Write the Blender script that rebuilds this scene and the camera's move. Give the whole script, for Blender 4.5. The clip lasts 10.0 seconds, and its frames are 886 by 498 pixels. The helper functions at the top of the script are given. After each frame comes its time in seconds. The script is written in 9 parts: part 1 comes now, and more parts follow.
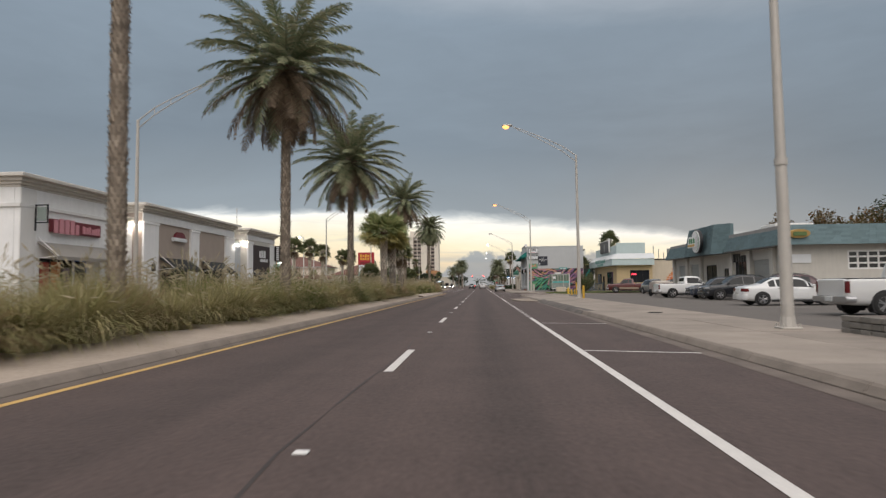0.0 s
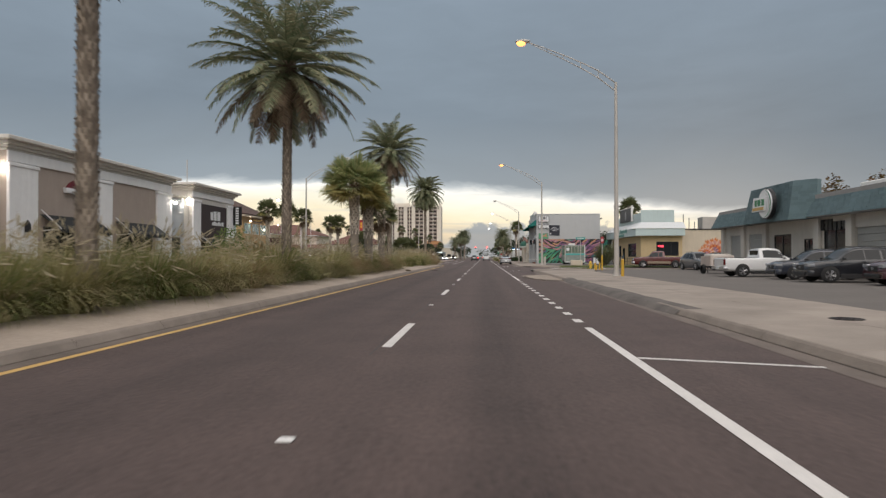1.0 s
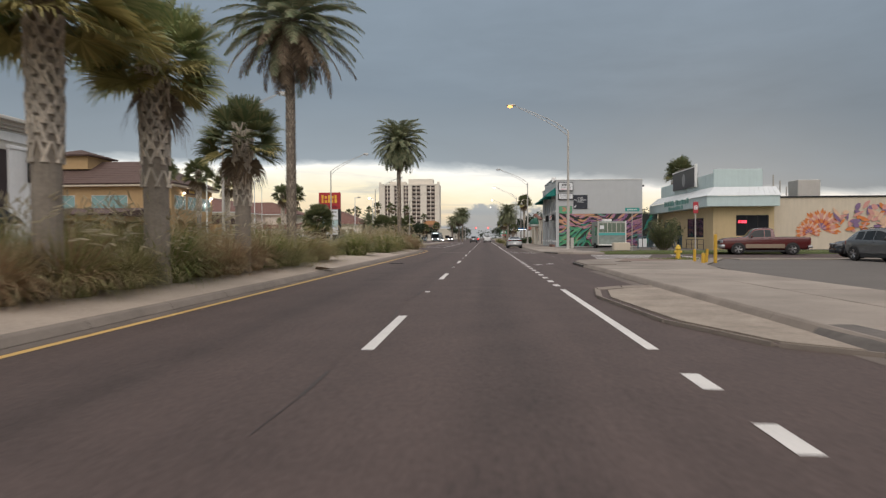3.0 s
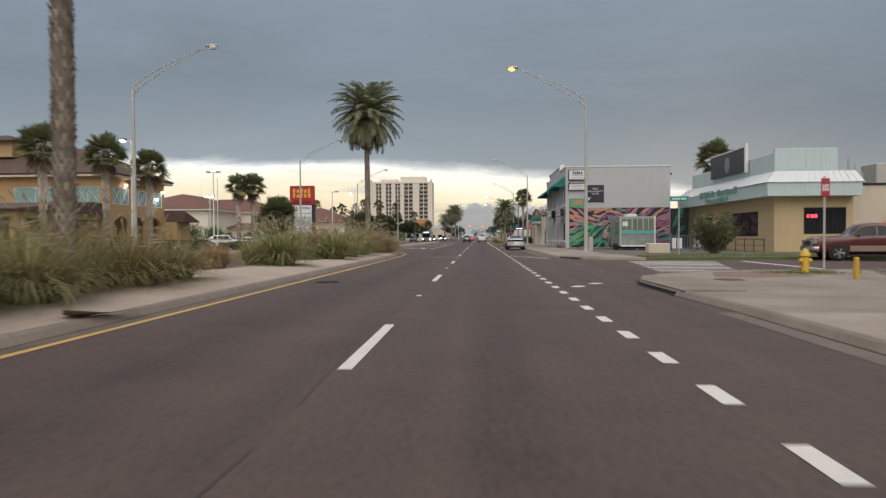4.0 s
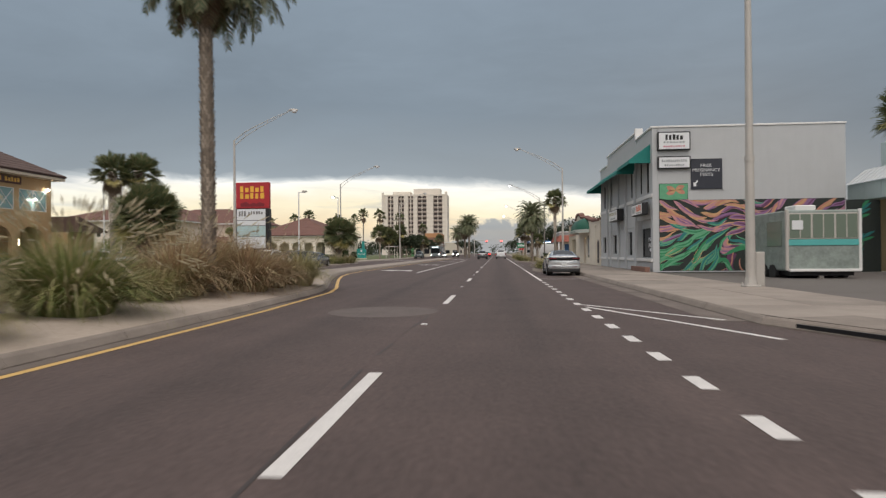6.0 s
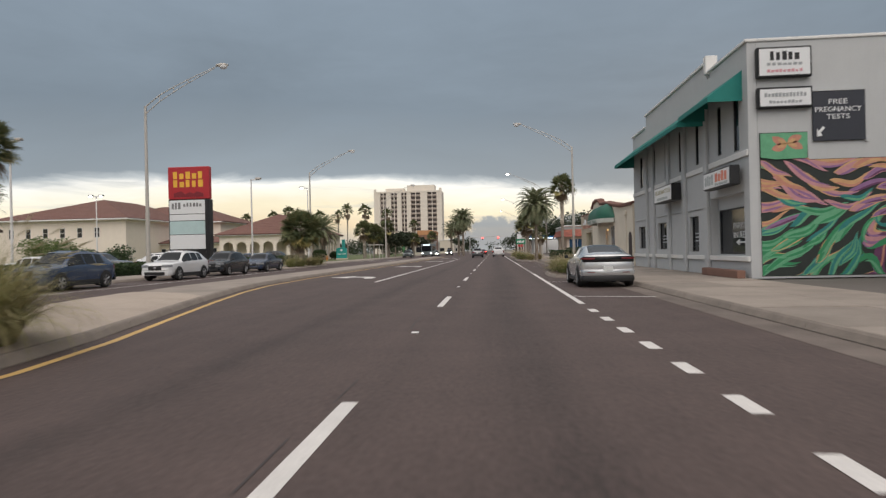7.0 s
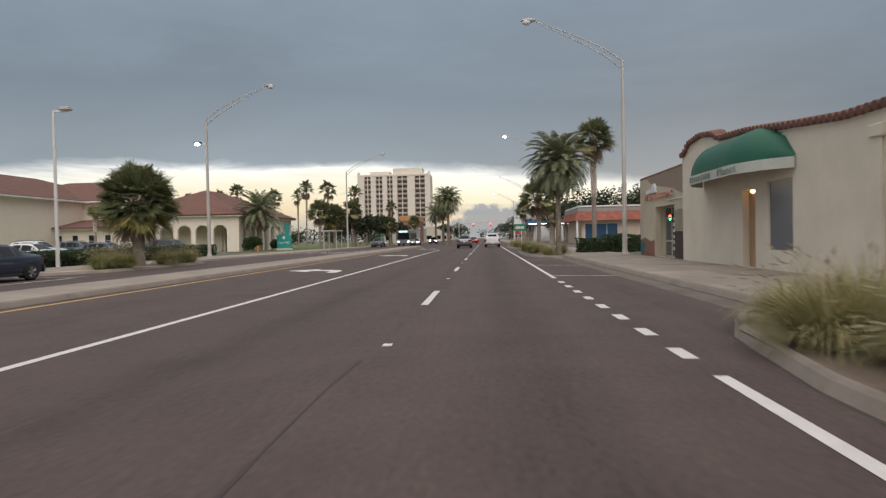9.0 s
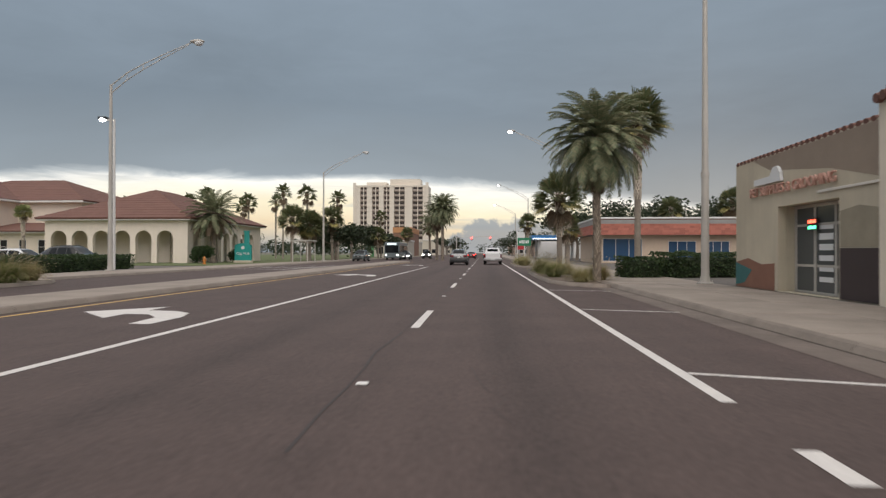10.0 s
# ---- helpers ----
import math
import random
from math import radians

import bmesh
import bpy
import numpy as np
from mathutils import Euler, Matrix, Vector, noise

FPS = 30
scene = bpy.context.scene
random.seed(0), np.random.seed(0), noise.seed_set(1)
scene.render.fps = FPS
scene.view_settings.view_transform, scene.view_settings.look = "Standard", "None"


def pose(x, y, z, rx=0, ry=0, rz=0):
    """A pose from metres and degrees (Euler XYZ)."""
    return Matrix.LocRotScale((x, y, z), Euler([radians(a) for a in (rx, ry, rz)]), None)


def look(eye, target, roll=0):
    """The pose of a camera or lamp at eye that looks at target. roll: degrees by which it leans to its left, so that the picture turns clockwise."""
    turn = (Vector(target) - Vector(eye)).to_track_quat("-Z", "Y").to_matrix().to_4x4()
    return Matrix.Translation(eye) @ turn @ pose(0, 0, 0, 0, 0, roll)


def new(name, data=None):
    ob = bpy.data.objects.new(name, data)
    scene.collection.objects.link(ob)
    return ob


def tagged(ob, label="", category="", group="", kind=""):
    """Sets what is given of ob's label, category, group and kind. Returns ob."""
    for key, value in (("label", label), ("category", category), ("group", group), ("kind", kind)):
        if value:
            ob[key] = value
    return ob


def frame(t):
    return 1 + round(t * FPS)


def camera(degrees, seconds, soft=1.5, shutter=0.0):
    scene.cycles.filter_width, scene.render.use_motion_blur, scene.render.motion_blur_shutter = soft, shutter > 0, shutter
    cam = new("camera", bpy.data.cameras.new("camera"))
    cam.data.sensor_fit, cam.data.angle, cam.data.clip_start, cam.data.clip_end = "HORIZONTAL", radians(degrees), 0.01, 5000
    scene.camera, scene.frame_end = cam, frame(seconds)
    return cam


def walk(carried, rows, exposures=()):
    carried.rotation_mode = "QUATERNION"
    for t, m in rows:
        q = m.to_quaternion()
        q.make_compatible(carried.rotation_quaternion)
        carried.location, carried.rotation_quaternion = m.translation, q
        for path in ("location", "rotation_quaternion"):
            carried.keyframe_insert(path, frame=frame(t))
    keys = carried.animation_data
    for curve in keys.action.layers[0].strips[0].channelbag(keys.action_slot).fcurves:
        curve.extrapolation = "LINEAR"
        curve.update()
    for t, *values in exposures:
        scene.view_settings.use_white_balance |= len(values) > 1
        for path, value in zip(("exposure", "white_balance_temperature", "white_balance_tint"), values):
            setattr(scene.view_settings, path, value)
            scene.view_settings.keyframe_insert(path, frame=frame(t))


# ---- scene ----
cam = camera(72.3, 10.0, soft=1.3, shutter=0.2)
# seconds, eye x y z, yaw, pitch, roll
ROWS = [
    (0.0, -0.132, 0.199, 1.318, 3.51, 3.42, -0.67),
    (0.5, -0.141, 6.504, 1.330, 3.45, 1.60, -0.40),
    (1.0, -0.136, 12.875, 1.337, 3.86, 0.70, -0.04),
    (1.5, -0.126, 19.319, 1.325, 3.98, -0.05, 0.01),
    (2.0, -0.124, 25.753, 1.323, 3.73, 0.19, -0.14),
    (2.5, -0.148, 32.380, 1.326, 4.07, -0.92, -0.15),
    (4.0, -0.204, 52.271, 1.337, 3.40, -1.13, -0.33),
    (4.5, -0.206, 58.936, 1.331, 3.67, -0.76, 0.22),
    (5.0, -0.197, 65.659, 1.329, 4.51, 0.26, 0.34),
    (5.5, -0.206, 72.427, 1.327, 5.00, 0.34, 0.04),
    (7.0, -0.265, 92.720, 1.334, 4.78, 0.16, -1.26),
    (7.5, -0.298, 99.486, 1.318, 4.08, -2.94, -0.58),
    (8.0, -0.322, 106.186, 1.319, 4.05, -0.54, -1.02),
    (8.5, -0.334, 112.849, 1.324, 3.53, -0.72, -0.45),
    (9.0, -0.334, 119.482, 1.319, 4.04, -1.01, -1.13),
    (9.5, -0.330, 126.239, 1.324, 4.29, -0.32, -0.39),
    (10.0, -0.351, 133.082, 1.324, 3.92, 0.32, 0.09),
]


def gaze(x, y, z, yaw, pitch, roll):
    a, b = radians(yaw), radians(pitch)
    ahead = (-math.sin(a) * math.cos(b), math.cos(a) * math.cos(b), math.sin(b))
    return look((x, y, z), (x + ahead[0], y + ahead[1], z + ahead[2]), roll)


walk(cam, [(t, gaze(*row)) for t, *row in ROWS], exposures=[(0.0, 0.0), (10.0, 0.0)])

# ---- sky and sun ----
sky = bpy.data.worlds.new("overcast_sky")
scene.world = sky
sky.use_nodes = True
wn, wl = sky.node_tree.nodes, sky.node_tree.links
wn.clear()


def wnode(kind, **props):
    n = wn.new(kind)
    for k, val in props.items():
        n.inputs[k].default_value = val
    return n


def wmath(op, a, b=0.0, c=0.0):
    n = wn.new("ShaderNodeMath")
    n.operation = op
    for i, val in enumerate((a, b, c)):
        if isinstance(val, (int, float)):
            n.inputs[i].default_value = val
        else:
            wl.new(val, n.inputs[i])
    return n.outputs[0]


way = wn.new("ShaderNodeTexCoord")
axes = wn.new("ShaderNodeSeparateXYZ")
wl.new(way.outputs["Generated"], axes.inputs[0])
stretch = wn.new("ShaderNodeMapping")
stretch.inputs["Scale"].default_value = (1.0, 1.0, 3.4)
wl.new(way.outputs["Generated"], stretch.inputs[0])
billow = wnode("ShaderNodeTexNoise", Scale=2.0, Detail=5.0, Roughness=0.55, Distortion=0.5)
wl.new(stretch.outputs[0], billow.inputs["Vector"])
wisp = wnode("ShaderNodeTexNoise", Scale=9.0, Detail=6.0, Roughness=0.6, Distortion=0.8)
wl.new(stretch.outputs[0], wisp.inputs["Vector"])
# the cloud deck's lower edge sinks towards the north and is ragged
edge = wmath("ADD", wmath("MINIMUM", wmath("MULTIPLY", wmath("MAXIMUM", wmath("ADD", axes.outputs[0], 0.16), 0.0), 0.107), 0.075),
             wmath("MULTIPLY", wmath("MAXIMUM", wmath("SUBTRACT", -0.40, axes.outputs[0]), 0.0), 0.10))
ragged = wmath("ADD", wmath("MULTIPLY", wmath("SUBTRACT", billow.outputs["Fac"], 0.5), 0.055), wmath("MULTIPLY", wmath("SUBTRACT", wisp.outputs["Fac"], 0.5), 0.026))
height = wmath("ADD", wmath("ADD", axes.outputs[2], edge), ragged)
tone = wn.new("ShaderNodeValToRGB")
stops = [(0.0, (0.36, 0.38, 0.40)), (0.022, (0.62, 0.56, 0.46)), (0.045, (0.93, 0.76, 0.52)), (0.078, (1.0, 0.90, 0.66)), (0.108, (1.0, 0.97, 0.84)), (0.121, (1.0, 0.985, 0.93)),
         (0.128, (0.56, 0.60, 0.62)), (0.137, (0.30, 0.345, 0.385)), (0.24, (0.222, 0.272, 0.325)), (0.42, (0.262, 0.325, 0.395)), (0.75, (0.86, 0.84, 0.84))]
while len(tone.color_ramp.elements) < len(stops):
    tone.color_ramp.elements.new(0.5)
for el, (p, c) in zip(tone.color_ramp.elements, stops):
    el.position, el.color = p, (*c, 1)
wl.new(height, tone.inputs[0])
mottle = wmath("ADD", wmath("MULTIPLY", billow.outputs["Fac"], 0.42), wmath("MULTIPLY", wisp.outputs["Fac"], 0.10))
# thin grey-blue streaks across the bright band, and a low bank of haze to the west of the avenue's end
streaky = wn.new("ShaderNodeMapping")
streaky.inputs["Scale"].default_value = (1.0, 1.0, 11.0)
wl.new(way.outputs["Generated"], streaky.inputs[0])
thread = wnode("ShaderNodeTexNoise", Scale=3.2, Detail=5.0, Roughness=0.55, Distortion=0.6)
wl.new(streaky.outputs[0], thread.inputs["Vector"])
veil = wmath("MULTIPLY", wmath("MINIMUM", wmath("MAXIMUM", wmath("MULTIPLY", wmath("SUBTRACT", thread.outputs["Fac"], 0.55), 7.0), 0.0), 1.0), 0.55)
low = wmath("MINIMUM", wmath("MAXIMUM", wmath("SUBTRACT", 1.9, wmath("MULTIPLY", wmath("ABSOLUTE", wmath("SUBTRACT", axes.outputs[0], 0.09)), 10.0)), 0.0), 1.0)
puff = wnode("ShaderNodeTexNoise", Scale=34.0, Detail=5.0, Roughness=0.6)
wl.new(way.outputs["Generated"], puff.inputs["Vector"])
rise = wmath("ADD", wmath("MULTIPLY", low, 0.052), wmath("MULTIPLY", wmath("SUBTRACT", puff.outputs["Fac"], 0.5), 0.075))
bank = wmath("MULTIPLY", wmath("MINIMUM", wmath("MAXIMUM", wmath("MULTIPLY", wmath("SUBTRACT", rise, wmath("SUBTRACT", axes.outputs[2], 0.004)), 130.0), 0.0), 1.0), 0.85)
cloudy = wn.new("ShaderNodeVectorMath")
cloudy.operation = "SCALE"
fade = tone.outputs[0]
for amount, col in ((veil, (0.50, 0.53, 0.53, 1)), (bank, (0.31, 0.355, 0.40, 1))):
    blend = wn.new("ShaderNodeMix")
    blend.data_type = "RGBA"
    wl.new(amount, blend.inputs["Factor"])
    wl.new(fade, blend.inputs["A"])
    blend.inputs["B"].default_value = col
    blend.blend_type = "DARKEN"
    fade = blend.outputs["Result"]
wl.new(fade, cloudy.inputs[0])
wl.new(wmath("MULTIPLY", wmath("ADD", mottle, 0.74), wmath("SUBTRACT", 1.0, wmath("MULTIPLY", wmath("MAXIMUM", axes.outputs[0], 0.0), 0.24))), cloudy.inputs["Scale"])
air = wn.new("ShaderNodeTexSky")
air.sky_type, air.sun_disc, air.sun_elevation, air.sun_rotation = "NISHITA", False, radians(6), radians(20)
airbg, cloudbg, both, outw = wnode("ShaderNodeBackground", Strength=0.002), wnode("ShaderNodeBackground", Strength=1.0), wn.new("ShaderNodeAddShader"), wn.new("ShaderNodeOutputWorld")
wl.new(air.outputs[0], airbg.inputs[0])
wl.new(cloudy.outputs[0], cloudbg.inputs[0])
wl.new(airbg.outputs[0], both.inputs[0])
wl.new(cloudbg.outputs[0], both.inputs[1])
wl.new(both.outputs[0], outw.inputs[0])

sun = bpy.data.lights.new("sun", "SUN")
sun.energy, sun.angle, sun.color = 1.72, radians(70), (1.0, 0.905, 0.83)
new("sun", sun).matrix_world = look((0, 0, 60), (-7, 56, 0))


# ---- building kit ----
class Mesh:
    """Gathers faces in world or local metres, with a material slot for each."""

    def __init__(self):
        self.v, self.f, self.m = [], [], []

    def add(self, verts, faces, slot=0):
        n = len(self.v)
        self.v += [tuple(p) for p in verts]
        self.f += [tuple(n + i for i in f) for f in faces]
        self.m += [slot] * len(faces)
        return self

    def box(self, x0, x1, y0, y1, z0, z1, slot=0, c=0.0):
        if c <= 0:
            vs = [(x, y, z) for z in (z0, z1) for y in (y0, y1) for x in (x0, x1)]
            return self.add(vs, [(0, 2, 3, 1), (4, 5, 7, 6), (0, 1, 5, 4), (2, 6, 7, 3), (0, 4, 6, 2), (1, 3, 7, 5)], slot)
        vs, ids = [], {}
        for i, x in enumerate((x0, x1)):
            for j, y in enumerate((y0, y1)):
                for k, z in enumerate((z0, z1)):
                    xi, yi, zi = x + (c, -c)[i], y + (c, -c)[j], z + (c, -c)[k]
                    for a, p in enumerate(((x, yi, zi), (xi, y, zi), (xi, yi, z))):
                        ids[i, j, k, a] = len(vs)
                        vs.append(p)
        fs = []
        for a in range(3):
            for s in (0, 1):
                ring = []
                for u, w in ((0, 0), (1, 0), (1, 1), (0, 1)):
                    key = [u, w]
                    key.insert(a, s)
                    ring.append(ids[(*key, a)])
                fs.append(ring if (s == 1) == (a != 1) else ring[::-1])
        for a in range(3):
            b, d = (a + 1) % 3, (a + 2) % 3
            for s in (0, 1):
                for q in (0, 1):
                    k0, k1 = [0, 0, 0], [0, 0, 0]
                    k0[b] = k1[b] = s
                    k0[d] = k1[d] = q
                    k1[a] = 1
                    fs.append((ids[(*k0, b)], ids[(*k1, b)], ids[(*k1, d)], ids[(*k0, d)]))
        for i in (0, 1):
            for j in (0, 1):
                for k in (0, 1):
                    fs.append((ids[i, j, k, 0], ids[i, j, k, 1], ids[i, j, k, 2]))
        return self.add(vs, fs, slot)

    def prism(self, outline, axis, a, b, slot=0):
        """A flat outline, given in the two other axes in order, drawn out along axis from a to b."""
        k, n = "xyz".index(axis), len(outline)

        def put(p, s):
            q = list(p)
            q.insert(k, s)
            return q
        vs = [put(p, a) for p in outline] + [put(p, b) for p in outline]
        return self.add(vs, [tuple(range(n))[::-1], tuple(range(n, 2 * n))] + [(i, (i + 1) % n, n + (i + 1) % n, n + i) for i in range(n)], slot)

    def tube(self, points, radii, n=8, slot=0, caps=True):
        """A round bar through points, with a radius at each."""
        pts = [Vector(p) for p in points]
        vs, fs = [], []
        for i, p in enumerate(pts):
            d = (pts[min(i + 1, len(pts) - 1)] - pts[max(i - 1, 0)]).normalized()
            a = d.cross(Vector((0, 0, 1)) if abs(d.z) < 0.9 else Vector((1, 0, 0))).normalized()
            b = d.cross(a)
            r = radii[i] if isinstance(radii, (list, tuple)) else radii
            vs += [p + a * r * math.cos(t) + b * r * math.sin(t) for t in (2 * math.pi * j / n for j in range(n))]
        for i in range(len(pts) - 1):
            fs += [(i * n + j, i * n + (j + 1) % n, (i + 1) * n + (j + 1) % n, (i + 1) * n + j) for j in range(n)]
        if caps:
            fs += [tuple(range(n))[::-1], tuple(range(len(vs) - n, len(vs)))]
        return self.add(vs, fs, slot)

    def ball(self, centre, size, n=8, slot=0, bumps=0.0):
        vs, fs = [], []
        rows = max(3, n // 2)
        for i in range(rows + 1):
            th = math.pi * i / rows
            for j in range(n):
                ph = 2 * math.pi * j / n
                d = Vector((math.sin(th) * math.cos(ph), math.sin(th) * math.sin(ph), math.cos(th)))
                k = 1 + bumps * noise.noise(d * 2.3 + Vector(centre))
                vs.append([centre[a] + d[a] * size[a] * k for a in range(3)])
        for i in range(rows):
            fs += [(i * n + j, (i + 1) * n + j, (i + 1) * n + (j + 1) % n, i * n + (j + 1) % n) for j in range(n)]
        return self.add(vs, fs, slot)

    def data(self, name, mats, origin=(0, 0, 0), smooth=False):
        me = bpy.data.meshes.new(name)
        o = Vector(origin)
        me.from_pydata([Vector(p) - o for p in self.v], [], self.f)
        for m in mats if isinstance(mats, (list, tuple)) else [mats]:
            me.materials.append(m)
        me.polygons.foreach_set("material_index", self.m)
        if smooth:
            me.polygons.foreach_set("use_smooth", [True] * len(self.f))
        bm = bmesh.new()
        bm.from_mesh(me)
        if name.endswith("wall") or name == "valance":
            bmesh.ops.remove_doubles(bm, verts=bm.verts, dist=0.0005)
        bmesh.ops.recalc_face_normals(bm, faces=bm.faces)
        bm.to_mesh(me)
        bm.free()
        if smooth:
            me.set_sharp_from_angle(angle=radians(50))
        return me


def thing(name, label, category, at=(0, 0, 0), turn=0.0, group="", kind=""):
    ob = new(name)
    ob.matrix_world = pose(*at, 0, 0, turn)
    ob.empty_display_size = 0.3
    return tagged(ob, label, category, group, kind)


def root_place(ob):
    while ob.parent:
        ob = ob.parent
    return ob.matrix_basis.translation


def part(name, mesh, material, parent, label="", world=False, smooth=False, kind=""):
    """One mesh under a thing or part; world: its points are world metres, and the thing is not turned."""
    ob = new(name, mesh.data(name, material, root_place(parent) if world else (0, 0, 0), smooth) if isinstance(mesh, Mesh) else mesh)
    ob.parent = parent
    return tagged(ob, label, kind=kind or ("stuff" if "lettering" in name else ""))


def solid(name, mesh, material, label, category, kind="", group="", smooth=False):
    """A thing of one mesh, in world metres, with its origin at its base."""
    pts = np.array([tuple(p) for p in mesh.v])
    o = ((pts[:, 0].min() + pts[:, 0].max()) / 2, (pts[:, 1].min() + pts[:, 1].max()) / 2, pts[:, 2].min())
    ob = new(name, mesh.data(name, material, o, smooth))
    ob.location = o
    return tagged(ob, label, category, group, kind)


# ---- materials ----
def mat(name, col, rough=0.7, metal=0.0, var=0.15, scale=1.5, fine=0.12, fscale=30.0, bump=0.15, each=0.0, island=0.0, spec=0.5, streak=0.0, coat=0.0, local=False, track=0.0, lanes=()):
    """A painted, mineral or metal surface: broad stains, fine grain and relief. each: change from object to object; island: from piece to piece."""
    m = bpy.data.materials.new(name)
    m.use_nodes = True
    nt = m.node_tree
    bs = nt.nodes["Principled BSDF"]
    bs.inputs["Roughness"].default_value, bs.inputs["Metallic"].default_value = rough, metal
    bs.inputs["Specular IOR Level"].default_value, bs.inputs["Coat Weight"].default_value = spec, coat
    geo = nt.nodes.new("ShaderNodeNewGeometry")
    place = nt.nodes.new("ShaderNodeTexCoord").outputs["Object"] if local else geo.outputs["Position"]

    def noise_at(sc, detail, vec):
        n = nt.nodes.new("ShaderNodeTexNoise")
        n.inputs["Scale"].default_value, n.inputs["Detail"].default_value, n.inputs["Roughness"].default_value = sc, detail, 0.6
        nt.links.new(vec, n.inputs["Vector"])
        return n.outputs["Fac"]

    def calc(op, a, b):
        n = nt.nodes.new("ShaderNodeMath")
        n.operation = op
        for i, val in enumerate((a, b)):
            if isinstance(val, (int, float)):
                n.inputs[i].default_value = val
            else:
                nt.links.new(val, n.inputs[i])
        return n.outputs[0]
    broad, grain = noise_at(scale, 5, place), noise_at(fscale, 4, place)
    k = calc("ADD", calc("MULTIPLY", calc("SUBTRACT", broad, 0.5), 2.4 * var), calc("MULTIPLY", calc("SUBTRACT", grain, 0.5), 2.4 * fine))
    if streak:
        mp = nt.nodes.new("ShaderNodeMapping")
        mp.inputs["Scale"].default_value = (3.0, 3.0, 0.25)
        nt.links.new(place, mp.inputs[0])
        k = calc("ADD", k, calc("MULTIPLY", calc("SUBTRACT", noise_at(1.6, 6, mp.outputs[0]), 0.5), 2.4 * streak))
    if track:
        mp = nt.nodes.new("ShaderNodeMapping")
        mp.inputs["Scale"].default_value = (1.3, 0.02, 1.0)
        nt.links.new(place, mp.inputs[0])
        k = calc("ADD", k, calc("MULTIPLY", calc("SUBTRACT", noise_at(1.0, 4, mp.outputs[0]), 0.5), 2.4 * track))
    if lanes:
        # oil-darkened strips along the middle of the lanes
        xs = nt.nodes.new("ShaderNodeSeparateXYZ")
        nt.links.new(place, xs.inputs[0])
        mp = nt.nodes.new("ShaderNodeMapping")
        mp.inputs["Scale"].default_value = (0.9, 0.05, 1.0)
        nt.links.new(place, mp.inputs[0])
        patchy = noise_at(1.3, 5, mp.outputs[0])
        for c in lanes:
            off = calc("MULTIPLY", calc("SUBTRACT", xs.outputs[0], c), 1.5)
            bell = calc("MAXIMUM", calc("SUBTRACT", 1.0, calc("MULTIPLY", off, off)), 0.0)
            k = calc("SUBTRACT", k, calc("MULTIPLY", calc("MULTIPLY", bell, bell), calc("MULTIPLY", patchy, 0.42)))
    if each:
        info = nt.nodes.new("ShaderNodeObjectInfo")
        k = calc("ADD", k, calc("MULTIPLY", calc("SUBTRACT", info.outputs["Random"], 0.5), 2 * each))
    if island:
        k = calc("ADD", k, calc("MULTIPLY", calc("SUBTRACT", geo.outputs["Random Per Island"], 0.5), 2 * island))
    mul = nt.nodes.new("ShaderNodeVectorMath")
    mul.operation = "SCALE"
    mul.inputs[0].default_value = col
    nt.links.new(calc("MAXIMUM", calc("ADD", k, 1.0), 0.05), mul.inputs["Scale"])
    nt.links.new(mul.outputs[0], bs.inputs["Base Color"])
    if bump:
        b = nt.nodes.new("ShaderNodeBump")
        b.inputs["Strength"].default_value, b.inputs["Distance"].default_value = bump, 0.02
        nt.links.new(grain, b.inputs["Height"])
        nt.links.new(b.outputs[0], bs.inputs["Normal"])
    return m


def glow(name, col, strength):
    m = bpy.data.materials.new(name)
    m.use_nodes = True
    bs = m.node_tree.nodes["Principled BSDF"]
    bs.inputs["Base Color"].default_value, bs.inputs["Emission Color"].default_value = (*col, 1), (*col, 1)
    bs.inputs["Emission Strength"].default_value = strength
    return m


def leafy(name, young, dry, amount=0.5, rough=0.55):
    """Leaves: each island its own mix of two colours, and a little light through them."""
    m = bpy.data.materials.new(name)
    m.use_nodes = True
    nt = m.node_tree
    bs = nt.nodes["Principled BSDF"]
    geo, mix, ramp = nt.nodes.new("ShaderNodeNewGeometry"), nt.nodes.new("ShaderNodeMix"), nt.nodes.new("ShaderNodeValToRGB")
    ramp.color_ramp.elements[0].position, ramp.color_ramp.elements[1].position = 0.5 - amount * 0.5, 1.0
    mix.data_type = "RGBA"
    mix.inputs["A"].default_value, mix.inputs["B"].default_value = (*young, 1), (*dry, 1)
    nt.links.new(geo.outputs["Random Per Island"], ramp.inputs[0])
    nt.links.new(ramp.outputs[0], mix.inputs["Factor"])
    nt.links.new(mix.outputs["Result"], bs.inputs["Base Color"])
    bs.inputs["Roughness"].default_value = rough
    bs.inputs["Specular IOR Level"].default_value = 0.3
    tr, add, out = nt.nodes.new("ShaderNodeBsdfTranslucent"), nt.nodes.new("ShaderNodeMixShader"), nt.nodes["Material Output"]
    nt.links.new(mix.outputs["Result"], tr.inputs[0])
    add.inputs[0].default_value = 0.25
    nt.links.new(bs.outputs[0], add.inputs[1])
    nt.links.new(tr.outputs[0], add.inputs[2])
    nt.links.new(add.outputs[0], out.inputs[0])
    return m


def window_glass(name, tint, rough=0.06):
    """Dark glazing of shops and cars: smooth and reflecting, with a dim inside."""
    m = bpy.data.materials.new(name)
    m.use_nodes = True
    bs = m.node_tree.nodes["Principled BSDF"]
    bs.inputs["Base Color"].default_value, bs.inputs["Roughness"].default_value = (*tint, 1), rough
    bs.inputs["Specular IOR Level"].default_value = 0.45
    return m


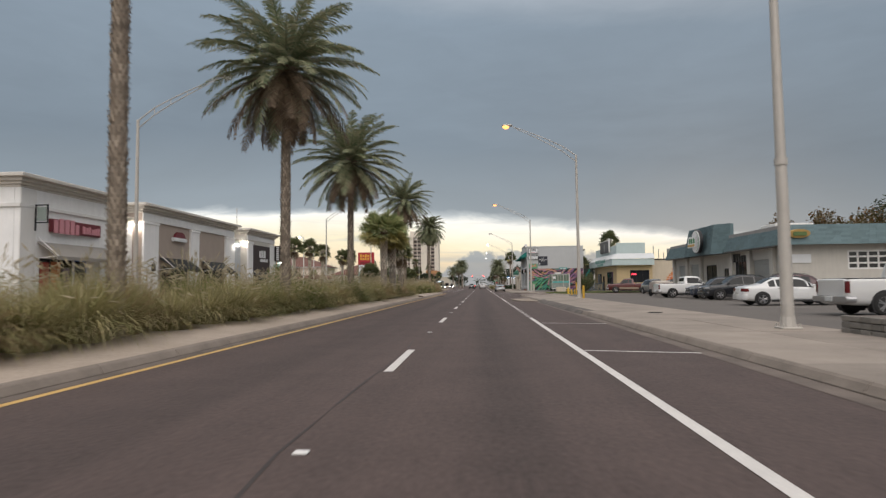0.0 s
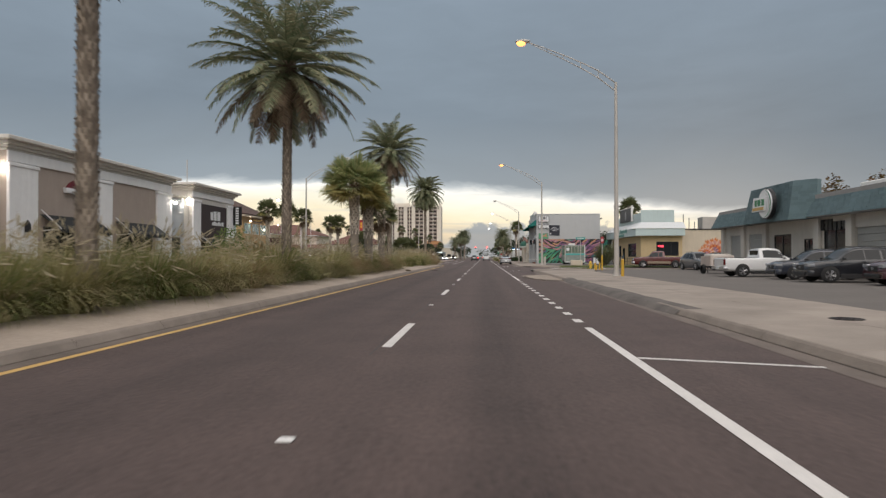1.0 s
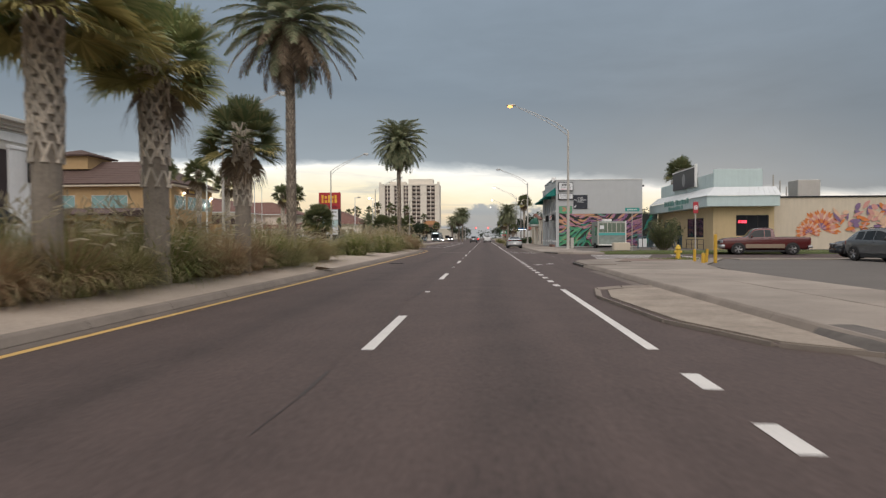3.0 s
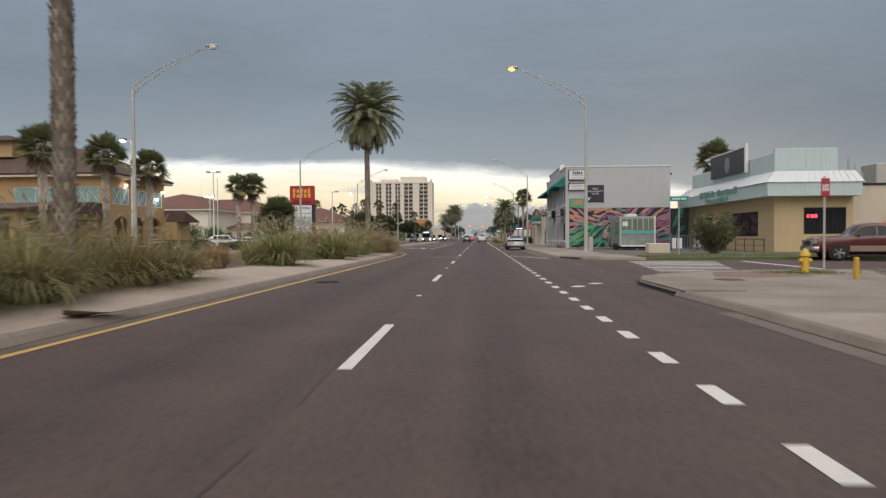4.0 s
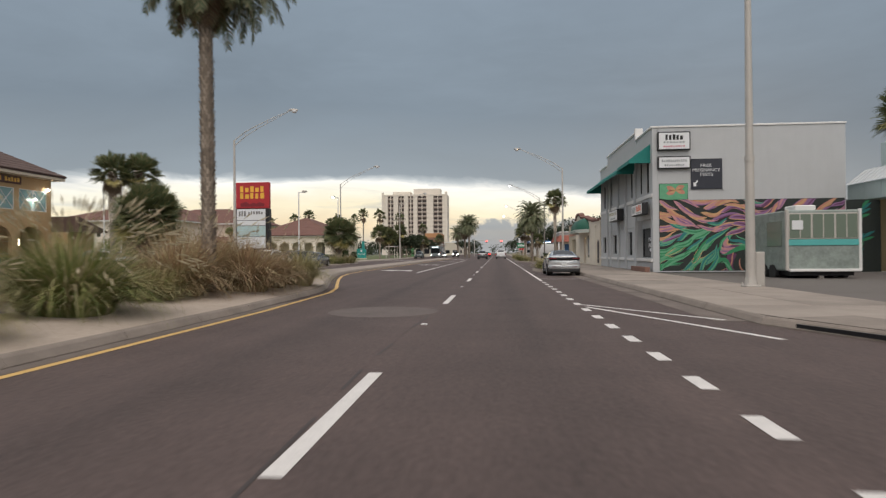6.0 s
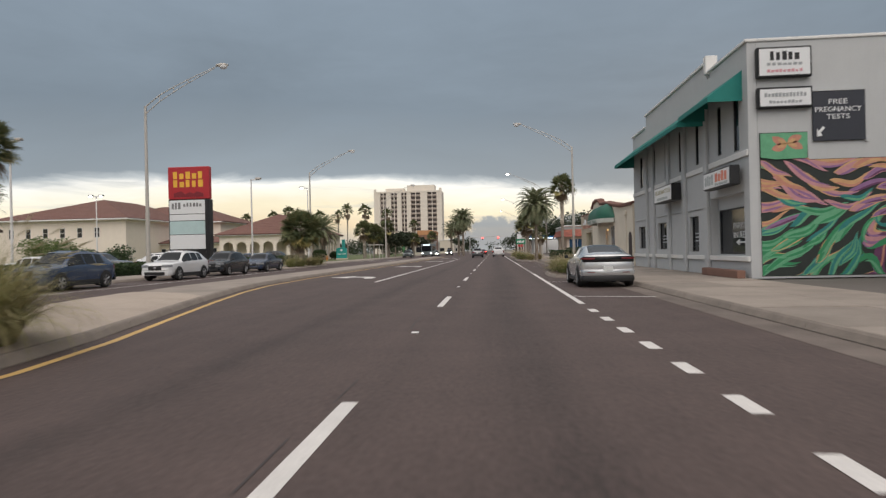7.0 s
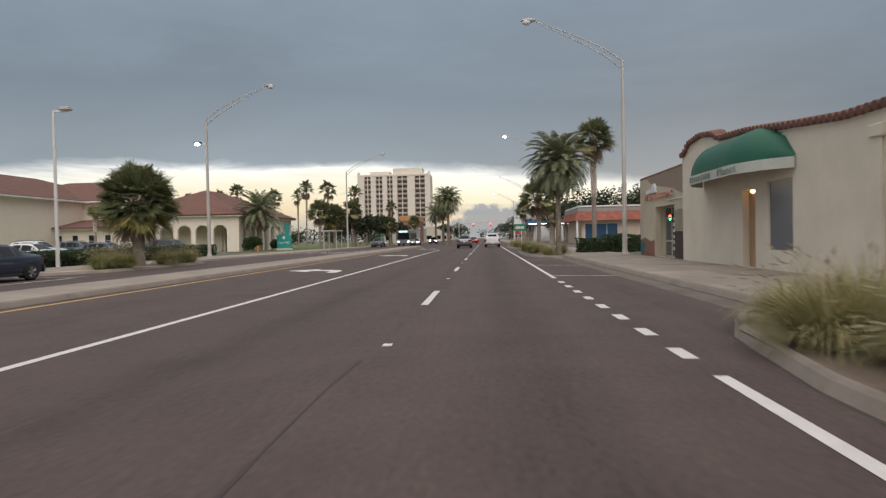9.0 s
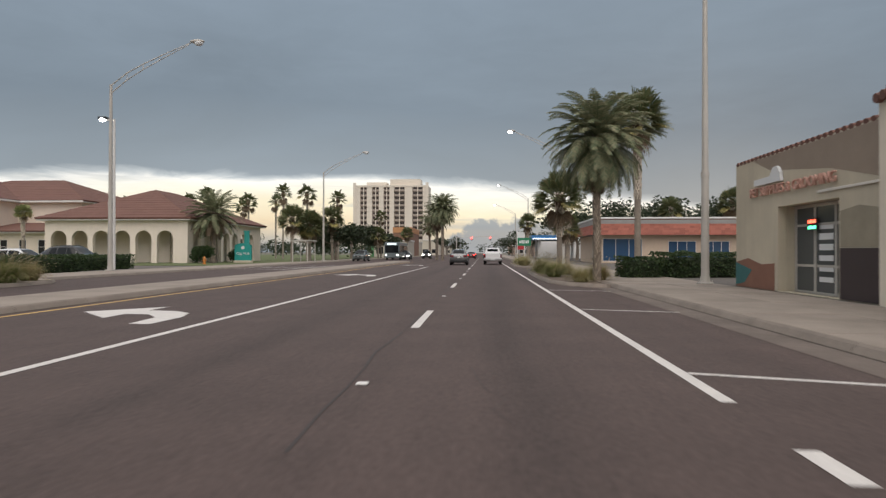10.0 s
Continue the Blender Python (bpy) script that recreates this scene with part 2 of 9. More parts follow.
asphalt = mat("asphalt", (0.082, 0.0565, 0.0505), 0.8, var=0.28, scale=0.9, fine=0.62, fscale=15, bump=0.5, track=0.3, lanes=(0.1, -3.55))
lot_asphalt = mat("lot_asphalt", (0.135, 0.12, 0.108), 0.9, var=0.2, scale=0.3, fine=0.2, fscale=40, bump=0.3)
tar = mat("tar_seam", (0.048, 0.037, 0.034), 0.7, var=0.3, scale=2)
concrete = mat("concrete", (0.285, 0.243, 0.207), 0.9, var=0.42, scale=0.5, fine=0.16, fscale=25, bump=0.2, each=0.11)
kerb_stone = mat("kerb_concrete", (0.25, 0.21, 0.178), 0.9, var=0.35, scale=1.2, fine=0.15, fscale=20, bump=0.3, each=0.07)
gutter = mat("gutter_concrete", (0.150, 0.122, 0.105), 0.9, var=0.6, scale=0.8, fine=0.2, fscale=20, bump=0.3)
sand = mat("sand", (0.41, 0.34, 0.28), 0.95, var=0.2, scale=0.8, fine=0.2, fscale=14, bump=0.5)
earth = mat("open_ground", (0.16, 0.15, 0.12), 0.95, var=0.35, scale=0.05, fine=0.2, fscale=5)
turf = mat("turf", (0.115, 0.14, 0.055), 0.9, var=0.3, scale=0.8, fine=0.35, fscale=30, bump=0.6)
line_white = mat("road_paint_white", (0.66, 0.63, 0.60), 0.7, var=0.16, scale=2.5, fine=0.2, fscale=35, bump=0.2)
line_yellow = mat("road_paint_yellow", (0.62, 0.40, 0.14), 0.7, var=0.16, scale=2.5, fine=0.2, fscale=35, bump=0.2)
steel = mat("galvanised_steel", (0.50, 0.47, 0.43), 0.55, 0.15, var=0.12, scale=2, fine=0.06)
black_metal = mat("black_metal", (0.02, 0.02, 0.022), 0.45, 0.3, var=0.2)
white_paint = mat("white_paint", (0.74, 0.73, 0.71), 0.7, var=0.05, streak=0.06, fine=0.04)
stucco_white = mat("white_stucco", (0.85, 0.85, 0.845), 0.9, var=0.06, streak=0.08, fine=0.06, fscale=18, bump=0.25)
stucco_tan = mat("tan_stucco", (0.42, 0.35, 0.30), 0.9, var=0.07, streak=0.08, fine=0.06, fscale=18, bump=0.25)
stucco_trim = mat("cornice_trim", (0.64, 0.61, 0.56), 0.85, var=0.08, streak=0.1)
stucco_grey = mat("grey_render", (0.49, 0.50, 0.505), 0.9, var=0.05, streak=0.035, fine=0.05, fscale=18, bump=0.2)
stucco_cream = mat("cream_stucco", (0.60, 0.52, 0.41), 0.9, var=0.07, streak=0.1, fine=0.05, fscale=18, bump=0.2)
stucco_yellow = mat("yellow_stucco", (0.56, 0.43, 0.25), 0.9, var=0.06, streak=0.08, fine=0.05, fscale=18, bump=0.2)
stucco_gold = mat("ochre_stucco", (0.46, 0.31, 0.16), 0.9, var=0.07, streak=0.08)
dark_brown = mat("brown_panel", (0.05, 0.035, 0.035), 0.7, var=0.1)
roof_brown = mat("brown_roof_tile", (0.10, 0.062, 0.052), 0.85, var=0.2, scale=0.8, island=0.15)
peach = mat("peach_stucco", (0.80, 0.71, 0.61), 0.9, var=0.05, streak=0.04, fine=0.05, fscale=18, bump=0.2)
roof_red = mat("red_roof_tile", (0.165, 0.082, 0.064), 0.85, var=0.22, scale=0.8, island=0.15)
shingle = mat("blue_grey_shingle", (0.13, 0.19, 0.205), 0.85, var=0.22, scale=0.7, island=0.1)
flat_roof = mat("flat_roof", (0.3, 0.29, 0.28), 0.9)
shop_glass = window_glass("dark_shop_glass", (0.018, 0.02, 0.024))
aqua_glass = window_glass("aqua_window", (0.22, 0.36, 0.355), 0.2)

# ---- ground, road and pavements ----
def sheet(name, outline, z, material, label, category="ground", kind="structure"):
    m = Mesh().prism(outline, "z", z - 0.3, z)
    return solid(name, m, material, label, category, kind)


solid("ground", Mesh().add([(-3000, -3000, -0.35), (3000, -3000, -0.35), (3000, 3000, -0.35), (-3000, 3000, -0.35)], [(0, 1, 2, 3)]), earth,
      "flat sandy earth stretching to the horizon", "ground", "structure")
sheet("road", [(-20.3, -120), (4.25, -120), (4.25, 700), (-20.3, 700)], 0.0, asphalt, "brownish worn asphalt of a wide divided avenue", "road")
sheet("side_street", [(4.26, 60.0), (90, 60.0), (90, 86.3), (4.26, 86.3)], -0.002, asphalt, "asphalt side street meeting the avenue", "road")
sheet("lot_north", [(8.62, -60), (60, -60), (60, 73.4), (13.0, 73.4), (9.5, 66.0), (8.62, 60)], 0.09, lot_asphalt, "grey asphalt parking lot of the repair shop", "parking lot")
sheet("lot_diner", [(8.62, 89.0), (70, 89.0), (70, 114.3), (8.62, 114.3)], 0.10, lot_asphalt, "grey asphalt yard round the diner", "parking lot")
sheet("lot_far", [(8.62, 156.5), (70, 156.5), (70, 420), (8.62, 420)], 0.09, lot_asphalt, "pale asphalt lots further along the avenue", "parking lot")
sheet("lot_bank", [(-120, 109), (-24.4, 109), (-24.4, 186), (-120, 186)], 0.08, lot_asphalt, "asphalt parking lot of the bank", "parking lot")
sheet("lot_stores", [(-120, -60), (-24.4, -60), (-24.4, 76), (-120, 76)], 0.08, concrete, "concrete apron round the row of stores", "parking lot")
sheet("lawn_bank", [(-120, 76.02), (-24.4, 76.02), (-24.4, 108.98), (-120, 108.98)], 0.12, turf, "mown green lawn before the bank", "lawn")
sheet("lawn_hall", [(-120, 186.02), (-24.4, 186.02), (-24.4, 420), (-120, 420)], 0.12, turf, "mown green lawn before the town hall", "lawn")
sheet("verge", [(9.0, 86.6), (60, 86.6), (60, 93.2), (14.5, 93.2), (11.5, 91.0), (9.0, 89.2)], 0.13, turf, "strip of rough grass along the side street", "grass")


sheet("street_corner", [(4.26, 86.31), (9.0, 86.31), (9.0, 88.0), (5.6, 91.6), (4.26, 91.6)], -0.002, asphalt, "asphalt at the mouth of the side street", "road")


# concrete pavements in cast slabs, with kerb and gutter
def pavement(name, x0, x1, y0, y1, label, step=2.9):
    base = solid(name, Mesh().box(x0, x1, y0, y1, -0.2, 0.10), gutter, label, "pavement", "structure")
    rnd = random.Random(name)
    n = int((y1 - y0) / step)
    d = (y1 - y0) / n
    w = (x1 - x0) / 2
    share = Mesh().box(-w / 2 + 0.008, w / 2 - 0.008, -d / 2 + 0.014, d / 2 - 0.014, 0, 0.035, c=0.006).data("slab", concrete)
    for i in range(n):
        for j in (0, 1):
            s = new("slab", share)
            s.parent = base
            s.location = Vector((x0 + w * (j + 0.5), y0 + d * (i + 0.5), 0.098 + rnd.uniform(-0.004, 0.004))) - base.location
            s.rotation_euler = (rnd.uniform(-0.003, 0.003), rnd.uniform(-0.003, 0.003), 0)
    return base


def kerb(name, line, width, z, label, reach=3.0):
    """A row of cast kerb stones along a line of plan points, with rounded upper edges; width to the right of the line's way."""
    m = Mesh()
    for (ax, ay), (bx, by) in zip(line, line[1:]):
        d = math.hypot(bx - ax, by - ay)
        n = max(1, round(d / reach))
        ux, uy = (bx - ax) / d, (by - ay) / d
        for i in range(n):
            s0, s1 = d * i / n + 0.006, d * (i + 1) / n - 0.006
            g = 1 if width > 0 else -1
            prof = [(0, -0.2), (0, 0.02), (0.07 * g, z - 0.03), (0.11 * g, z), (width, z), (width, -0.2)]
            vs = [(ax + ux * s + uy * o, ay + uy * s - ux * o, h) for s in (s0, s1) for o, h in prof]
            k = len(prof)
            m.add(vs, [tuple(range(k)), tuple(range(k, 2 * k))[::-1]] + [(q, (q + 1) % k, k + (q + 1) % k, k + q) for q in range(k)])
    return solid(name, m, kerb_stone, label, "kerb", "structure")


pavement("pavement_1", 4.42, 8.6, -20, 62.0, "wide concrete pavement beside the repair shop's lot")
pavement("pavement_2", 4.62, 8.6, 93.0, 157.0, "wide concrete pavement before the grey building and shops")
sheet("pavement_3", [(4.42, 62.02), (8.6, 62.02), (9.4, 66.0), (12.9, 73.3), (12.9, 74.3), (9.5, 74.0), (7.2, 73.2), (5.7, 72.1), (4.7, 70.6), (4.3, 69.0), (4.3, 66.0)], 0.13, concrete, "concrete street corner with a sunken ramp", "pavement")
sheet("pavement_4", [(4.62, 92.98), (4.62, 91.5), (5.4, 88.2), (7.0, 86.7), (8.98, 86.55), (8.98, 92.98)], 0.13, concrete, "concrete street corner by the diner", "pavement")
sheet("pavement_5", [(4.62, 157.02), (8.6, 157.02), (8.6, 420), (4.62, 420)], 0.13, concrete, "concrete pavement leading on along the avenue", "pavement")
sheet("pavement_left", [(-24.38, -60), (-20.5, -60), (-20.5, 420), (-24.38, 420)], 0.13, concrete, "concrete pavement on the far side of the avenue", "pavement")
kerb("kerb_start", [(4.25, -20), (4.25, 29.0)], 0.17, 0.145, "worn concrete kerb along the pavement")
kerb("kerb_dropped", [(4.25, 29.0), (4.25, 46.0)], 0.17, 0.05, "dropped concrete kerb of a driveway")
grime = mat("sandy_grime", (0.12, 0.105, 0.095), 0.95, var=0.6, scale=0.7, fine=0.35, fscale=8, bump=0.4)
ap = Mesh()
NA = 44


def ease_(t):
    return t * (2 - t)


for j in range(NA + 1):
    y = 27.0 + 20.5 * j / NA
    k = math.sin(math.pi * j / NA) ** 0.5
    foot = 4.2 - (0.2 + 0.16 * noise.noise((0.5, y * 0.35, 2.0))) * k
    edge = 4.75 + 0.22 * noise.noise((7.5, y * 0.5, 1.0))
    for i in range(7):
        u = i / 6
        ap.v.append((foot + (edge - foot) * u, y, 0.004 + 0.14 * ease_(min(1.0, (edge - foot) * u / (4.43 - foot))) + 0.006 * noise.noise((u * 5, y * 2.0, 0.0)) * math.sin(math.pi * u)))
ap.f = [(j * 7 + i, j * 7 + i + 1, (j + 1) * 7 + i + 1, (j + 1) * 7 + i) for j in range(NA) for i in range(6)]
ap.m = [0] * len(ap.f)
solid("apron", ap, grime, "sandy stained concrete apron of the driveway", "pavement", "structure", smooth=True)
kerb("kerb_right", [(4.25, 46.0), (4.25, 63.0), (4.12, 66.0), (4.12, 69.0), (4.55, 70.75), (5.6, 72.25), (7.15, 73.35), (9.5, 74.15), (12.9, 74.45), (30, 74.5)], 0.17, 0.145, "worn concrete kerb with a rounded street corner")
kerb("kerb_corner", [(9.0, 86.32), (7.2, 86.5), (5.6, 87.6), (4.45, 90.5), (4.45, 420)], 0.17, 0.145, "worn concrete kerb past the side street")
kerb("kerb_left", [(-20.3, 420), (-20.3, -60)], 0.2, 0.145, "concrete kerb on the far side of the avenue")
gut = Mesh().add([(3.9, -20, 0.004), (4.24, -20, 0.004), (4.24, 63, 0.004), (3.9, 63, 0.004)], [(0, 1, 2, 3)])
gut.add([(3.85, 91, 0.004), (4.44, 91, 0.004), (4.44, 420, 0.004), (3.85, 420, 0.004)], [(0, 1, 2, 3)])
gut.add([(-5.99, -60, 0.004), (-5.72, -60, 0.004), (-5.72, 96, 0.004), (-5.99, 96, 0.004)], [(0, 1, 2, 3)])
solid("gutter", gut, gutter, "stained concrete gutter along the kerb", "gutter", "structure")

# the planted median, its nose and the bare strip beyond
nose = [(-6.12, 96.5), (-6.25, 99.5), (-6.7, 102), (-7.6, 105.5), (-8.6, 109.5), (-9.6, 114), (-10.2, 118.0)]
right_edge = [(-5.98, -60), (-5.98, 93)] + nose + [(-10.45, 124), (-10.45, 215), (-11.6, 217)]
left_edge = [(-13.0, 214), (-13.0, 116), (-12.0, 108), (-10.6, 98), (-10.4, -60)]
kerb("kerb_median", right_edge[:-1], -0.2, 0.15, "worn concrete kerb round the planted median", 2.4)
solid("median_strip", Mesh().prism([(x - 0.18, y) for x, y in right_edge[6:]] + left_edge[:2] + [(-12.2, 110)], "z", -0.3, 0.14), concrete, "bare concrete median strip", "median", "structure")
hump = Mesh()
NX, NY = 14, 168
for j in range(NY + 1):
    y = -60 + 170.2 * j / NY
    xr = float(np.interp(y, [93] + [p[1] for p in nose], [-5.98] + [p[0] for p in nose])) - 0.185
    xl = -10.5 if y < 97 else -10.5 - 0.14 * (y - 97)
    for i in range(NX + 1):
        u = i / NX
        x = xr + (xl - xr) * u
        z = 0.135 + 0.16 * math.sin(math.pi * u) ** 0.8 + 0.05 * noise.noise((x * 0.8, y * 0.8, 0)) * math.sin(math.pi * u) + 0.02 * noise.noise((x * 4, y * 4, 3))
        hump.v.append((x, y, z))
hump.add([], [])
hump.f = [(j * (NX + 1) + i, j * (NX + 1) + i + 1, (j + 1) * (NX + 1) + i + 1, (j + 1) * (NX + 1) + i) for j in range(NY) for i in range(NX)]
hump.m = [0] * len(hump.f)
solid("median_bed", hump, sand, "pale sandy planting bed of the median", "median", "structure", smooth=True)


sheet("pavement_side", [(13.2, 71.9), (24, 71.9), (24, 73.35), (13.2, 73.35)], 0.135, concrete, "narrow concrete strip along the side street", "pavement")
vg = Mesh()
vrnd = random.Random(63)
for k in range(7100):
    x, y = 9.2 + 22 * vrnd.random() ** 1.6, 86.7 + 5.8 * vrnd.random() ** 1.3
    if k >= 6200:
        x, y = 10.1 + vrnd.gauss(0, 0.75), 72.2 + vrnd.gauss(0, 0.45)
    elif y > 89.4 + (x - 9.2) * 0.7:
        continue
    a, h = vrnd.uniform(0, 6.283), vrnd.uniform(0.05, 0.17) * (0.6 + 0.8 * abs(noise.noise((x * 0.7, y * 0.7, 0.0))) * 1.6)
    dx, dy, w = math.cos(a) * h * 0.6, math.sin(a) * h * 0.6, 0.012
    vg.add([(x - w * math.sin(a), y + w * math.cos(a), 0.12), (x + w * math.sin(a), y - w * math.cos(a), 0.12), (x + dx, y + dy, 0.12 + h)], [(0, 1, 2)])
solid("verge_grass", vg, leafy("verge_blade", (0.10, 0.14, 0.04), (0.24, 0.24, 0.09), 0.6, 0.7), "rough uncut grass blades along the side street", "grass", "stuff")


# painted lines
def stripe(mesh, line, w):
    for (ax, ay), (bx, by) in zip(line, line[1:]):
        d = math.hypot(bx - ax, by - ay)
        ox, oy = (by - ay) / d * w / 2, -(bx - ax) / d * w / 2
        mesh.add([(ax - ox, ay - oy, 0.005), (ax + ox, ay + oy, 0.005), (bx + ox, by + oy, 0.005), (bx - ox, by - oy, 0.005)], [(0, 1, 2, 3)])


ym = Mesh()
stripe(ym, [(x + 0.36, y - 0.1) for x, y in right_edge[:-1]], 0.14)
solid("yellow_edge_line", ym, line_yellow, "continuous yellow edge line along the median", "road marking", "structure")
wm = Mesh()
for a, b in ((-60, 24.4), (46.3, 54.6), (107.3, 125.2), (138.6, 260)):
    stripe(wm, [(1.80, a), (1.80, b)], 0.14)
for a, b in ((25.3, 46.0), (55.6, 107.0), (126.0, 138.2)):
    n = round((b - a) / 1.55)
    for i in range(n):
        y = a + (b - a) * i / n
        stripe(wm, [(1.80, y), (1.80, y + 0.62)], 0.17)
solid("right_edge_line", wm, line_white, "white edge line, solid and dotted by turns", "road marking", "structure")
wm = Mesh()
stripe(wm, [(-5.54, 119.2), (-5.54, 188)], 0.15)
solid("turn_lane_line", wm, line_white, "solid white line of the turn lane", "road marking", "structure")
for k in range(-3, 22):
    y = 9.55 + 12.19 * k
    m = Mesh()
    stripe(m, [(-1.57, y), (-1.57, y + 3.15)], 0.15)
    solid("lane_dash", m, line_white, "white painted lane dash on asphalt", "road marking", "structure", "lane dashes")
    m = Mesh().box(-1.63, -1.51, y - 4.6, y - 4.5, 0.001, 0.022, c=0.008)
    solid("road_stud", m, white_paint, "small white reflective road stud", "road stud", "", "lane studs")
wm = Mesh()
for y in (12.4, 21.0, 109.6, 117.2, 139.9, 147.4, 154.7):
    stripe(wm, [(1.88, y), (3.95, y - 0.55)], 0.1)
stripe(wm, [(1.9, 94.0), (4.0, 88.6)], 0.12)
stripe(wm, [(1.9, 94.6), (4.1, 91.2)], 0.12)
stripe(wm, [(2.3, 68.4), (2.55, 68.75)], 0.3)
stripe(wm, [(2.95, 69.4), (3.2, 69.75)], 0.3)
solid("bay_lines", wm, line_white, "thin white parking bay lines", "road marking", "structure")
wm = Mesh()
for i in range(9):
    u = i / 8
    stripe(wm, [(6.4 + 1.2 * u, 74.4 + 10.0 * u), (9.2 + 2.8 * u, 74.6 + 9.8 * u)], 0.42)
stripe(wm, [(13.2, 75.6), (13.4, 84.5)], 0.3)
solid("crosswalk", wm, line_white, "white ladder stripes of a crosswalk", "road marking", "structure")
turn_shape = [(-6.46, 0), (-6.47, 1.2), (-6.7, 1.95), (-7.2, 2.38), (-7.91, 2.5), (-7.91, 3.4), (-9.17, 2.1), (-7.94, 0.9), (-7.98, 1.72), (-7.4, 1.62), (-6.98, 1.1), (-6.87, 0)]
for y in (123.0, 143.8, 166.0, 193.0):
    wm = Mesh().add([(px_, y + py_, 0.006) for px_, py_ in turn_shape], [tuple(range(12))])
    solid("turn_arrow", wm, line_white, "white painted left-turn arrow", "road marking", "structure", "turn arrows")
wm = Mesh()
for a, b in ((79.9, 82.0), (83.9, 85.0), (75.5, 76.6)):
    stripe(wm, [(4.5, a), (4.5, b)], 0.09)
solid("faded_line", wm, mat("worn_road_paint", (0.20, 0.17, 0.155), 0.8, var=0.5, scale=4), "worn white line across the side street's mouth", "road marking", "structure")
pt_ = Mesh().tube([(-2.8, 92.8, -0.02), (-2.8, 92.8, 0.0035)], 1.25, 28)
solid("road_patch", pt_, mat("pale_asphalt_patch", (0.125, 0.10, 0.09), 0.85, var=0.3, scale=1.5, fine=0.4, fscale=16), "pale round asphalt patch in the lane", "road patch", "structure")
seam = Mesh()
crnd = random.Random(4)
rnd = crnd
pts = [(-1.72 + 0.05 * math.sin(y * 0.7) + rnd.uniform(-0.03, 0.03), y) for y in range(-20, 200, 1)]
for a, b in zip(pts, pts[1:]):
    if rnd.random() < 0.75:
        stripe(seam, [a, b], rnd.uniform(0.012, 0.045))
for _ in range(3):
    x, y = rnd.uniform(-5, 3.2), rnd.uniform(0, 190)
    line = [(x, y)]
    for _ in range(5):
        line.append((line[-1][0] + rnd.uniform(-0.2, 0.2), line[-1][1] + rnd.uniform(0.3, 0.8)))
    stripe(seam, line, rnd.uniform(0.008, 0.02))
for i, p in enumerate(seam.v):
    seam.v[i] = (p[0], p[1], 0.003)
solid("road_cracks", seam, tar, "dark tarred seam and cracks in the asphalt", "crack", "stuff")


def manhole(x, y, z, r, material, label):
    root = thing("manhole_cover", label, "manhole cover", (x, y, z))
    part("rim", Mesh().tube([(0, 0, -0.05), (0, 0, 0.008)], r, 24), material, root)
    part("plate", Mesh().tube([(0, 0, -0.02), (0, 0, 0.014)], r * 0.86, 24), material, root)
    for i in range(-4, 5):
        h = math.sqrt(max(0, 0.6 - (i / 5.2) ** 2)) * r
        if h > 0.02:
            part("rib", Mesh().box(-h, h, i * r * 0.17 - 0.012, i * r * 0.17 + 0.012, 0, 0.02), material, root)
    return root


iron = mat("cast_iron", (0.05, 0.042, 0.04), 0.6, 0.5, var=0.25)
manhole(-4.75, 70.2, 0.0, 0.42, iron, "dark iron manhole cover in the asphalt")
manhole(6.6, 69.2, 0.13, 0.4, gutter, "grey utility cover in the street corner")
sheet("ramp", [(6.6, 70.2), (9.6, 70.6), (10.2, 73.0), (7.4, 72.6)], 0.138, mat("ramp_brick", (0.21, 0.145, 0.12), 0.9, var=0.2, fine=0.25, fscale=12), "brownish tactile ramp of the street corner", "pavement")
manhole(6.8, 25.0, 0.135, 0.3, iron, "dark oval utility cover in the pavement")
# storm drains in the kerb of both street corners
for pts, cap in (([(4.12, 66.0), (4.12, 69.0), (4.55, 70.75)], [(4.2, 65.6), (5.5, 65.6), (5.9, 70.2), (4.75, 70.9), (4.2, 69.0)]), ([(5.6, 87.6), (4.75, 89.8)], [(5.75, 87.5), (6.9, 88.0), (6.1, 90.6), (4.8, 90.2)])):
    cx_, cy_ = sum(p[0] for p in cap) / len(cap), sum(p[1] for p in cap) / len(cap)
    dr = thing("storm_drain", "concrete storm drain with a dark slot in the kerb", "storm drain", (cx_, cy_, 0.13))
    part("cover_slab", Mesh().prism(cap, "z", 0.10, 0.158), kerb_stone, dr, world=True)
    slot_ = Mesh()
    for (ax, ay), (bx, by) in zip(pts, pts[1:]):
        d = math.hypot(bx - ax, by - ay)
        ox, oy = (by - ay) / d, -(bx - ax) / d
        if ox > 0:
            ox, oy = -ox, -oy
        slot_.add([(ax + ox * q, ay + oy * q, z) for q in (0.012, -0.05) for z in (0.03, 0.095)] + [(bx + ox * q, by + oy * q, z) for q in (0.012, -0.05) for z in (0.03, 0.095)],
                  [(0, 1, 5, 4), (2, 6, 7, 3), (0, 4, 6, 2), (1, 3, 7, 5), (0, 2, 3, 1), (4, 5, 7, 6)])
    part("slot", slot_, black_metal, dr, "dark drain opening", world=True)

# ---- buildings: shared pieces ----
def wall(mesh, axis, at, thick, u0, u1, z0, z1, holes=(), slot=0):
    """A wall across x or y, with rectangular openings (u0, u1, z0, z1) right through it."""
    us = sorted({u0, u1, *[u for h in holes for u in h[:2]]})
    zs = sorted({z0, z1, *[z for h in holes for z in h[2:]]})
    for a, b in zip(us, us[1:]):
        for c, d in zip(zs, zs[1:]):
            if any(h[0] <= a and b <= h[1] and h[2] <= c and d <= h[3] for h in holes):
                continue
            if axis == "x":
                mesh.box(at, at + thick, a, b, c, d, slot)
            else:
                mesh.box(a, b, at, at + thick, c, d, slot)
    return mesh


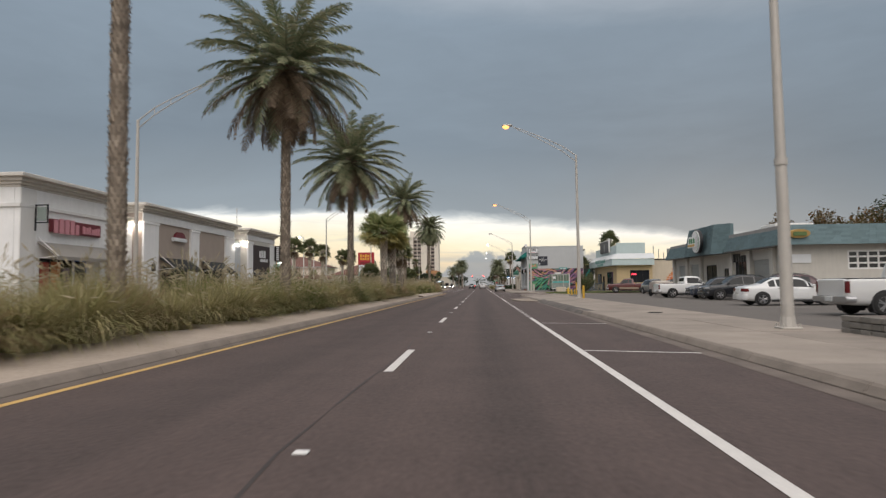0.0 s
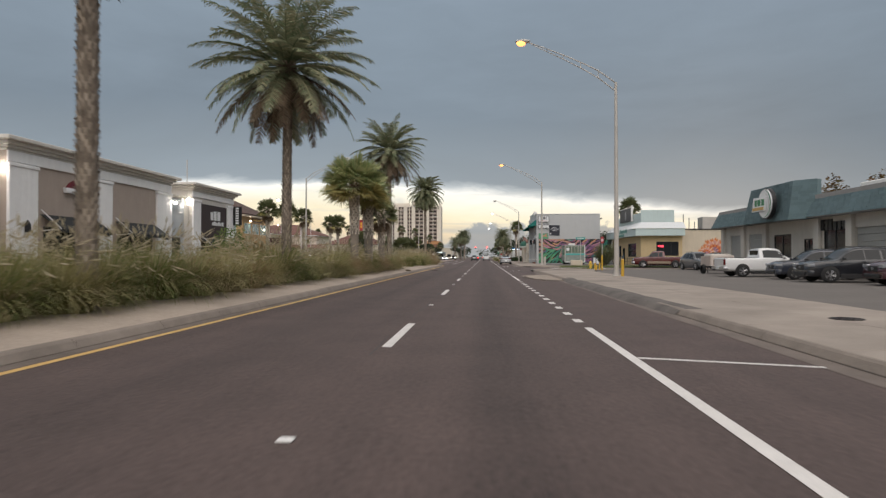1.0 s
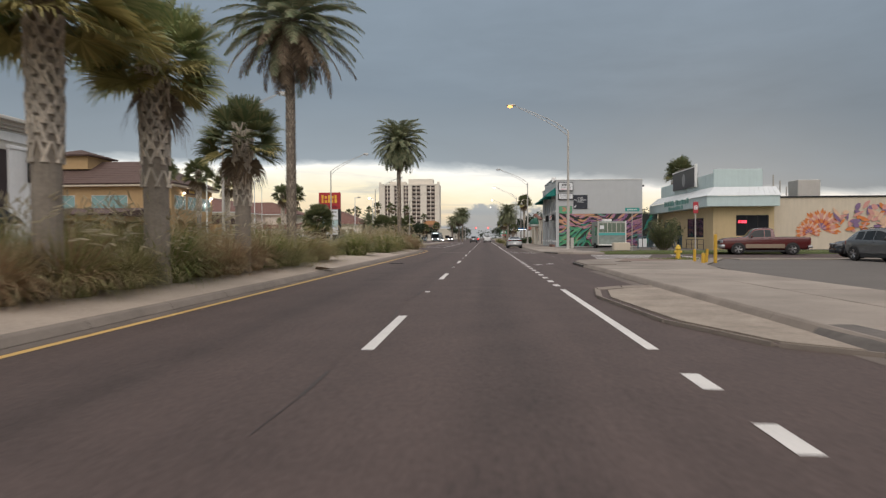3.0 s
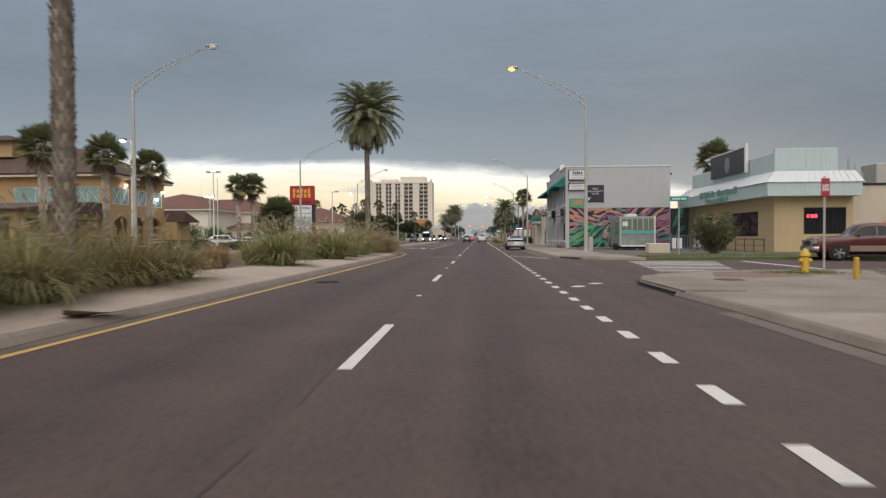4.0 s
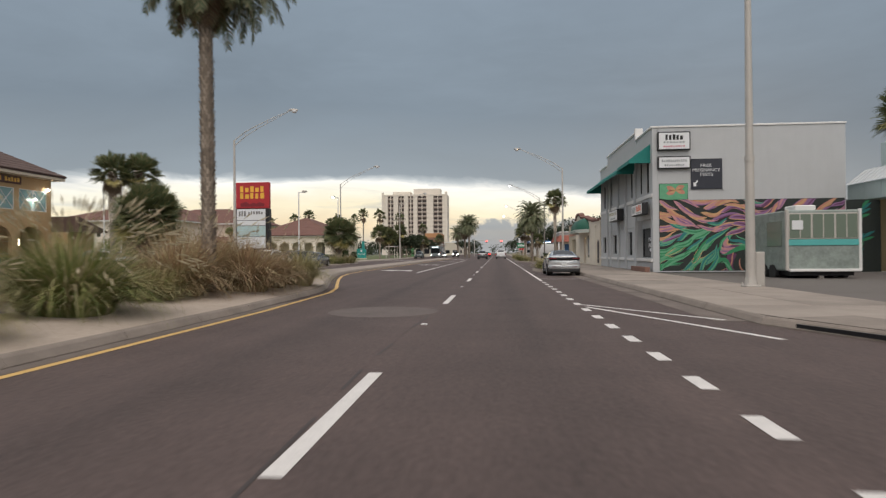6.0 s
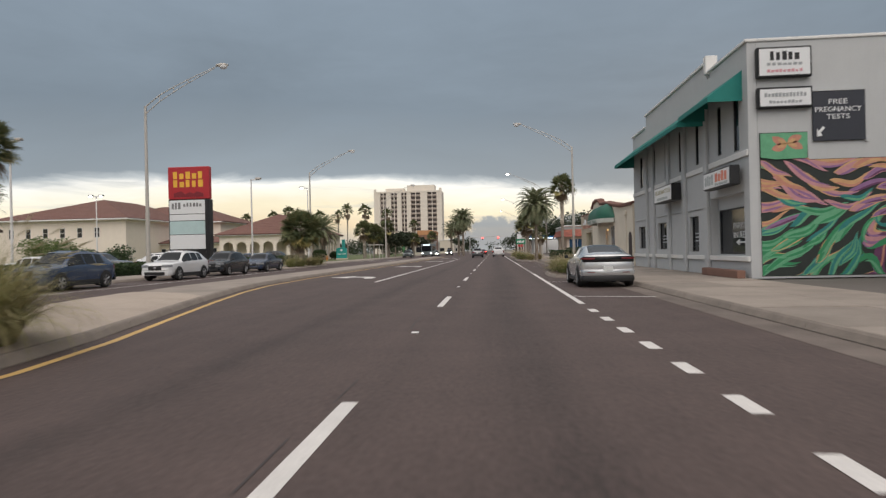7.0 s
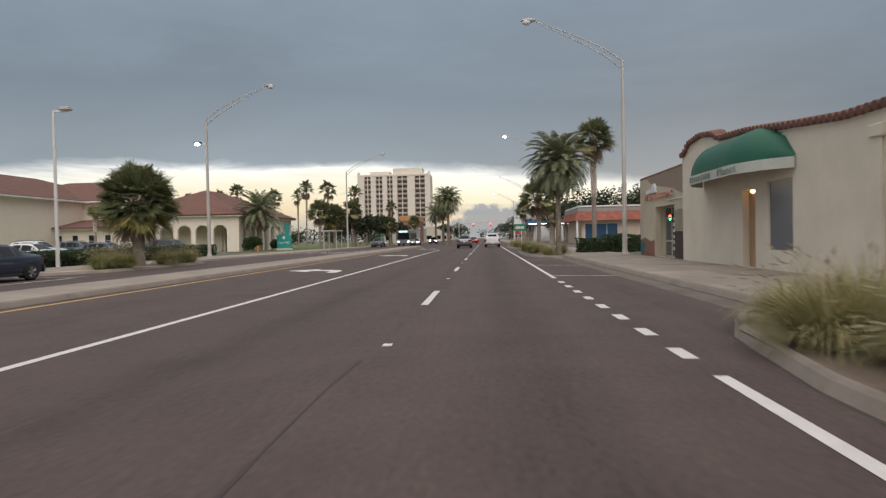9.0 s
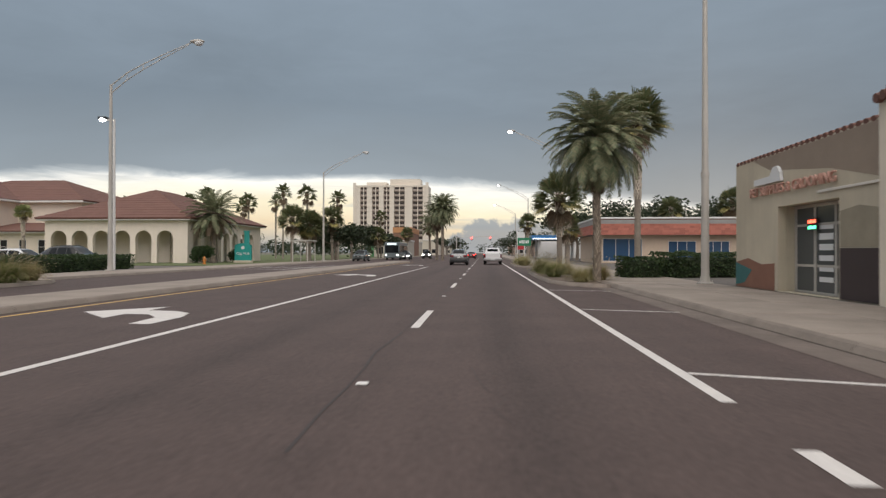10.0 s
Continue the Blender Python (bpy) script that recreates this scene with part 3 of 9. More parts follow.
def window(parent, axis, at, hole, frame_mat, glass, bars=(1, 1), face=-1, name="window", bar=0.06, label="", lattice=False):
    """A window part with a frame, inner bars and one pane, set in an opening; face: which way of the axis is outside."""
    u0, u1, z0, z1 = hole
    p = Mesh()

    def put(m, a, b, c, d, o0, o1):
        if axis == "x":
            return m.box(at + min(o0, o1), at + max(o0, o1), a, b, c, d)
        return m.box(a, b, at + min(o0, o1), at + max(o0, o1), c, d)
    o0, o1 = -face * 0.02, -face * 0.10
    ring = [(u0, z0), (u1, z0), (u1, z1), (u0, z1), (u0 + bar, z0 + bar), (u1 - bar, z0 + bar), (u1 - bar, z1 - bar), (u0 + bar, z1 - bar)]
    vs = [(at + o, u, z) if axis == "x" else (u, at + o, z) for o in (o0, o1) for u, z in ring]
    fs = []
    for i in range(4):
        j = (i + 1) % 4
        fs += [(i, j, 4 + j, 4 + i), (8 + i, 12 + i, 12 + j, 8 + j), (i, 8 + i, 8 + j, j), (4 + i, 4 + j, 12 + j, 12 + i)]
    w = part(name, Mesh().add(vs, fs), frame_mat, parent, label, world=True)
    for i in range(1, bars[0]):
        u = u0 + (u1 - u0) * i / bars[0]
        part("mullion", put(Mesh(), u - bar / 2, u + bar / 2, z0 + bar, z1 - bar, o0, o1), frame_mat, w, world=True)
    for i in range(1, bars[1]):
        z = z0 + (z1 - z0) * i / bars[1]
        part("transom", put(Mesh(), u0 + bar, u1 - bar, z - bar / 2, z + bar / 2, o0 + face * 0.004, o1 + face * 0.004), frame_mat, w, world=True)
    if lattice:
        for i in range(bars[0]):
            a, b = u0 + (u1 - u0) * i / bars[0], u0 + (u1 - u0) * (i + 1) / bars[0]
            for s, e in ((z0, z1), (z1, z0)):
                pts = [(at - face * 0.05, a, s), (at - face * 0.05, b, e)] if axis == "x" else [(a, at - face * 0.05, s), (b, at - face * 0.05, e)]
                part("brace", Mesh().tube(pts, 0.035, 4), frame_mat, w, world=True)
    put(p, u0 + bar * 0.5, u1 - bar * 0.5, z0 + bar * 0.5, z1 - bar * 0.5, -face * 0.06, -face * 0.075)
    part("pane", p, glass, w, world=True)
    return w


def cornice(mesh, x0, x1, y0, y1, z0, steps, slot=0):
    """Stepped mouldings round a flat roof: rows of (outward reach, height)."""
    z = z0
    for reach, h in steps:
        mesh.box(x0 - reach, x1 + reach, y0 - reach, y1 + reach, z, z + h, slot, c=min(0.03, h / 3))
        z += h


def hip_roof(parent, name, material, x0, x1, y0, y1, z, rise, over=0.6, rows=9, thick=0.16):
    """A hipped roof: a deck, and on it overlapping courses of tiles, each course a part."""
    x0, x1, y0, y1 = x0 - over, x1 + over, y0 - over, y1 + over
    half = min(x1 - x0, y1 - y0) / 2
    deck = part(name, Mesh().box(x0 + 0.05, x1 - 0.05, y0 + 0.05, y1 - 0.05, z - thick, z - 0.035), material, parent, world=True)
    for i in range(rows):
        a, b = half * i / rows, half * (i + 1) / rows * 0.999
        za, zb = z + rise * i / rows, z + rise * (i + 1) / rows
        lo = [(x0 + a, y0 + a), (x1 - a, y0 + a), (x1 - a, y1 - a), (x0 + a, y1 - a)]
        hi = [(x0 + b, y0 + b), (x1 - b, y0 + b), (x1 - b, y1 - b), (x0 + b, y1 - b)]
        vs = [(*p, za - 0.03) for p in lo] + [(*p, za + 0.05) for p in lo] + [(*p, zb + 0.02) for p in hi]
        m = Mesh().add(vs, [f for q in range(4) for f in ((q, (q + 1) % 4, 4 + (q + 1) % 4, 4 + q), (4 + q, 4 + (q + 1) % 4, 8 + (q + 1) % 4, 8 + q))])
        part("tile_course", m, material, deck, world=True)
    return deck


def bars_text(mesh, axis, at, u0, u1, z0, z1, seed, face=-1, depth=0.05, count=7, slot=0):
    """A row of plain upright bars in place of lettering."""
    rnd = random.Random(seed)
    u, w = u0, (u1 - u0) / count
    for _ in range(count):
        a, b = u + w * 0.12, u + w * rnd.uniform(0.68, 0.9)
        top = z1 - (z1 - z0) * rnd.choice((0, 0, 0.12, 0.25))
        lo, hi = sorted((at, at + face * depth))
        if axis == "x":
            mesh.box(lo, hi, a, b, z0, top, slot)
        else:
            mesh.box(a, b, lo, hi, z0, top, slot)
        u += w


def letters(name, text, size, place, turn, material, parent, depth=0.02, label="", width=0.0, tall=0.0):
    """Raised lettering in the built-in font as a mesh; turn is its heading in degrees; it stands upright, centred at place."""
    cu = bpy.data.curves.new(name, "FONT")
    cu.body, cu.size, cu.extrude, cu.align_x, cu.align_y, cu.resolution_u = text, size, depth, "CENTER", "CENTER", 2
    tmp = bpy.data.objects.new(name, cu)
    me = bpy.data.meshes.new_from_object(tmp)
    me.materials.append(material)
    dim = np.array([v.co[:] for v in me.vertices])
    sx = width / np.ptp(dim[:, 0]) if width else 1.0
    sy = tall / np.ptp(dim[:, 1]) if tall else sx
    m = pose(0, 0, 0, 90, 0, turn) @ Matrix.Diagonal((sx, sy, 1, 1))
    me.transform(Matrix.Translation(Vector(place) - root_place(parent)) @ m)
    bpy.data.objects.remove(tmp)
    ob = new(name, me)
    ob.parent = parent
    return tagged(ob, label)


def lamp_flood(parent, x, y, z, aim, strength=40):
    """A small wall flood with its glowing lens."""
    m = Mesh().box(x - 0.12, x + 0.12, y - 0.1, y + 0.1, z - 0.1, z + 0.14, c=0.02).tube([(x, y, z + 0.1), (x - 0.3 * aim, y, z + 0.1)], 0.03, 6)
    f = part("wall_light", m, white_paint, parent, "small lit wall flood", world=True)
    part("lens", Mesh().ball((x + 0.02 * aim, y, z - 0.12), (0.17, 0.17, 0.1), 8), lit_white, f, world=True)


lit_white = glow("lit_lens_white", (1.0, 0.92, 0.80), 45)
lit_orange = glow("lit_lens_sodium", (1.0, 0.36, 0.10), 2.8)
lit_far = glow("lit_lens_far", (1.0, 0.93, 0.85), 14)
lantern_dim = glow("lantern_dim", (1.0, 0.55, 0.2), 6)
lit_dim = glow("lit_lens_dim", (1.0, 0.85, 0.6), 5)
awning_black = mat("black_canvas", (0.018, 0.02, 0.022), 0.8, var=0.2)
awning_beige = mat("beige_canvas", (0.30, 0.28, 0.255), 0.85, var=0.1)
sign_red = mat("dark_red_sign", (0.16, 0.02, 0.03), 0.5, var=0.1)
sign_pink = mat("pink_sign_letters", (0.62, 0.28, 0.32), 0.5)
panel_white = mat("sign_panel_white", (0.74, 0.75, 0.76), 0.4, var=0.03)
siding_blue = mat("pale_blue_siding", (0.50, 0.53, 0.56), 0.8, var=0.05, streak=0.05)
# colours of sheets that stand in for an orange-lit shop interior
interior_sheets = {n: mat(n, c, 0.6, var=0.35, scale=3) for n, c in (("poster_red", (0.34, 0.05, 0.04)), ("poster_orange", (0.48, 0.14, 0.05)), ("poster_plum", (0.10, 0.06, 0.13)))}
blue_door = mat("blue_door", (0.03, 0.09, 0.30), 0.4)

# ---- row of stores ----
XF = -24.2
rows_steps = [(0.05, 0.14), (0.18, 0.16), (0.36, 0.18), (0.62, 0.2)]


def awning(parent, x, y0, y1, z0, z1, out, material, label, stays=True):
    m = Mesh()
    m.add([(x, y0, z1), (x, y1, z1), (x + out, y1, z0), (x + out, y0, z0), (x, y0, z1 - 0.04), (x, y1, z1 - 0.04), (x + out, y1, z0 - 0.04), (x + out, y0, z0 - 0.04)],
          [(0, 1, 2, 3), (7, 6, 5, 4), (0, 3, 7, 4), (1, 5, 6, 2), (3, 2, 6, 7), (0, 4, 5, 1)])
    m.box(x + out - 0.02, x + out + 0.01, y0, y1, z0 - 0.2, z0 - 0.02)
    a = part("awning", m, material, parent, label, world=True)
    if stays:
        for y in (y0 + 0.06, y1 - 0.06):
            part("stay", Mesh().tube([(x, y, z1 + 0.25), (x + out, y, z0 + 0.02)], 0.03, 5), white_paint, a, world=True)
            part("stay", Mesh().tube([(x, y, z0 - 0.1), (x + out, y, z0)], 0.025, 5), white_paint, a, world=True)


def shop(name, label, y0, y1, top, x, wall_mat, holes, steps, depth=14):
    b = thing(name, label, "store", (x - depth / 2, (y0 + y1) / 2, 0.08), kind="")
    m = Mesh()
    wall(m, "x", x - 0.3, 0.3, y0, y1, 0.08, top, holes)
    m.box(x - depth, x - 0.32, y0, y0 + 0.3, 0.08, top).box(x - depth, x - 0.32, y1 - 0.3, y1, 0.08, top).box(x - depth, x - depth + 0.3, y0 + 0.31, y1 - 0.31, 0.08, top)
    part("wall", m, wall_mat, b, world=True)
    part("roof", Mesh().box(x - depth + 0.3, x - 0.32, y0 + 0.31, y1 - 0.31, top - 0.5, top - 0.3), flat_roof, b, world=True)
    if steps:
        c = Mesh()
        cornice(c, x - depth, x, y0, y1, top, steps)
        part("cornice", c, stucco_trim, b, world=True)
    return b


# white corner store
hs = [(31.9, 34.6, 0.55, 3.05), (34.8, 35.9, 0.1, 3.05), (36.0, 37.2, 0.5, 3.05)]
b = shop("corner_store", "white stucco corner store with moulded cornice and beige awning", 30.4, 38.0, 6.75, XF, stucco_white, hs, rows_steps, 16)
window(b, "x", XF, hs[0], black_metal, shop_glass, (3, 1), 1)
# added sheets behind the glass carry the interior's warm light as colour
for a0, a1, z0, z1, ink in ((32.0, 32.75, 0.75, 2.85, "poster_red"), (32.85, 33.65, 1.2, 2.9, "poster_orange"), (33.0, 33.7, 0.65, 1.1, "poster_red"), (33.85, 34.45, 0.8, 2.6, "poster_plum")):
    part("window_poster", Mesh().box(XF - 0.055, XF - 0.045, a0, a1, z0, z1), interior_sheets[ink], b, world=True)
window(b, "x", XF, hs[1], blue_door, shop_glass, (1, 1), 1, "door")
window(b, "x", XF, hs[2], white_paint, panel_white, (1, 2), 1)
for a0, a1 in ((-28.5, -25.6), (-33.0, -29.5)):
    window(b, "y", 30.4, (a0, a1, 0.5, 3.1), black_metal, shop_glass, (2, 2), -1)
    part("window_poster", Mesh().box(a0 + 0.2, a0 + 1.3, 30.44, 30.455, 0.8, 2.4), interior_sheets["poster_orange"], b, world=True)
part("belt", Mesh().box(XF, XF + 0.1, 30.3, 38.02, 5.7, 5.9, c=0.02).box(XF - 16, XF + 0.1, 30.28, 30.39, 5.7, 5.9, c=0.02).box(XF, XF + 0.08, 30.36, 31.5, 0.1, 6.7, c=0.02), white_paint, b, world=True)
awning(b, XF, 31.7, 37.6, 3.15, 3.95, 1.2, awning_beige, "beige canvas awning")
sg = Mesh().box(XF + 0.02, XF + 0.22, 32.5, 36.9, 4.55, 5.3, c=0.03)
sgo = part("sign_board", sg, sign_red, b, "dark red sign with script-like lettering", world=True)
tx = Mesh()
bars_text(tx, "x", XF + 0.22, 32.6, 34.9, 4.5, 5.35, 5, 1, 0.05, 5)
bars_text(tx, "x", XF + 0.22, 35.1, 36.8, 4.65, 5.1, 6, 1, 0.05, 6)
part("sign_lettering", tx, sign_pink, sgo, world=True)
lm = Mesh()
for z in (4.95, 5.9):
    lm.box(XF, XF + 0.85, 31.36, 31.42, z - 0.03, z + 0.03)
for x in (XF + 0.12, XF + 0.8):
    lm.box(x - 0.03, x + 0.03, 31.36, 31.42, 4.5 if x < XF + 0.5 else 4.98, 5.87)
hs_ = part("hanging_sign", lm, black_metal, b, "black bracket with a pale hanging sign", world=True)
part("board", Mesh().box(XF + 0.2, XF + 0.72, 31.375, 31.405, 5.05, 5.8, c=0.006), mat("sage_board", (0.26, 0.31, 0.29), 0.6), hs_, world=True)
mast = Mesh().tube([(XF - 5, 29.9 + 1.2, 6.0), (XF - 5, 31.1, 11.0)], 0.04, 5)
part("aerial", mast, steel, b, world=True)
# white link
hs = [(39.0, 40.9, 0.5, 3.0)]
b = shop("white_link", "low white stucco link between stores", 38.02, 41.9, 6.1, XF - 0.7, stucco_white, hs, [(0.05, 0.15), (0.18, 0.15)], 12)
window(b, "x", XF - 0.7, hs[0], black_metal, shop_glass, (2, 1), 1)
lamp_flood(b, XF - 0.3, 41.6, 6.0, 1)
lamp_flood(b, XF - 0.3, 38.4, 6.2, 1)
# tan store
hs = [(44.5, 48.7, 0.5, 3.0), (51.2, 55.5, 0.5, 3.0)]
b = shop("tan_store", "tan stucco store with white pilasters and black awnings", 41.92, 57.9, 6.75, XF, stucco_tan, hs, rows_steps, 16)
for h in hs:
    window(b, "x", XF, h, black_metal, shop_glass, (3, 1), 1)
    awning(b, XF, h[0] - 0.2, h[1] + 0.2, 2.85, 3.65, 1.15, awning_black, "black canvas awning on white stays")
for a0, a1 in ((41.9, 43.9), (48.95, 50.45), (55.85, 57.92)):
    part("pilaster", Mesh().box(XF, XF + 0.18, a0, a1, 0.08, 6.1, c=0.02).box(XF, XF + 0.24, a0 - 0.06, a1 + 0.06, 5.95, 6.15, c=0.03).box(XF, XF + 0.26, a0 - 0.06, a1 + 0.06, 0.08, 0.6, c=0.03), stucco_white, b, world=True)
part("frieze", Mesh().box(XF, XF + 0.12, 41.9, 57.92, 6.2, 6.75, c=0.02), stucco_white, b, world=True)
sg = part("sign_board", Mesh().box(XF + 0.02, XF + 0.25, 46.0, 48.1, 5.0, 5.3, c=0.03), panel_white, b, "white sign with dark red top", world=True)
part("sign_top", Mesh().prism([(46.2, 5.31), (48.0, 5.31), (47.8, 5.6), (47.4, 5.78), (46.7, 5.75), (46.4, 5.55)], "x", XF + 0.04, XF + 0.2), sign_red, sg, world=True)
for y in (43.0, 49.7, 56.9):
    part("sconce", Mesh().box(XF + 0.18, XF + 0.42, y - 0.12, y + 0.12, 2.6, 3.1, c=0.04).tube([(XF + 0.3, y, 3.1), (XF + 0.3, y, 3.25)], [0.1, 0.02], 6), black_metal, b, "black wall sconce", world=True)
lamp_flood(b, XF + 0.35, 57.98, 5.6, 1)
# grey link
hs = [(58.6, 60.9, 0.5, 2.9)]
b = shop("grey_link", "pale blue-grey sided link between stores", 57.94, 61.4, 6.0, XF - 0.7, siding_blue, hs, [(0.05, 0.15), (0.2, 0.18)], 12)
window(b, "x", XF - 0.7, hs[0], black_metal, shop_glass, (2, 1), 1)
bd = Mesh()
for i in range(12):
    bd.box(XF - 0.7, XF - 0.66, 57.95, 61.38, 3.1 + i * 0.24, 3.32 + i * 0.24, c=0.01)
part("cladding", bd, siding_blue, b, world=True)
lamp_flood(b, XF - 0.2, 61.2, 6.1, 1)
# brown-panelled store
hs = [(62.9, 67.9, 0.5, 2.7)]
b = shop("brown_store", "tall store with brown sign panel and white pilasters", 61.42, 69.6, 6.75, XF, stucco_trim, hs, rows_steps, 16)
window(b, "x", XF, hs[0], black_metal, shop_glass, (4, 1), 1)
pn = part("sign_panel", Mesh().box(XF, XF + 0.08, 62.75, 68.0, 2.95, 5.85, c=0.02), dark_brown, b, "dark brown sign panel", world=True)
tx = Mesh()
bars_text(tx, "x", XF + 0.08, 64.6, 66.6, 4.55, 5.35, 9, 1, 0.06, 3)
bars_text(tx, "x", XF + 0.08, 64.9, 67.3, 4.1, 4.45, 10, 1, 0.06, 6)
part("sign_lettering", tx, panel_white, pn, world=True)
for a0, a1 in ((61.4, 62.7), (68.05, 69.62)):
    part("pilaster", Mesh().box(XF, XF + 0.18, a0, a1, 0.08, 6.0, c=0.02).box(XF, XF + 0.24, a0 - 0.04, a1 + 0.04, 5.9, 6.1, c=0.03), stucco_white, b, world=True)
part("frieze", Mesh().box(XF, XF + 0.1, 61.4, 69.62, 6.3, 6.75, c=0.02), stucco_white, b, world=True)
awning(b, XF, 63.0, 67.8, 2.3, 2.9, 1.0, awning_black, "black canvas awning")
bl = part("blade_sign", Mesh().box(XF + 0.2, XF + 1.0, 69.2, 69.35, 4.3, 6.1, c=0.03).tube([(XF, 69.27, 5.9), (XF + 0.3, 69.27, 5.9)], 0.03, 5), black_metal, b, "narrow black blade sign", world=True)
tx = Mesh()
for i in range(7):
    tx.box(XF + 0.45, XF + 0.75, 69.17, 69.2, 4.45 + i * 0.23, 4.6 + i * 0.23)
part("sign_lettering", tx, panel_white, bl, world=True)
part("aerial", Mesh().tube([(XF - 4, 68.5, 6.0), (XF - 4, 68.5, 10.5)], 0.04, 5), steel, b, world=True)

# ---- bank building ----
b = thing("bank_building", "two-storey ochre stucco bank with brown hipped roof and arches", "bank", (-56, 131, 0.08))
m = Mesh()
BX, BY0, BY1, BT = -45.4, 124.0, 137.1, 8.95
up = [(124.9, 128.3, 5.7, 7.75), (128.85, 132.35, 5.7, 7.75), (132.95, 136.5, 5.7, 7.75)]
arch_y = [(124.85, 128.2), (128.8, 132.1), (132.85, 136.2)]
wall(m, "x", BX - 0.4, 0.4, BY0, BY1, 4.5, BT, up)
for y0, y1 in zip([BY0, 128.2, 132.1, 136.2], [124.85, 128.8, 132.85, BY1]):
    m.box(BX - 0.4, BX, y0, y1, 0.08, 4.5)
for y0, y1 in arch_y:
    c, r = (y0 + y1) / 2, (y1 - y0) / 2
    pts = [(y0, 4.5), (y0, 2.85)] + [(c + r * math.cos(radians(t)), 2.85 + r * 0.8 * math.sin(radians(t))) for t in range(165, 0, -15)] + [(y1, 2.85), (y1, 4.5)]
    for p, q in zip(pts[1:-2], pts[2:-1]):
        m.add([(x, *w) for x in (BX - 0.4, BX) for w in (p, q, (q[0], 4.5), (p[0], 4.5))], [(0, 1, 2, 3), (7, 6, 5, 4), (0, 4, 5, 1)])
sw = [(-49.5, -46.6, 5.7, 7.75), (-57.5, -52.0, 5.7, 7.75), (-66, -60, 5.7, 7.75), (-74, -68, 5.7, 7.75)]
wall(m, "y", BY0, 0.4, -80, BX - 0.41, 0.08, BT, sw)
m.box(-80, -79.6, BY0 + 0.41, BY1, 0.08, BT).box(-79.59, BX - 0.41, BY1 - 0.4, BY1, 0.08, BT)
m.box(BX - 3.2, BX - 2.9, BY0 + 0.41, BY1 - 0.41, 0.08, 4.5)
part("wall", m, stucco_gold, b, world=True)
for h in up:
    window(b, "x", BX, h, white_paint, aqua_glass, (2, 1), 1, lattice=True)
for h in sw:
    window(b, "y", BY0, h, white_paint, aqua_glass, (2, 1), -1, lattice=True)
for y0, y1 in arch_y:
    window(b, "x", BX - 2.88, (y0 + 0.2, y1 - 0.2, 0.3, 2.8), white_paint, shop_glass, (2, 2), 1)
part("fascia", Mesh().box(-80.9, BX + 0.9, BY0 - 0.9, BY1 + 0.9, BT, BT + 0.3, c=0.04), stucco_cream, b, world=True)
hip_roof(b, "roof", roof_brown, -80, BX, BY0, BY1, BT + 0.45, 4.0, 1.0, 12)
part("side_wing", Mesh().box(-62, -43.6, BY1 + 0.01, BY1 + 4.0, 0.08, 3.7), stucco_gold, b, world=True)
r = Mesh()
r.prism([(BY1 + 0.02, 3.72), (BY1 + 4.6, 3.72), (BY1 + 4.6, 3.9), (BY1 + 0.02, 5.3)], "x", -62.5, -42.4)
part("wing_roof", r, roof_brown, b, world=True)
m = Mesh().box(-66, -60, 127, 133, BT + 3, BT + 5.0)
part("cupola", m, stucco_gold, b, world=True)
hip_roof(b, "cupola_roof", roof_brown, -66, -60, 127, 133, BT + 5.1, 1.2, 0.7, 5)
sg = part("sign_board", Mesh().box(BX, BX + 0.12, 128.7, 133.15, 8.12, 8.85, c=0.03), mat("bronze_sign", (0.09, 0.03, 0.02), 0.4), b, "dark sign board with gold lettering", world=True)
tx = Mesh()
bars_text(tx, "x", BX + 0.12, 129.0, 130.8, 8.3, 8.72, 3, 1, 0.05, 5)
bars_text(tx, "x", BX + 0.12, 131.1, 132.9, 8.3, 8.72, 4, 1, 0.05, 5)
gold = mat("gold_letters", (0.75, 0.45, 0.08), 0.4)
part("sign_lettering", tx, gold, sg, world=True)
for y, z in ((127.4, 8.25), (136.3, 8.0), (134.6, 6.9)):
    lamp_flood(b, BX + 0.25, y, z, 1)
part("lantern", Mesh().box(BX - 0.5, BX - 0.2, 133.0, 133.3, 2.3, 2.95, c=0.04), lit_dim, b, "warm lit lantern under the arch", world=True)
# drive-through canopy
b = thing("drive_canopy", "low drive-through canopy with brown tiled roof on stucco piers", "canopy", (-62, 116, 0.1))
for x in (-77, -70, -62, -54, -46.8):
    part("pier", Mesh().box(x - 0.5, x + 0.5, 110.5, 111.5, 0.08, 3.6, c=0.03), stucco_gold, b, world=True)
part("beam", Mesh().box(-79, -46.2, 110.2, 124.3, 3.6, 4.3, c=0.04), stucco_gold, b, world=True)
r = Mesh()
r.prism([(109.4, 4.32), (124.7, 4.32), (124.7, 5.6), (121, 5.7), (109.4, 4.45)], "x", -80, -45.6)
part("roof", r, roof_brown, b, world=True)

# ---- repair shop with shingled mansard ----
RX = 21.4
b = thing("repair_shop", "pale block repair shop with blue-grey shingled mansard", "shop", (32, 57, 0.09))
m = Mesh()
doors = [(46.6, 49.6, 0.1, 3.0), (50.4, 52.9, 1.0, 3.1), (54.2, 55.3, 0.1, 2.5), (57.0, 59.5, 0.9, 2.9), (61.5, 63.8, 0.1, 3.1), (65.3, 67.5, 0.1, 3.1)]
wall(m, "x", RX, 0.3, 44.4, 69.1, 0.09, 4.0, doors)
sw = [(25.6, 28.4, 2.1, 3.45)]
wall(m, "y", 44.4, 0.3, RX + 0.31, 52, 0.09, 4.0, sw)
m.box(RX + 0.31, 52, 68.8, 69.1, 0.09, 4.0).box(51.7, 52, 44.71, 68.79, 0.09, 4.0)
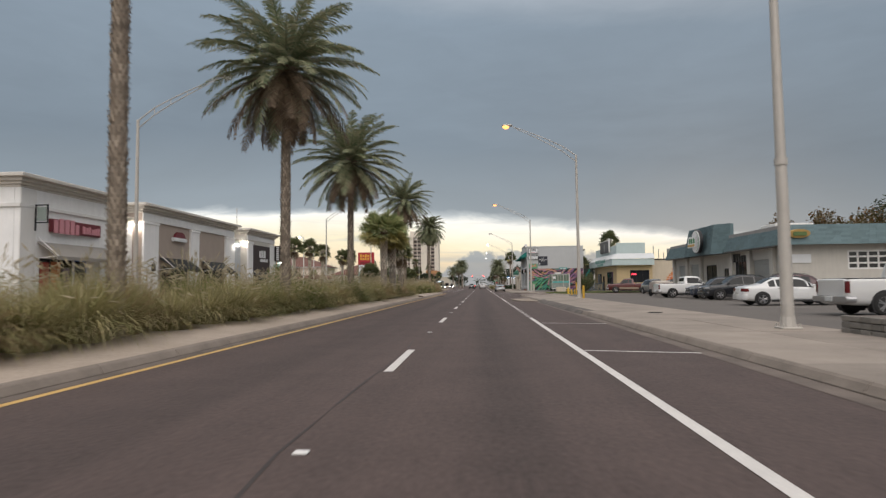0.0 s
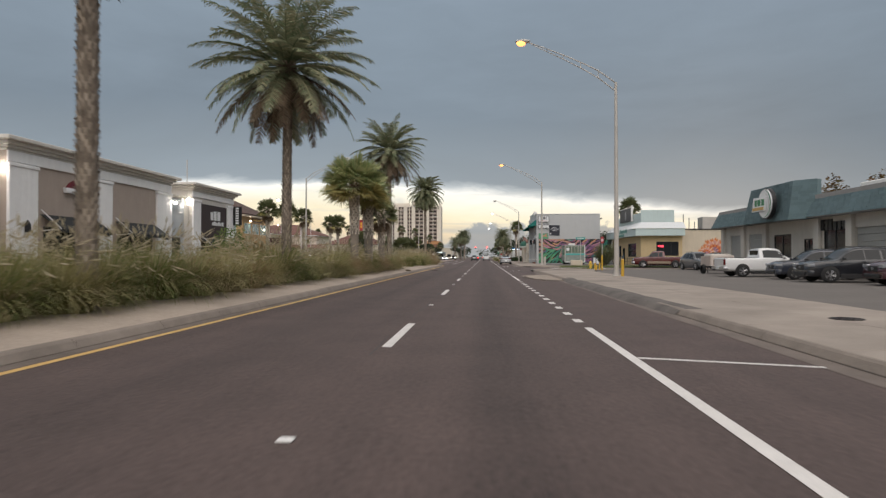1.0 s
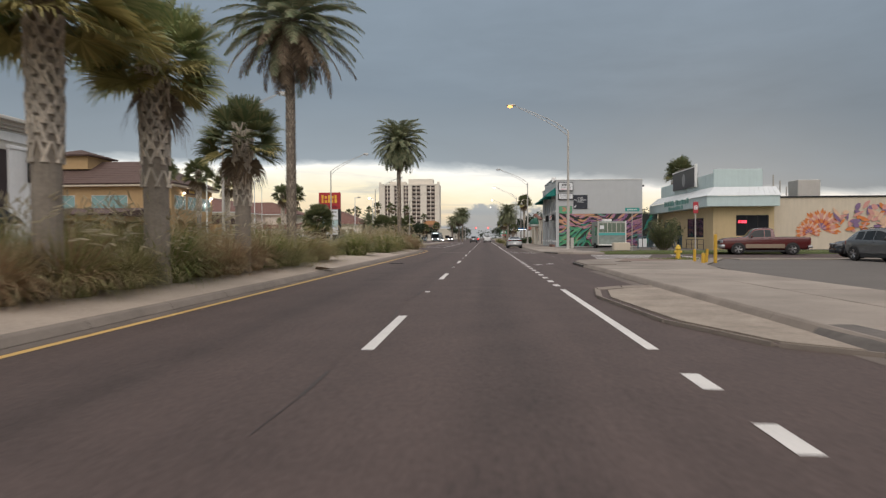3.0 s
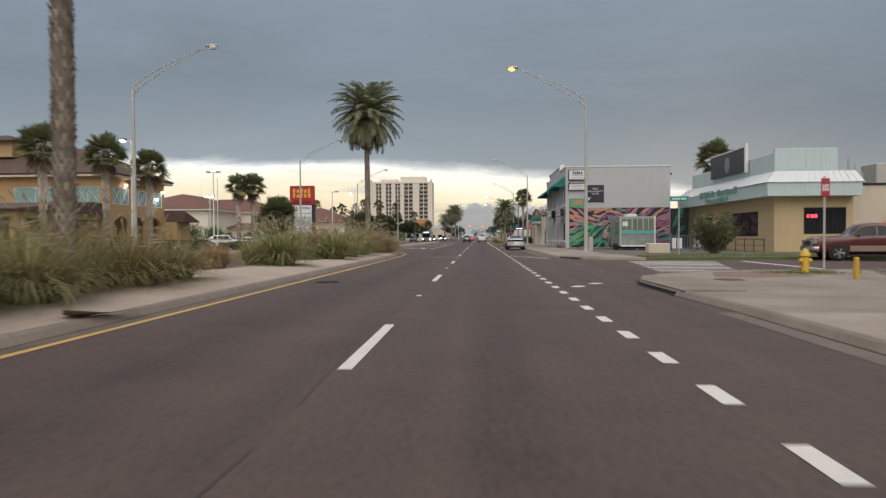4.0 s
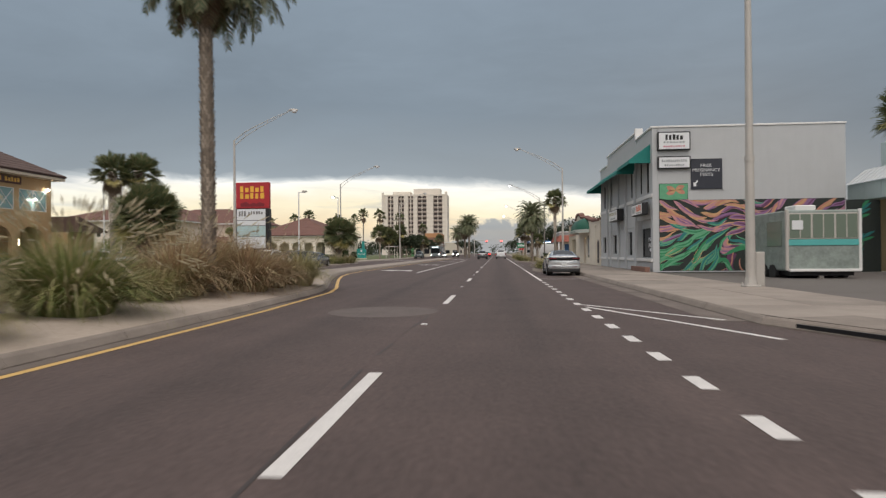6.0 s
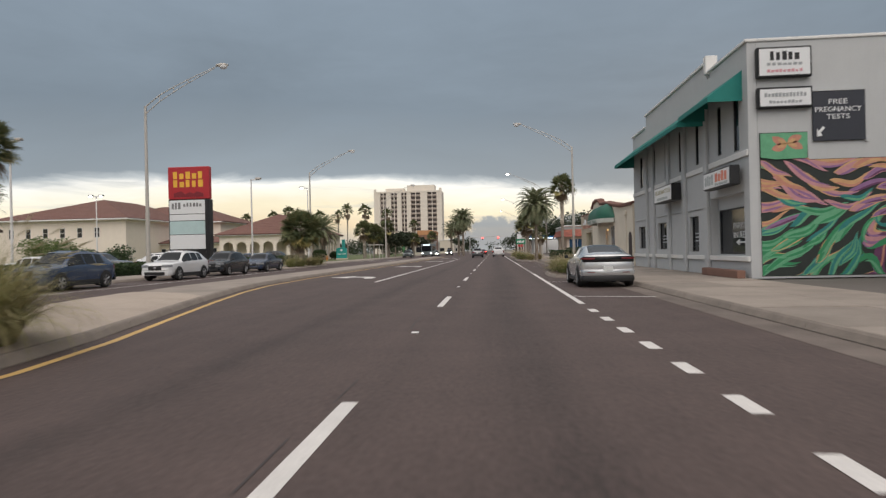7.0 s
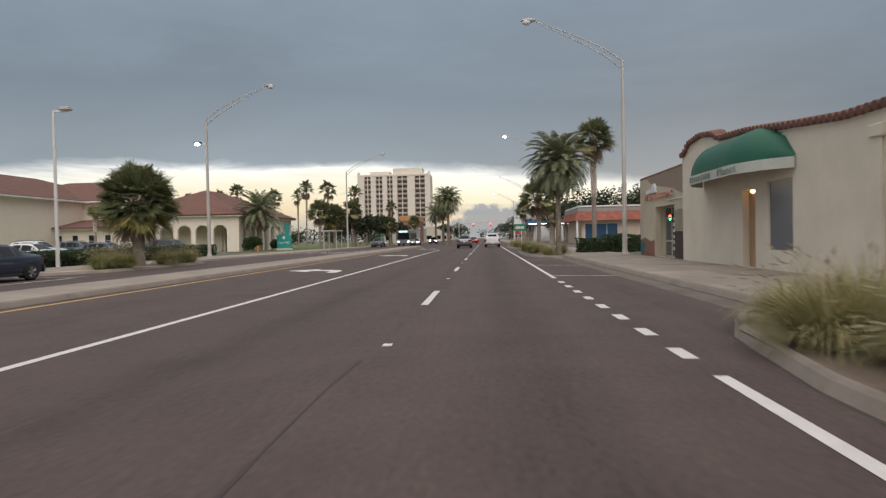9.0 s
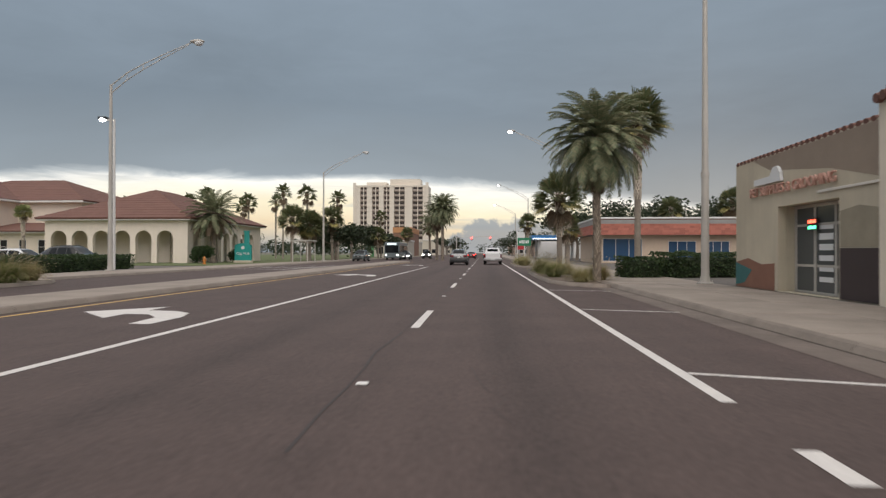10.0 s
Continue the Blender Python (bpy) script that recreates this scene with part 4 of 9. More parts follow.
for y in (46.1, 49.9, 53.4, 60.6, 64.55, 68.7):
    m.box(RX - 0.25, RX - 0.005, y - 0.3, y + 0.3, 0.09, 3.9, c=0.02)
block = mat("painted_block", (0.56, 0.53, 0.48), 0.9, var=0.08, streak=0.1)
part("wall", m, block, b, world=True)
overhead = mat("roller_door", (0.34, 0.34, 0.32), 0.7, var=0.1)
for i in (0, 4, 5):
    d = doors[i]
    n = 7
    rd = part("roller_door", Mesh().box(RX + 0.15, RX + 0.19, d[0], d[1], d[2], d[3]), overhead, b, world=True)
    for k in range(n):
        z0 = d[2] + (d[3] - d[2]) * k / n
        part("panel", Mesh().box(RX + 0.1, RX + 0.148, d[0], d[1], z0 + 0.01, z0 + (d[3] - d[2]) / n - 0.01, c=0.01), overhead, rd, world=True)
for i in (1, 2, 3):
    window(b, "x", RX, doors[i], black_metal, shop_glass, (2, 1), -1)
window(b, "y", 44.4, sw[0], white_paint, shop_glass, (4, 3), -1, bar=0.12)


def mansard(mesh, pts_lo, pts_hi, z0, z1, rows):
    """Courses of shingles between a lower and an upper line in plan, each course cut into uneven pieces."""
    rnd = random.Random(11)
    for (la, lb), (ha, hb) in zip(zip(pts_lo, pts_lo[1:]), zip(pts_hi, pts_hi[1:])):
        length = math.dist(la, lb)
        for i in range(rows):
            u0, u1 = i / rows, (i + 1) / rows
            n = max(1, round(length / 0.6))
            cuts = [0] + [min(0.98, max(0.02, (k + rnd.uniform(-0.3, 0.3)) / n)) for k in range(1, n)] + [1]
            for s0, s1 in zip(cuts, cuts[1:]):
                def at(s, u):
                    lo = [la[k] + (lb[k] - la[k]) * s for k in (0, 1)]
                    hi = [ha[k] + (hb[k] - ha[k]) * s for k in (0, 1)]
                    return [lo[k] + (hi[k] - lo[k]) * u for k in (0, 1)]
                lift = rnd.uniform(0.03, 0.042)
                a, bq, c, d = at(s0, u0), at(s1, u0), at(s1, u1), at(s0, u1)
                nx, ny = lb[1] - la[1], la[0] - lb[0]
                q = math.hypot(nx, ny)
                nx, ny = nx / q * lift, ny / q * lift
                za, zb = z0 + (z1 - z0) * u0, z0 + (z1 - z0) * u1
                mesh.add([(a[0] - nx, a[1] - ny, za), (bq[0] - nx, bq[1] - ny, za), (c[0], c[1], zb), (d[0], d[1], zb), (a[0], a[1], za), (bq[0], bq[1], za)],
                         [(0, 1, 2, 3), (0, 4, 5, 1), (1, 5, 2), (0, 3, 4)])


r = Mesh()
mansard(r, [(20.55, 69.7), (20.55, 43.6), (52.5, 43.6)], [(21.2, 69.4), (21.2, 44.3), (52.5, 44.3)], 3.85, 5.3, 9)
part("mansard", r, shingle, b, world=True, label="blue-grey shingled mansard")
r = Mesh()
r.box(21.1, 52.4, 44.35, 69.3, 3.95, 5.28).box(20.62, 21.1, 43.7, 69.6, 3.78, 3.9)
part("roof", r, flat_roof, b, world=True)
r = Mesh()
mansard(r, [(21.0, 62.3), (19.85, 61.2), (19.85, 54.2), (21.0, 53.0)], [(21.3, 61.9), (20.35, 60.9), (20.35, 54.5), (21.3, 53.4)], 3.75, 6.35, 14)
g = part("sign_gable", r, shingle, b, world=True)
part("gable_body", Mesh().prism([(20.4, 60.8), (20.4, 54.6), (21.2, 53.5), (21.6, 53.5), (21.6, 61.8), (21.2, 61.8)], "z", 3.8, 6.33), shingle, g, world=True)
part("rooftop_unit", Mesh().box(23.4, 26.4, 50.0, 52.5, 5.28, 5.95, c=0.05), white_paint, b, world=True)
# round sign: a disc with a green crescent, a slanted plate, bars for its word
SZ = 5.0
sg = part("round_sign", Mesh().tube([(19.72, 56.6, SZ), (19.42, 56.6, SZ)], 1.0, 28), panel_white, b, "round white sign with green letters", world=True)
part("rim", Mesh().tube([(19.75, 56.6, SZ), (19.5, 56.6, SZ)], 1.08, 28), black_metal, sg, world=True)
green_paint = mat("green_sign_paint", (0.05, 0.22, 0.10), 0.5)
for r0, r1, ink in ((0.8, 0.93, green_paint), (0.62, 0.7, steel)):
    cr = Mesh()
    for k in range(14):
        a, q = radians(95 + 13 * k), radians(95 + 13 * (k + 1))
        w0, w1 = math.sin(math.pi * k / 14), math.sin(math.pi * (k + 1) / 14)
        cr.add([(19.414, 56.6 + rr * math.cos(t), SZ + rr * math.sin(t)) for rr, t in ((r1, a), (r1, q), (r1 - (r1 - r0) * w1, q), (r1 - (r1 - r0) * w0, a))], [(0, 1, 2, 3)])
    part("crescent", cr, ink, sg, world=True)
part("plate", Mesh().prism([(58.35, SZ - 0.5), (56.4, SZ - 0.5), (56.15, SZ + 0.42), (58.05, SZ + 0.5)], "x", 19.3, 19.41), panel_white, sg, world=True)
tx = Mesh()
bars_text(tx, "x", 19.3, 56.35, 58.0, SZ - 0.12, SZ + 0.38, 17, -1, 0.02, 3)
part("sign_lettering", tx, green_paint, sg, world=True)
part("underline", Mesh().box(19.27, 19.3, 56.5, 58.2, SZ - 0.42, SZ - 0.22), line_yellow, sg, world=True)
tx = Mesh()
bars_text(tx, "x", RX - 0.01, 50.4, 53.2, 2.95, 3.65, 21, -1, 0.08, 6)
part("sign_lettering", tx, black_metal, b, "row of black raised lettering", world=True)
ov = Mesh().tube([(22.0, 43.85, 4.65), (22.0, 43.55, 4.6)], 0.72, 24)
for i, p in enumerate(ov.v):
    ov.v[i] = (p[0], p[1], 4.62 + (p[2] - 4.62) * 0.42)
ovo = part("oval_plate", ov, line_yellow, b, "yellow oval plate on the mansard", world=True)
part("oval_core", Mesh().box(21.55, 22.45, 43.5, 43.56, 4.46, 4.78, c=0.01), mat("olive_sign_paint", (0.10, 0.16, 0.05), 0.5), ovo, world=True)
part("notice", Mesh().box(21.8, 23.1, 44.34, 44.396, 2.6, 3.2), panel_white, b, world=True)

# ---- diner ----
b = thing("diner", "yellow stucco diner with white metal canopy and tall parapet", "diner", (25, 106, 0.1))
m = Mesh()
wh = [(98.6, 103.4, 1.25, 3.2), (105.5, 107.0, 0.1, 2.6), (108.0, 112.0, 1.2, 3.0)]
sh = [(23.0, 26.0, 1.4, 3.35)]
wall(m, "x", 20.9, 0.3, 96.0, 114.4, 0.1, 4.3, wh)
wall(m, "y", 96.0, 0.3, 21.21, 26.2, 0.1, 4.3, sh)
m.box(26.2, 26.5, 96.0, 114.4, 0.1, 5.1)
part("wall", m, stucco_yellow, b, world=True)
for h in wh:
    window(b, "x", 20.9, h, black_metal, shop_glass, (3, 2), -1)
window(b, "y", 96.0, sh[0], black_metal, shop_glass, (3, 1), -1)
neon = glow("red_neon", (1.0, 0.06, 0.10), 2.2)
tx = Mesh()
bars_text(tx, "y", 96.03, 23.2, 24.0, 2.6, 2.85, 31, -1, 0.03, 3)
part("sign_lettering", tx, neon, b, "small red neon sign in the window", world=True)
aqua = mat("pale_aqua_metal", (0.52, 0.62, 0.62), 0.55, 0.0, var=0.06, streak=0.08)
cn = Mesh()
cn.box(20.0, 26.6, 95.1, 95.3, 4.15, 5.15, c=0.02).box(20.0, 20.2, 95.31, 115.0, 4.15, 5.15, c=0.02).box(20.2, 26.5, 95.31, 114.9, 4.15, 4.28)
for i in range(1, 5):
    cn.box(20.0 + i * 1.32 - 0.02, 20.0 + i * 1.32 + 0.02, 95.08, 95.1, 4.15, 5.15)
for i in range(1, 13):
    cn.box(19.98, 20.0, 95.3 + i * 1.5 - 0.02, 95.3 + i * 1.5 + 0.02, 4.15, 5.15)
part("canopy_band", cn, aqua, b, world=True, label="pale aqua metal band")
sl = Mesh()
sl.add([(19.9, 95.0, 5.16), (26.7, 95.0, 5.16), (26.7, 96.1, 6.05), (21.0, 96.1, 6.05), (19.9, 115.0, 5.16), (21.0, 115.0, 6.05)], [(0, 1, 2, 3), (0, 3, 5, 4)])
for i in range(1, 14):
    s = i / 14
    sl.tube([(19.9 + 6.8 * s, 95.0, 5.18), (21.0 + 5.7 * s, 96.1, 6.07)], 0.025, 4)
for i in range(1, 40):
    sl.tube([(19.9, 95.0 + 20 * i / 40, 5.18), (21.0, 96.1 + 18.9 * i / 40, 6.07)], 0.025, 4)
metal_white = mat("white_standing_seam", (0.66, 0.68, 0.69), 0.5, var=0.07, streak=0.08)
part("canopy_roof", sl, metal_white, b, world=True, label="white standing-seam canopy")
pp = Mesh().box(21.0, 25.5, 96.2, 96.4, 6.0, 7.75, c=0.02).box(21.0, 21.2, 96.41, 113.5, 6.0, 7.4, c=0.02).box(25.3, 25.5, 96.41, 113.5, 6.0, 7.75).box(21.2, 25.3, 113.3, 113.5, 6.0, 7.4)
for i in range(1, 4):
    pp.box(21.0 + i * 1.12 - 0.02, 21.0 + i * 1.12 + 0.02, 96.18, 96.2, 6.0, 7.75)
for i in range(1, 9):
    pp.box(20.98, 21.0, 96.4 + i * 1.9 - 0.02, 96.4 + i * 1.9 + 0.02, 6.0, 7.4)
part("parapet", pp, aqua, b, world=True, label="tall pale aqua parapet")
part("roof", Mesh().box(21.2, 25.3, 96.41, 113.3, 6.0, 6.2), flat_roof, b, world=True)
sb = part("roof_sign", Mesh().box(20.7, 20.85, 100.6, 107.8, 6.5, 8.45, c=0.03), mat("charcoal_sign", (0.04, 0.04, 0.043), 0.5, var=0.2), b, "charcoal roof sign with a pale round shape", world=True)
part("sign_edge", Mesh().box(20.66, 20.9, 100.35, 100.6, 6.4, 8.75, c=0.02).box(20.66, 20.9, 100.6, 107.8, 8.45, 8.55), white_paint, sb, world=True)
part("emblem", Mesh().ball((20.68, 104.0, 7.4), (0.03, 0.55, 0.7), 14), mat("faded_grey_print", (0.25, 0.25, 0.25), 0.6), sb, world=True)
tx = Mesh()
bars_text(tx, "x", 20.0, 100.2, 104.4, 4.75, 5.3, 41, -1, 0.08, 5)
bars_text(tx, "x", 20.0, 105.0, 108.6, 4.75, 5.3, 42, -1, 0.08, 4)
bars_text(tx, "x", 20.0, 102.0, 107.0, 4.25, 4.62, 43, -1, 0.08, 7)
part("sign_lettering", tx, mat("sea_green_letters", (0.16, 0.34, 0.30), 0.6), b, "sea-green raised lettering", world=True)
for i in range(3):
    part("vent_pipe", Mesh().tube([(27.3 + 1.1 * i, 98 + i, 5.0), (27.3 + 1.1 * i, 98 + i, 7.3 - 0.5 * i)], 0.07, 6), steel, b, world=True)
b.location += Vector((0.6, 2.3, 0))
# painted side wall
b = thing("mural_hall", "long cream hall with a painted shell mural", "building", (38, 104, 0.1))
part("wall", Mesh().box(26.52, 52, 96.6, 113, 0.1, 5.0), stucco_cream, b, world=True)
part("coping", Mesh().box(26.52, 52.1, 96.5, 113.1, 5.0, 5.15, c=0.02), black_metal, b, world=True)
part("rooftop_unit", Mesh().box(30.6, 32.8, 100, 102, 5.15, 7.0, c=0.05), steel, b, world=True)
pal = [mat("mural_" + n, c, 0.85, var=0.2, scale=4) for n, c in (("orange", (0.62, 0.20, 0.06)), ("pink", (0.60, 0.30, 0.26)), ("purple", (0.22, 0.14, 0.25)), ("peach", (0.70, 0.47, 0.33)), ("red", (0.42, 0.08, 0.05)))]
mu = Mesh()
rnd = random.Random(8)


def petal(mesh, x, z, ang, ln, w, y, slot):
    c, s = math.cos(ang), math.sin(ang)
    pts = []
    for k in range(9):
        u = k / 8
        pts.append((u * ln, w * math.sin(math.pi * u) ** 0.7))
    for k in range(7, 0, -1):
        u = k / 8
        pts.append((u * ln, -w * 0.6 * math.sin(math.pi * u) ** 0.7))
    mesh.add([(x + c * a - s * q, y, z + s * a + c * q) for a, q in pts], [tuple(range(len(pts)))], slot)


n = 0
for cx, cz, rr in ((31.0, 2.1, 1.9), (29.9, 1.7, 1.2)):
    for ring_r, count, slots in ((1.0, 30, (0, 0, 3)), (0.78, 26, (1, 3, 1)), (0.55, 20, (0, 4, 0)), (0.32, 14, (2, 1, 2))):
        for k in range(count):
            n += 1
            petal(mu, cx, cz, radians(-20 + 230 * k / (count - 1)), rr * ring_r * rnd.uniform(0.9, 1.05), 0.13 * rr * ring_r, 96.59 - 0.0004 * n, slots[k % 3])
for k in range(70):
    n += 1
    petal(mu, rnd.uniform(32.6, 38.5), rnd.uniform(1.6, 4.0), rnd.uniform(-0.6, 3.7), rnd.uniform(0.5, 1.3), rnd.uniform(0.12, 0.3), 96.59 - 0.0004 * n, rnd.choice((1, 1, 3, 3, 3, 0, 2)))
part("painted_shell", mu, pal, b, "orange and pink painted shell shapes", world=True, kind="stuff")
b.location += Vector((0.6, 2.3, 0))

# ---- grey two-storey building ----
GX, GY = 8.6, 114.5
b = thing("grey_building", "grey rendered two-storey building with teal awning and bright mural", "building", (13.7, 123, 0.13))
m = Mesh()
low = [(114.98, 118.3, 0.9, 3.2), (119.8, 121.0, 1.05, 2.6), (124.5, 126.3, 1.15, 2.55), (128.7, 130.6, 1.2, 2.5)]
upw = [(115.3, 115.8, 4.7, 6.9), (117.0, 117.4, 4.8, 6.7), (119.6, 120.0, 4.8, 6.7), (121.9, 122.4, 4.8, 6.7), (124.4, 124.8, 4.8, 6.6), (126.6, 127.1, 4.8, 6.6), (129.4, 130.0, 4.8, 6.6)]
wall(m, "x", GX, 0.3, GY, 131.7, 0.13, 8.1, low + upw)
part("side_wall", Mesh().box(GX + 0.31, 19.0, GY, GY + 0.3, 0.13, 8.3), stucco_grey, b, world=True)
part("back_wall", Mesh().box(18.7, 19.0, GY + 0.31, 131.7, 0.13, 8.1), stucco_grey, b, world=True)
part("side_wall", Mesh().box(GX + 0.31, 18.69, 131.4, 131.7, 0.13, 8.1), stucco_grey, b, world=True)
part("parapet", Mesh().box(GX, GX + 0.3, 118.4, 128.4, 8.102, 8.75), stucco_grey, b, world=True)
part("parapet", Mesh().box(GX, GX + 0.3, GY, GY + 3.6, 8.102, 8.3), stucco_grey, b, world=True)
for y in (118.55, 121.45, 124.0, 126.9, 128.3):
    part("pilaster", Mesh().box(GX - 0.14, GX - 0.003, y - 0.2, y + 0.2, 0.13, 6.9, c=0.02), stucco_grey, b, world=True)
part("wall", m, stucco_grey, b, world=True)
for x0, x1, y0, y1, z0, z1 in ((GX - 0.08, GX + 0.36, 118.65, 128.5, 8.75, 8.87), (GX - 0.08, GX + 0.36, GY - 0.05, 118.18, 8.31, 8.42), (GX + 0.37, 19.06, GY - 0.05, GY + 0.36, 8.31, 8.42), (GX - 0.08, GX + 0.36, 128.55, 131.75, 8.1, 8.22), (GX - 0.1, GX + 0.38, 118.25, 118.5, 8.3, 9.05)):
    part("coping", Mesh().box(x0, x1, y0, y1, z0, z1, c=0.02), white_paint, b, world=True)
for y0, y1 in ((GY + 0.02, 118.3), (118.8, 121.2), (121.7, 123.75), (124.25, 126.65), (127.15, 128.05), (128.55, 131.65)):
    part("string_course", Mesh().box(GX - 0.07, GX - 0.004, y0, y1, 4.4, 4.62, c=0.015), white_paint, b, world=True)
    part("ledge", Mesh().box(GX - 0.09, GX - 0.004, y0, y1, 0.72, 0.9, c=0.015), white_paint, b, world=True)
part("roof", Mesh().box(GX + 0.31, 18.69, GY + 0.31, 131.39, 7.6, 7.8), flat_roof, b, world=True)
bay = (115.05, 118.22, 0.95, 2.72)
part("recessed_wall", wall(Mesh(), "x", GX + 0.302, 0.2, 114.82, 118.5, 0.5, 3.6, [bay]), stucco_grey, b, world=True)
window(b, "x", GX + 0.302, bay, black_metal, shop_glass, (1, 1), -1)
for h in low[1:]:
    window(b, "x", GX + 0.1, h, black_metal, shop_glass, (1, 1), -1)
for h in upw:
    window(b, "x", GX, h, black_metal, shop_glass, (1, 1), -1, name="narrow_window")
teal = mat("teal_canvas", (0.012, 0.19, 0.165), 0.75, var=0.1, streak=0.05)
for y0, y1, drop in ((114.95, 118.38, 0.0), (118.6, 131.5, 0.16)):
    aw = Mesh()
    aw_prof = [(GX - 1.2 * t, 7.48 - drop - 0.9 * t - 0.07 * t * (1 - t)) for t in (0, 0.17, 0.34, 0.5, 0.67, 0.84, 1.0)]
    lip = 6.4 - drop
    aw_prof += [(GX - 1.2, lip), (GX - 1.17, lip), (GX - 1.17, lip + 0.14)] + [(GX - 1.17 * t, 7.45 - drop - 0.9 * t - 0.07 * t * (1 - t)) for t in (1.0, 0.84, 0.67, 0.5, 0.34, 0.17, 0)]
    na, ns = len(aw_prof), max(2, round((y1 - y0) / 2.1))
    ys = [y0 + (y1 - y0) * k / ns for k in range(ns + 1)]
    aw.add([(x, y, z) for y in ys for x, z in aw_prof], [(j * na + i, j * na + (i + 1) % na, (j + 1) * na + (i + 1) % na, (j + 1) * na + i) for j in range(ns) for i in range(na)])
    for y in (y0, y1):
        aw.prism([(x, z) for x, z in aw_prof[:7]] + [(GX - 1.2, lip), (GX, lip)], "y", y - 0.012, y + 0.012)
    part("awning", aw, teal, b, "long sloping teal canvas awning", world=True, smooth=True)
for y0, y1 in ((118.8, 121.2), (121.7, 123.75), (124.25, 126.65), (128.55, 131.6)):
    part("lintel", Mesh().box(GX - 0.05, GX - 0.004, y0, y1, 2.86, 2.94, c=0.01), stucco_grey, b, world=True)
for z, tall, name in ((7.0, 1.05, "upper"), (5.95, 0.72, "lower")):
    s = part("sign_box", Mesh().box(8.85, 10.65, GY - 0.22, GY - 0.03, z, z + tall, c=0.03), black_metal, b, "white box sign in a black frame", world=True)
    part("sign_face", Mesh().box(8.92, 10.58, GY - 0.236, GY - 0.22, z + 0.07, z + tall - 0.07), panel_white, s, world=True)
    tx = Mesh()
    if name == "upper":
        bars_text(tx, "y", GY - 0.236, 9.25, 10.25, z + 0.58, z + 0.88, 55, -1, 0.012, 5, slot=2)
        bars_text(tx, "y", GY - 0.236, 9.15, 10.35, z + 0.4, z + 0.5, 51, -1, 0.01, 7)
        bars_text(tx, "y", GY - 0.236, 9.15, 10.35, z + 0.17, z + 0.27, 52, -1, 0.01, 9, slot=1)
    else:
        bars_text(tx, "y", GY - 0.236, 9.05, 10.45, z + 0.38, z + 0.52, 53, -1, 0.01, 12)
        bars_text(tx, "y", GY - 0.236, 9.2, 10.3, z + 0.16, z + 0.26, 54, -1, 0.01, 9)
    part("sign_lettering", tx, [mat("faint_print", (0.33, 0.35, 0.36), 0.6), sign_pink, black_metal], s, world=True)
navy = mat("charcoal_board", (0.025, 0.028, 0.04), 0.5, var=0.12)
pt = part("poster_board", Mesh().box(10.7, 12.4, GY - 0.08, GY - 0.02, 4.8, 6.5, c=0.01), navy, b, "dark board with white words and arrow", world=True)
part("board_frame", Mesh().box(12.4, 12.5, GY - 0.1, GY - 0.01, 4.75, 6.58).box(10.7, 12.4, GY - 0.1, GY - 0.01, 6.5, 6.58), stucco_grey, pt, world=True)
for word, z, w in (("FREE", 6.12, 0.6), ("PREGNANCY", 5.86, 1.5), ("TESTS", 5.61, 0.75)):
    letters("board_word", word, 0.25, (11.52, GY - 0.09, z), 0, panel_white, pt, 0.006, width=w, tall=0.17)
part("arrow", Mesh().prism([(10.82, 4.95), (10.82, 5.2), (10.88, 5.14), (11.02, 5.3), (11.08, 5.24), (10.94, 5.08), (11.0, 4.97)], "y", GY - 0.1, GY - 0.081), panel_white, pt, world=True)
# shop signs on the street face
for y0, y1, z0, z1, out in ((114.9, 117.6, 3.45, 4.15, 0.5), (121.6, 124.6, 3.45, 4.25, 0.6)):
    s = part("street_sign_box", Mesh().box(GX - out, GX - 0.15, y0, y1, z0, z1, c=0.03), black_metal, b, "white-faced projecting box sign", world=True)
    part("sign_face", Mesh().box(GX - out - 0.015, GX - out, y0 + 0.06, y1 - 0.06, z0 + 0.06, z1 - 0.06), panel_white, s, world=True)
    if y0 < 116:
        tx = Mesh()
        bars_text(tx, "x", GX - out - 0.015, 115.15, 116.35, 3.68, 4.04, 65, -1, 0.012, 4, slot=1)
        bars_text(tx, "x", GX - out - 0.015, 116.5, 117.4, 3.62, 4.0, 61, -1, 0.01, 4)
        bars_text(tx, "x", GX - out - 0.015, 115.1, 116.3, 3.55, 3.63, 62, -1, 0.01, 7)
    else:
        tx = Mesh()
        bars_text(tx, "x", GX - out - 0.015, 122.2, 124.0, 3.58, 3.7, 64, -1, 0.01, 9)
    part("sign_lettering", tx, [mat("grey_print", (0.40, 0.43, 0.44), 0.6), mat("coral_letters", (0.72, 0.22, 0.14), 0.5)], s, world=True)
    if y0 > 116:
        letters("sign_word", "FREE PREGNANCY TESTS", 0.25, (GX - out - 0.02, 123.1, 3.95), -90, mat("faded_olive_letters", (0.45, 0.42, 0.30), 0.6), s, 0.004, width=2.5, tall=0.2)
for i, word in enumerate(("PARKING", "IN REAR")):
    letters("window_word", word, 0.3, (GX + 0.33, 116.05, 2.02 - 0.34 * i), -90, panel_white, b, 0.004, width=1.6, tall=0.24)
part("window_arrow", Mesh().prism([(115.25, 1.38), (115.25, 1.44), (116.3, 1.44), (116.3, 1.52), (116.6, 1.41), (116.3, 1.3), (116.3, 1.38)], "x", GX + 0.31, GX + 0.34), panel_white, b, world=True)
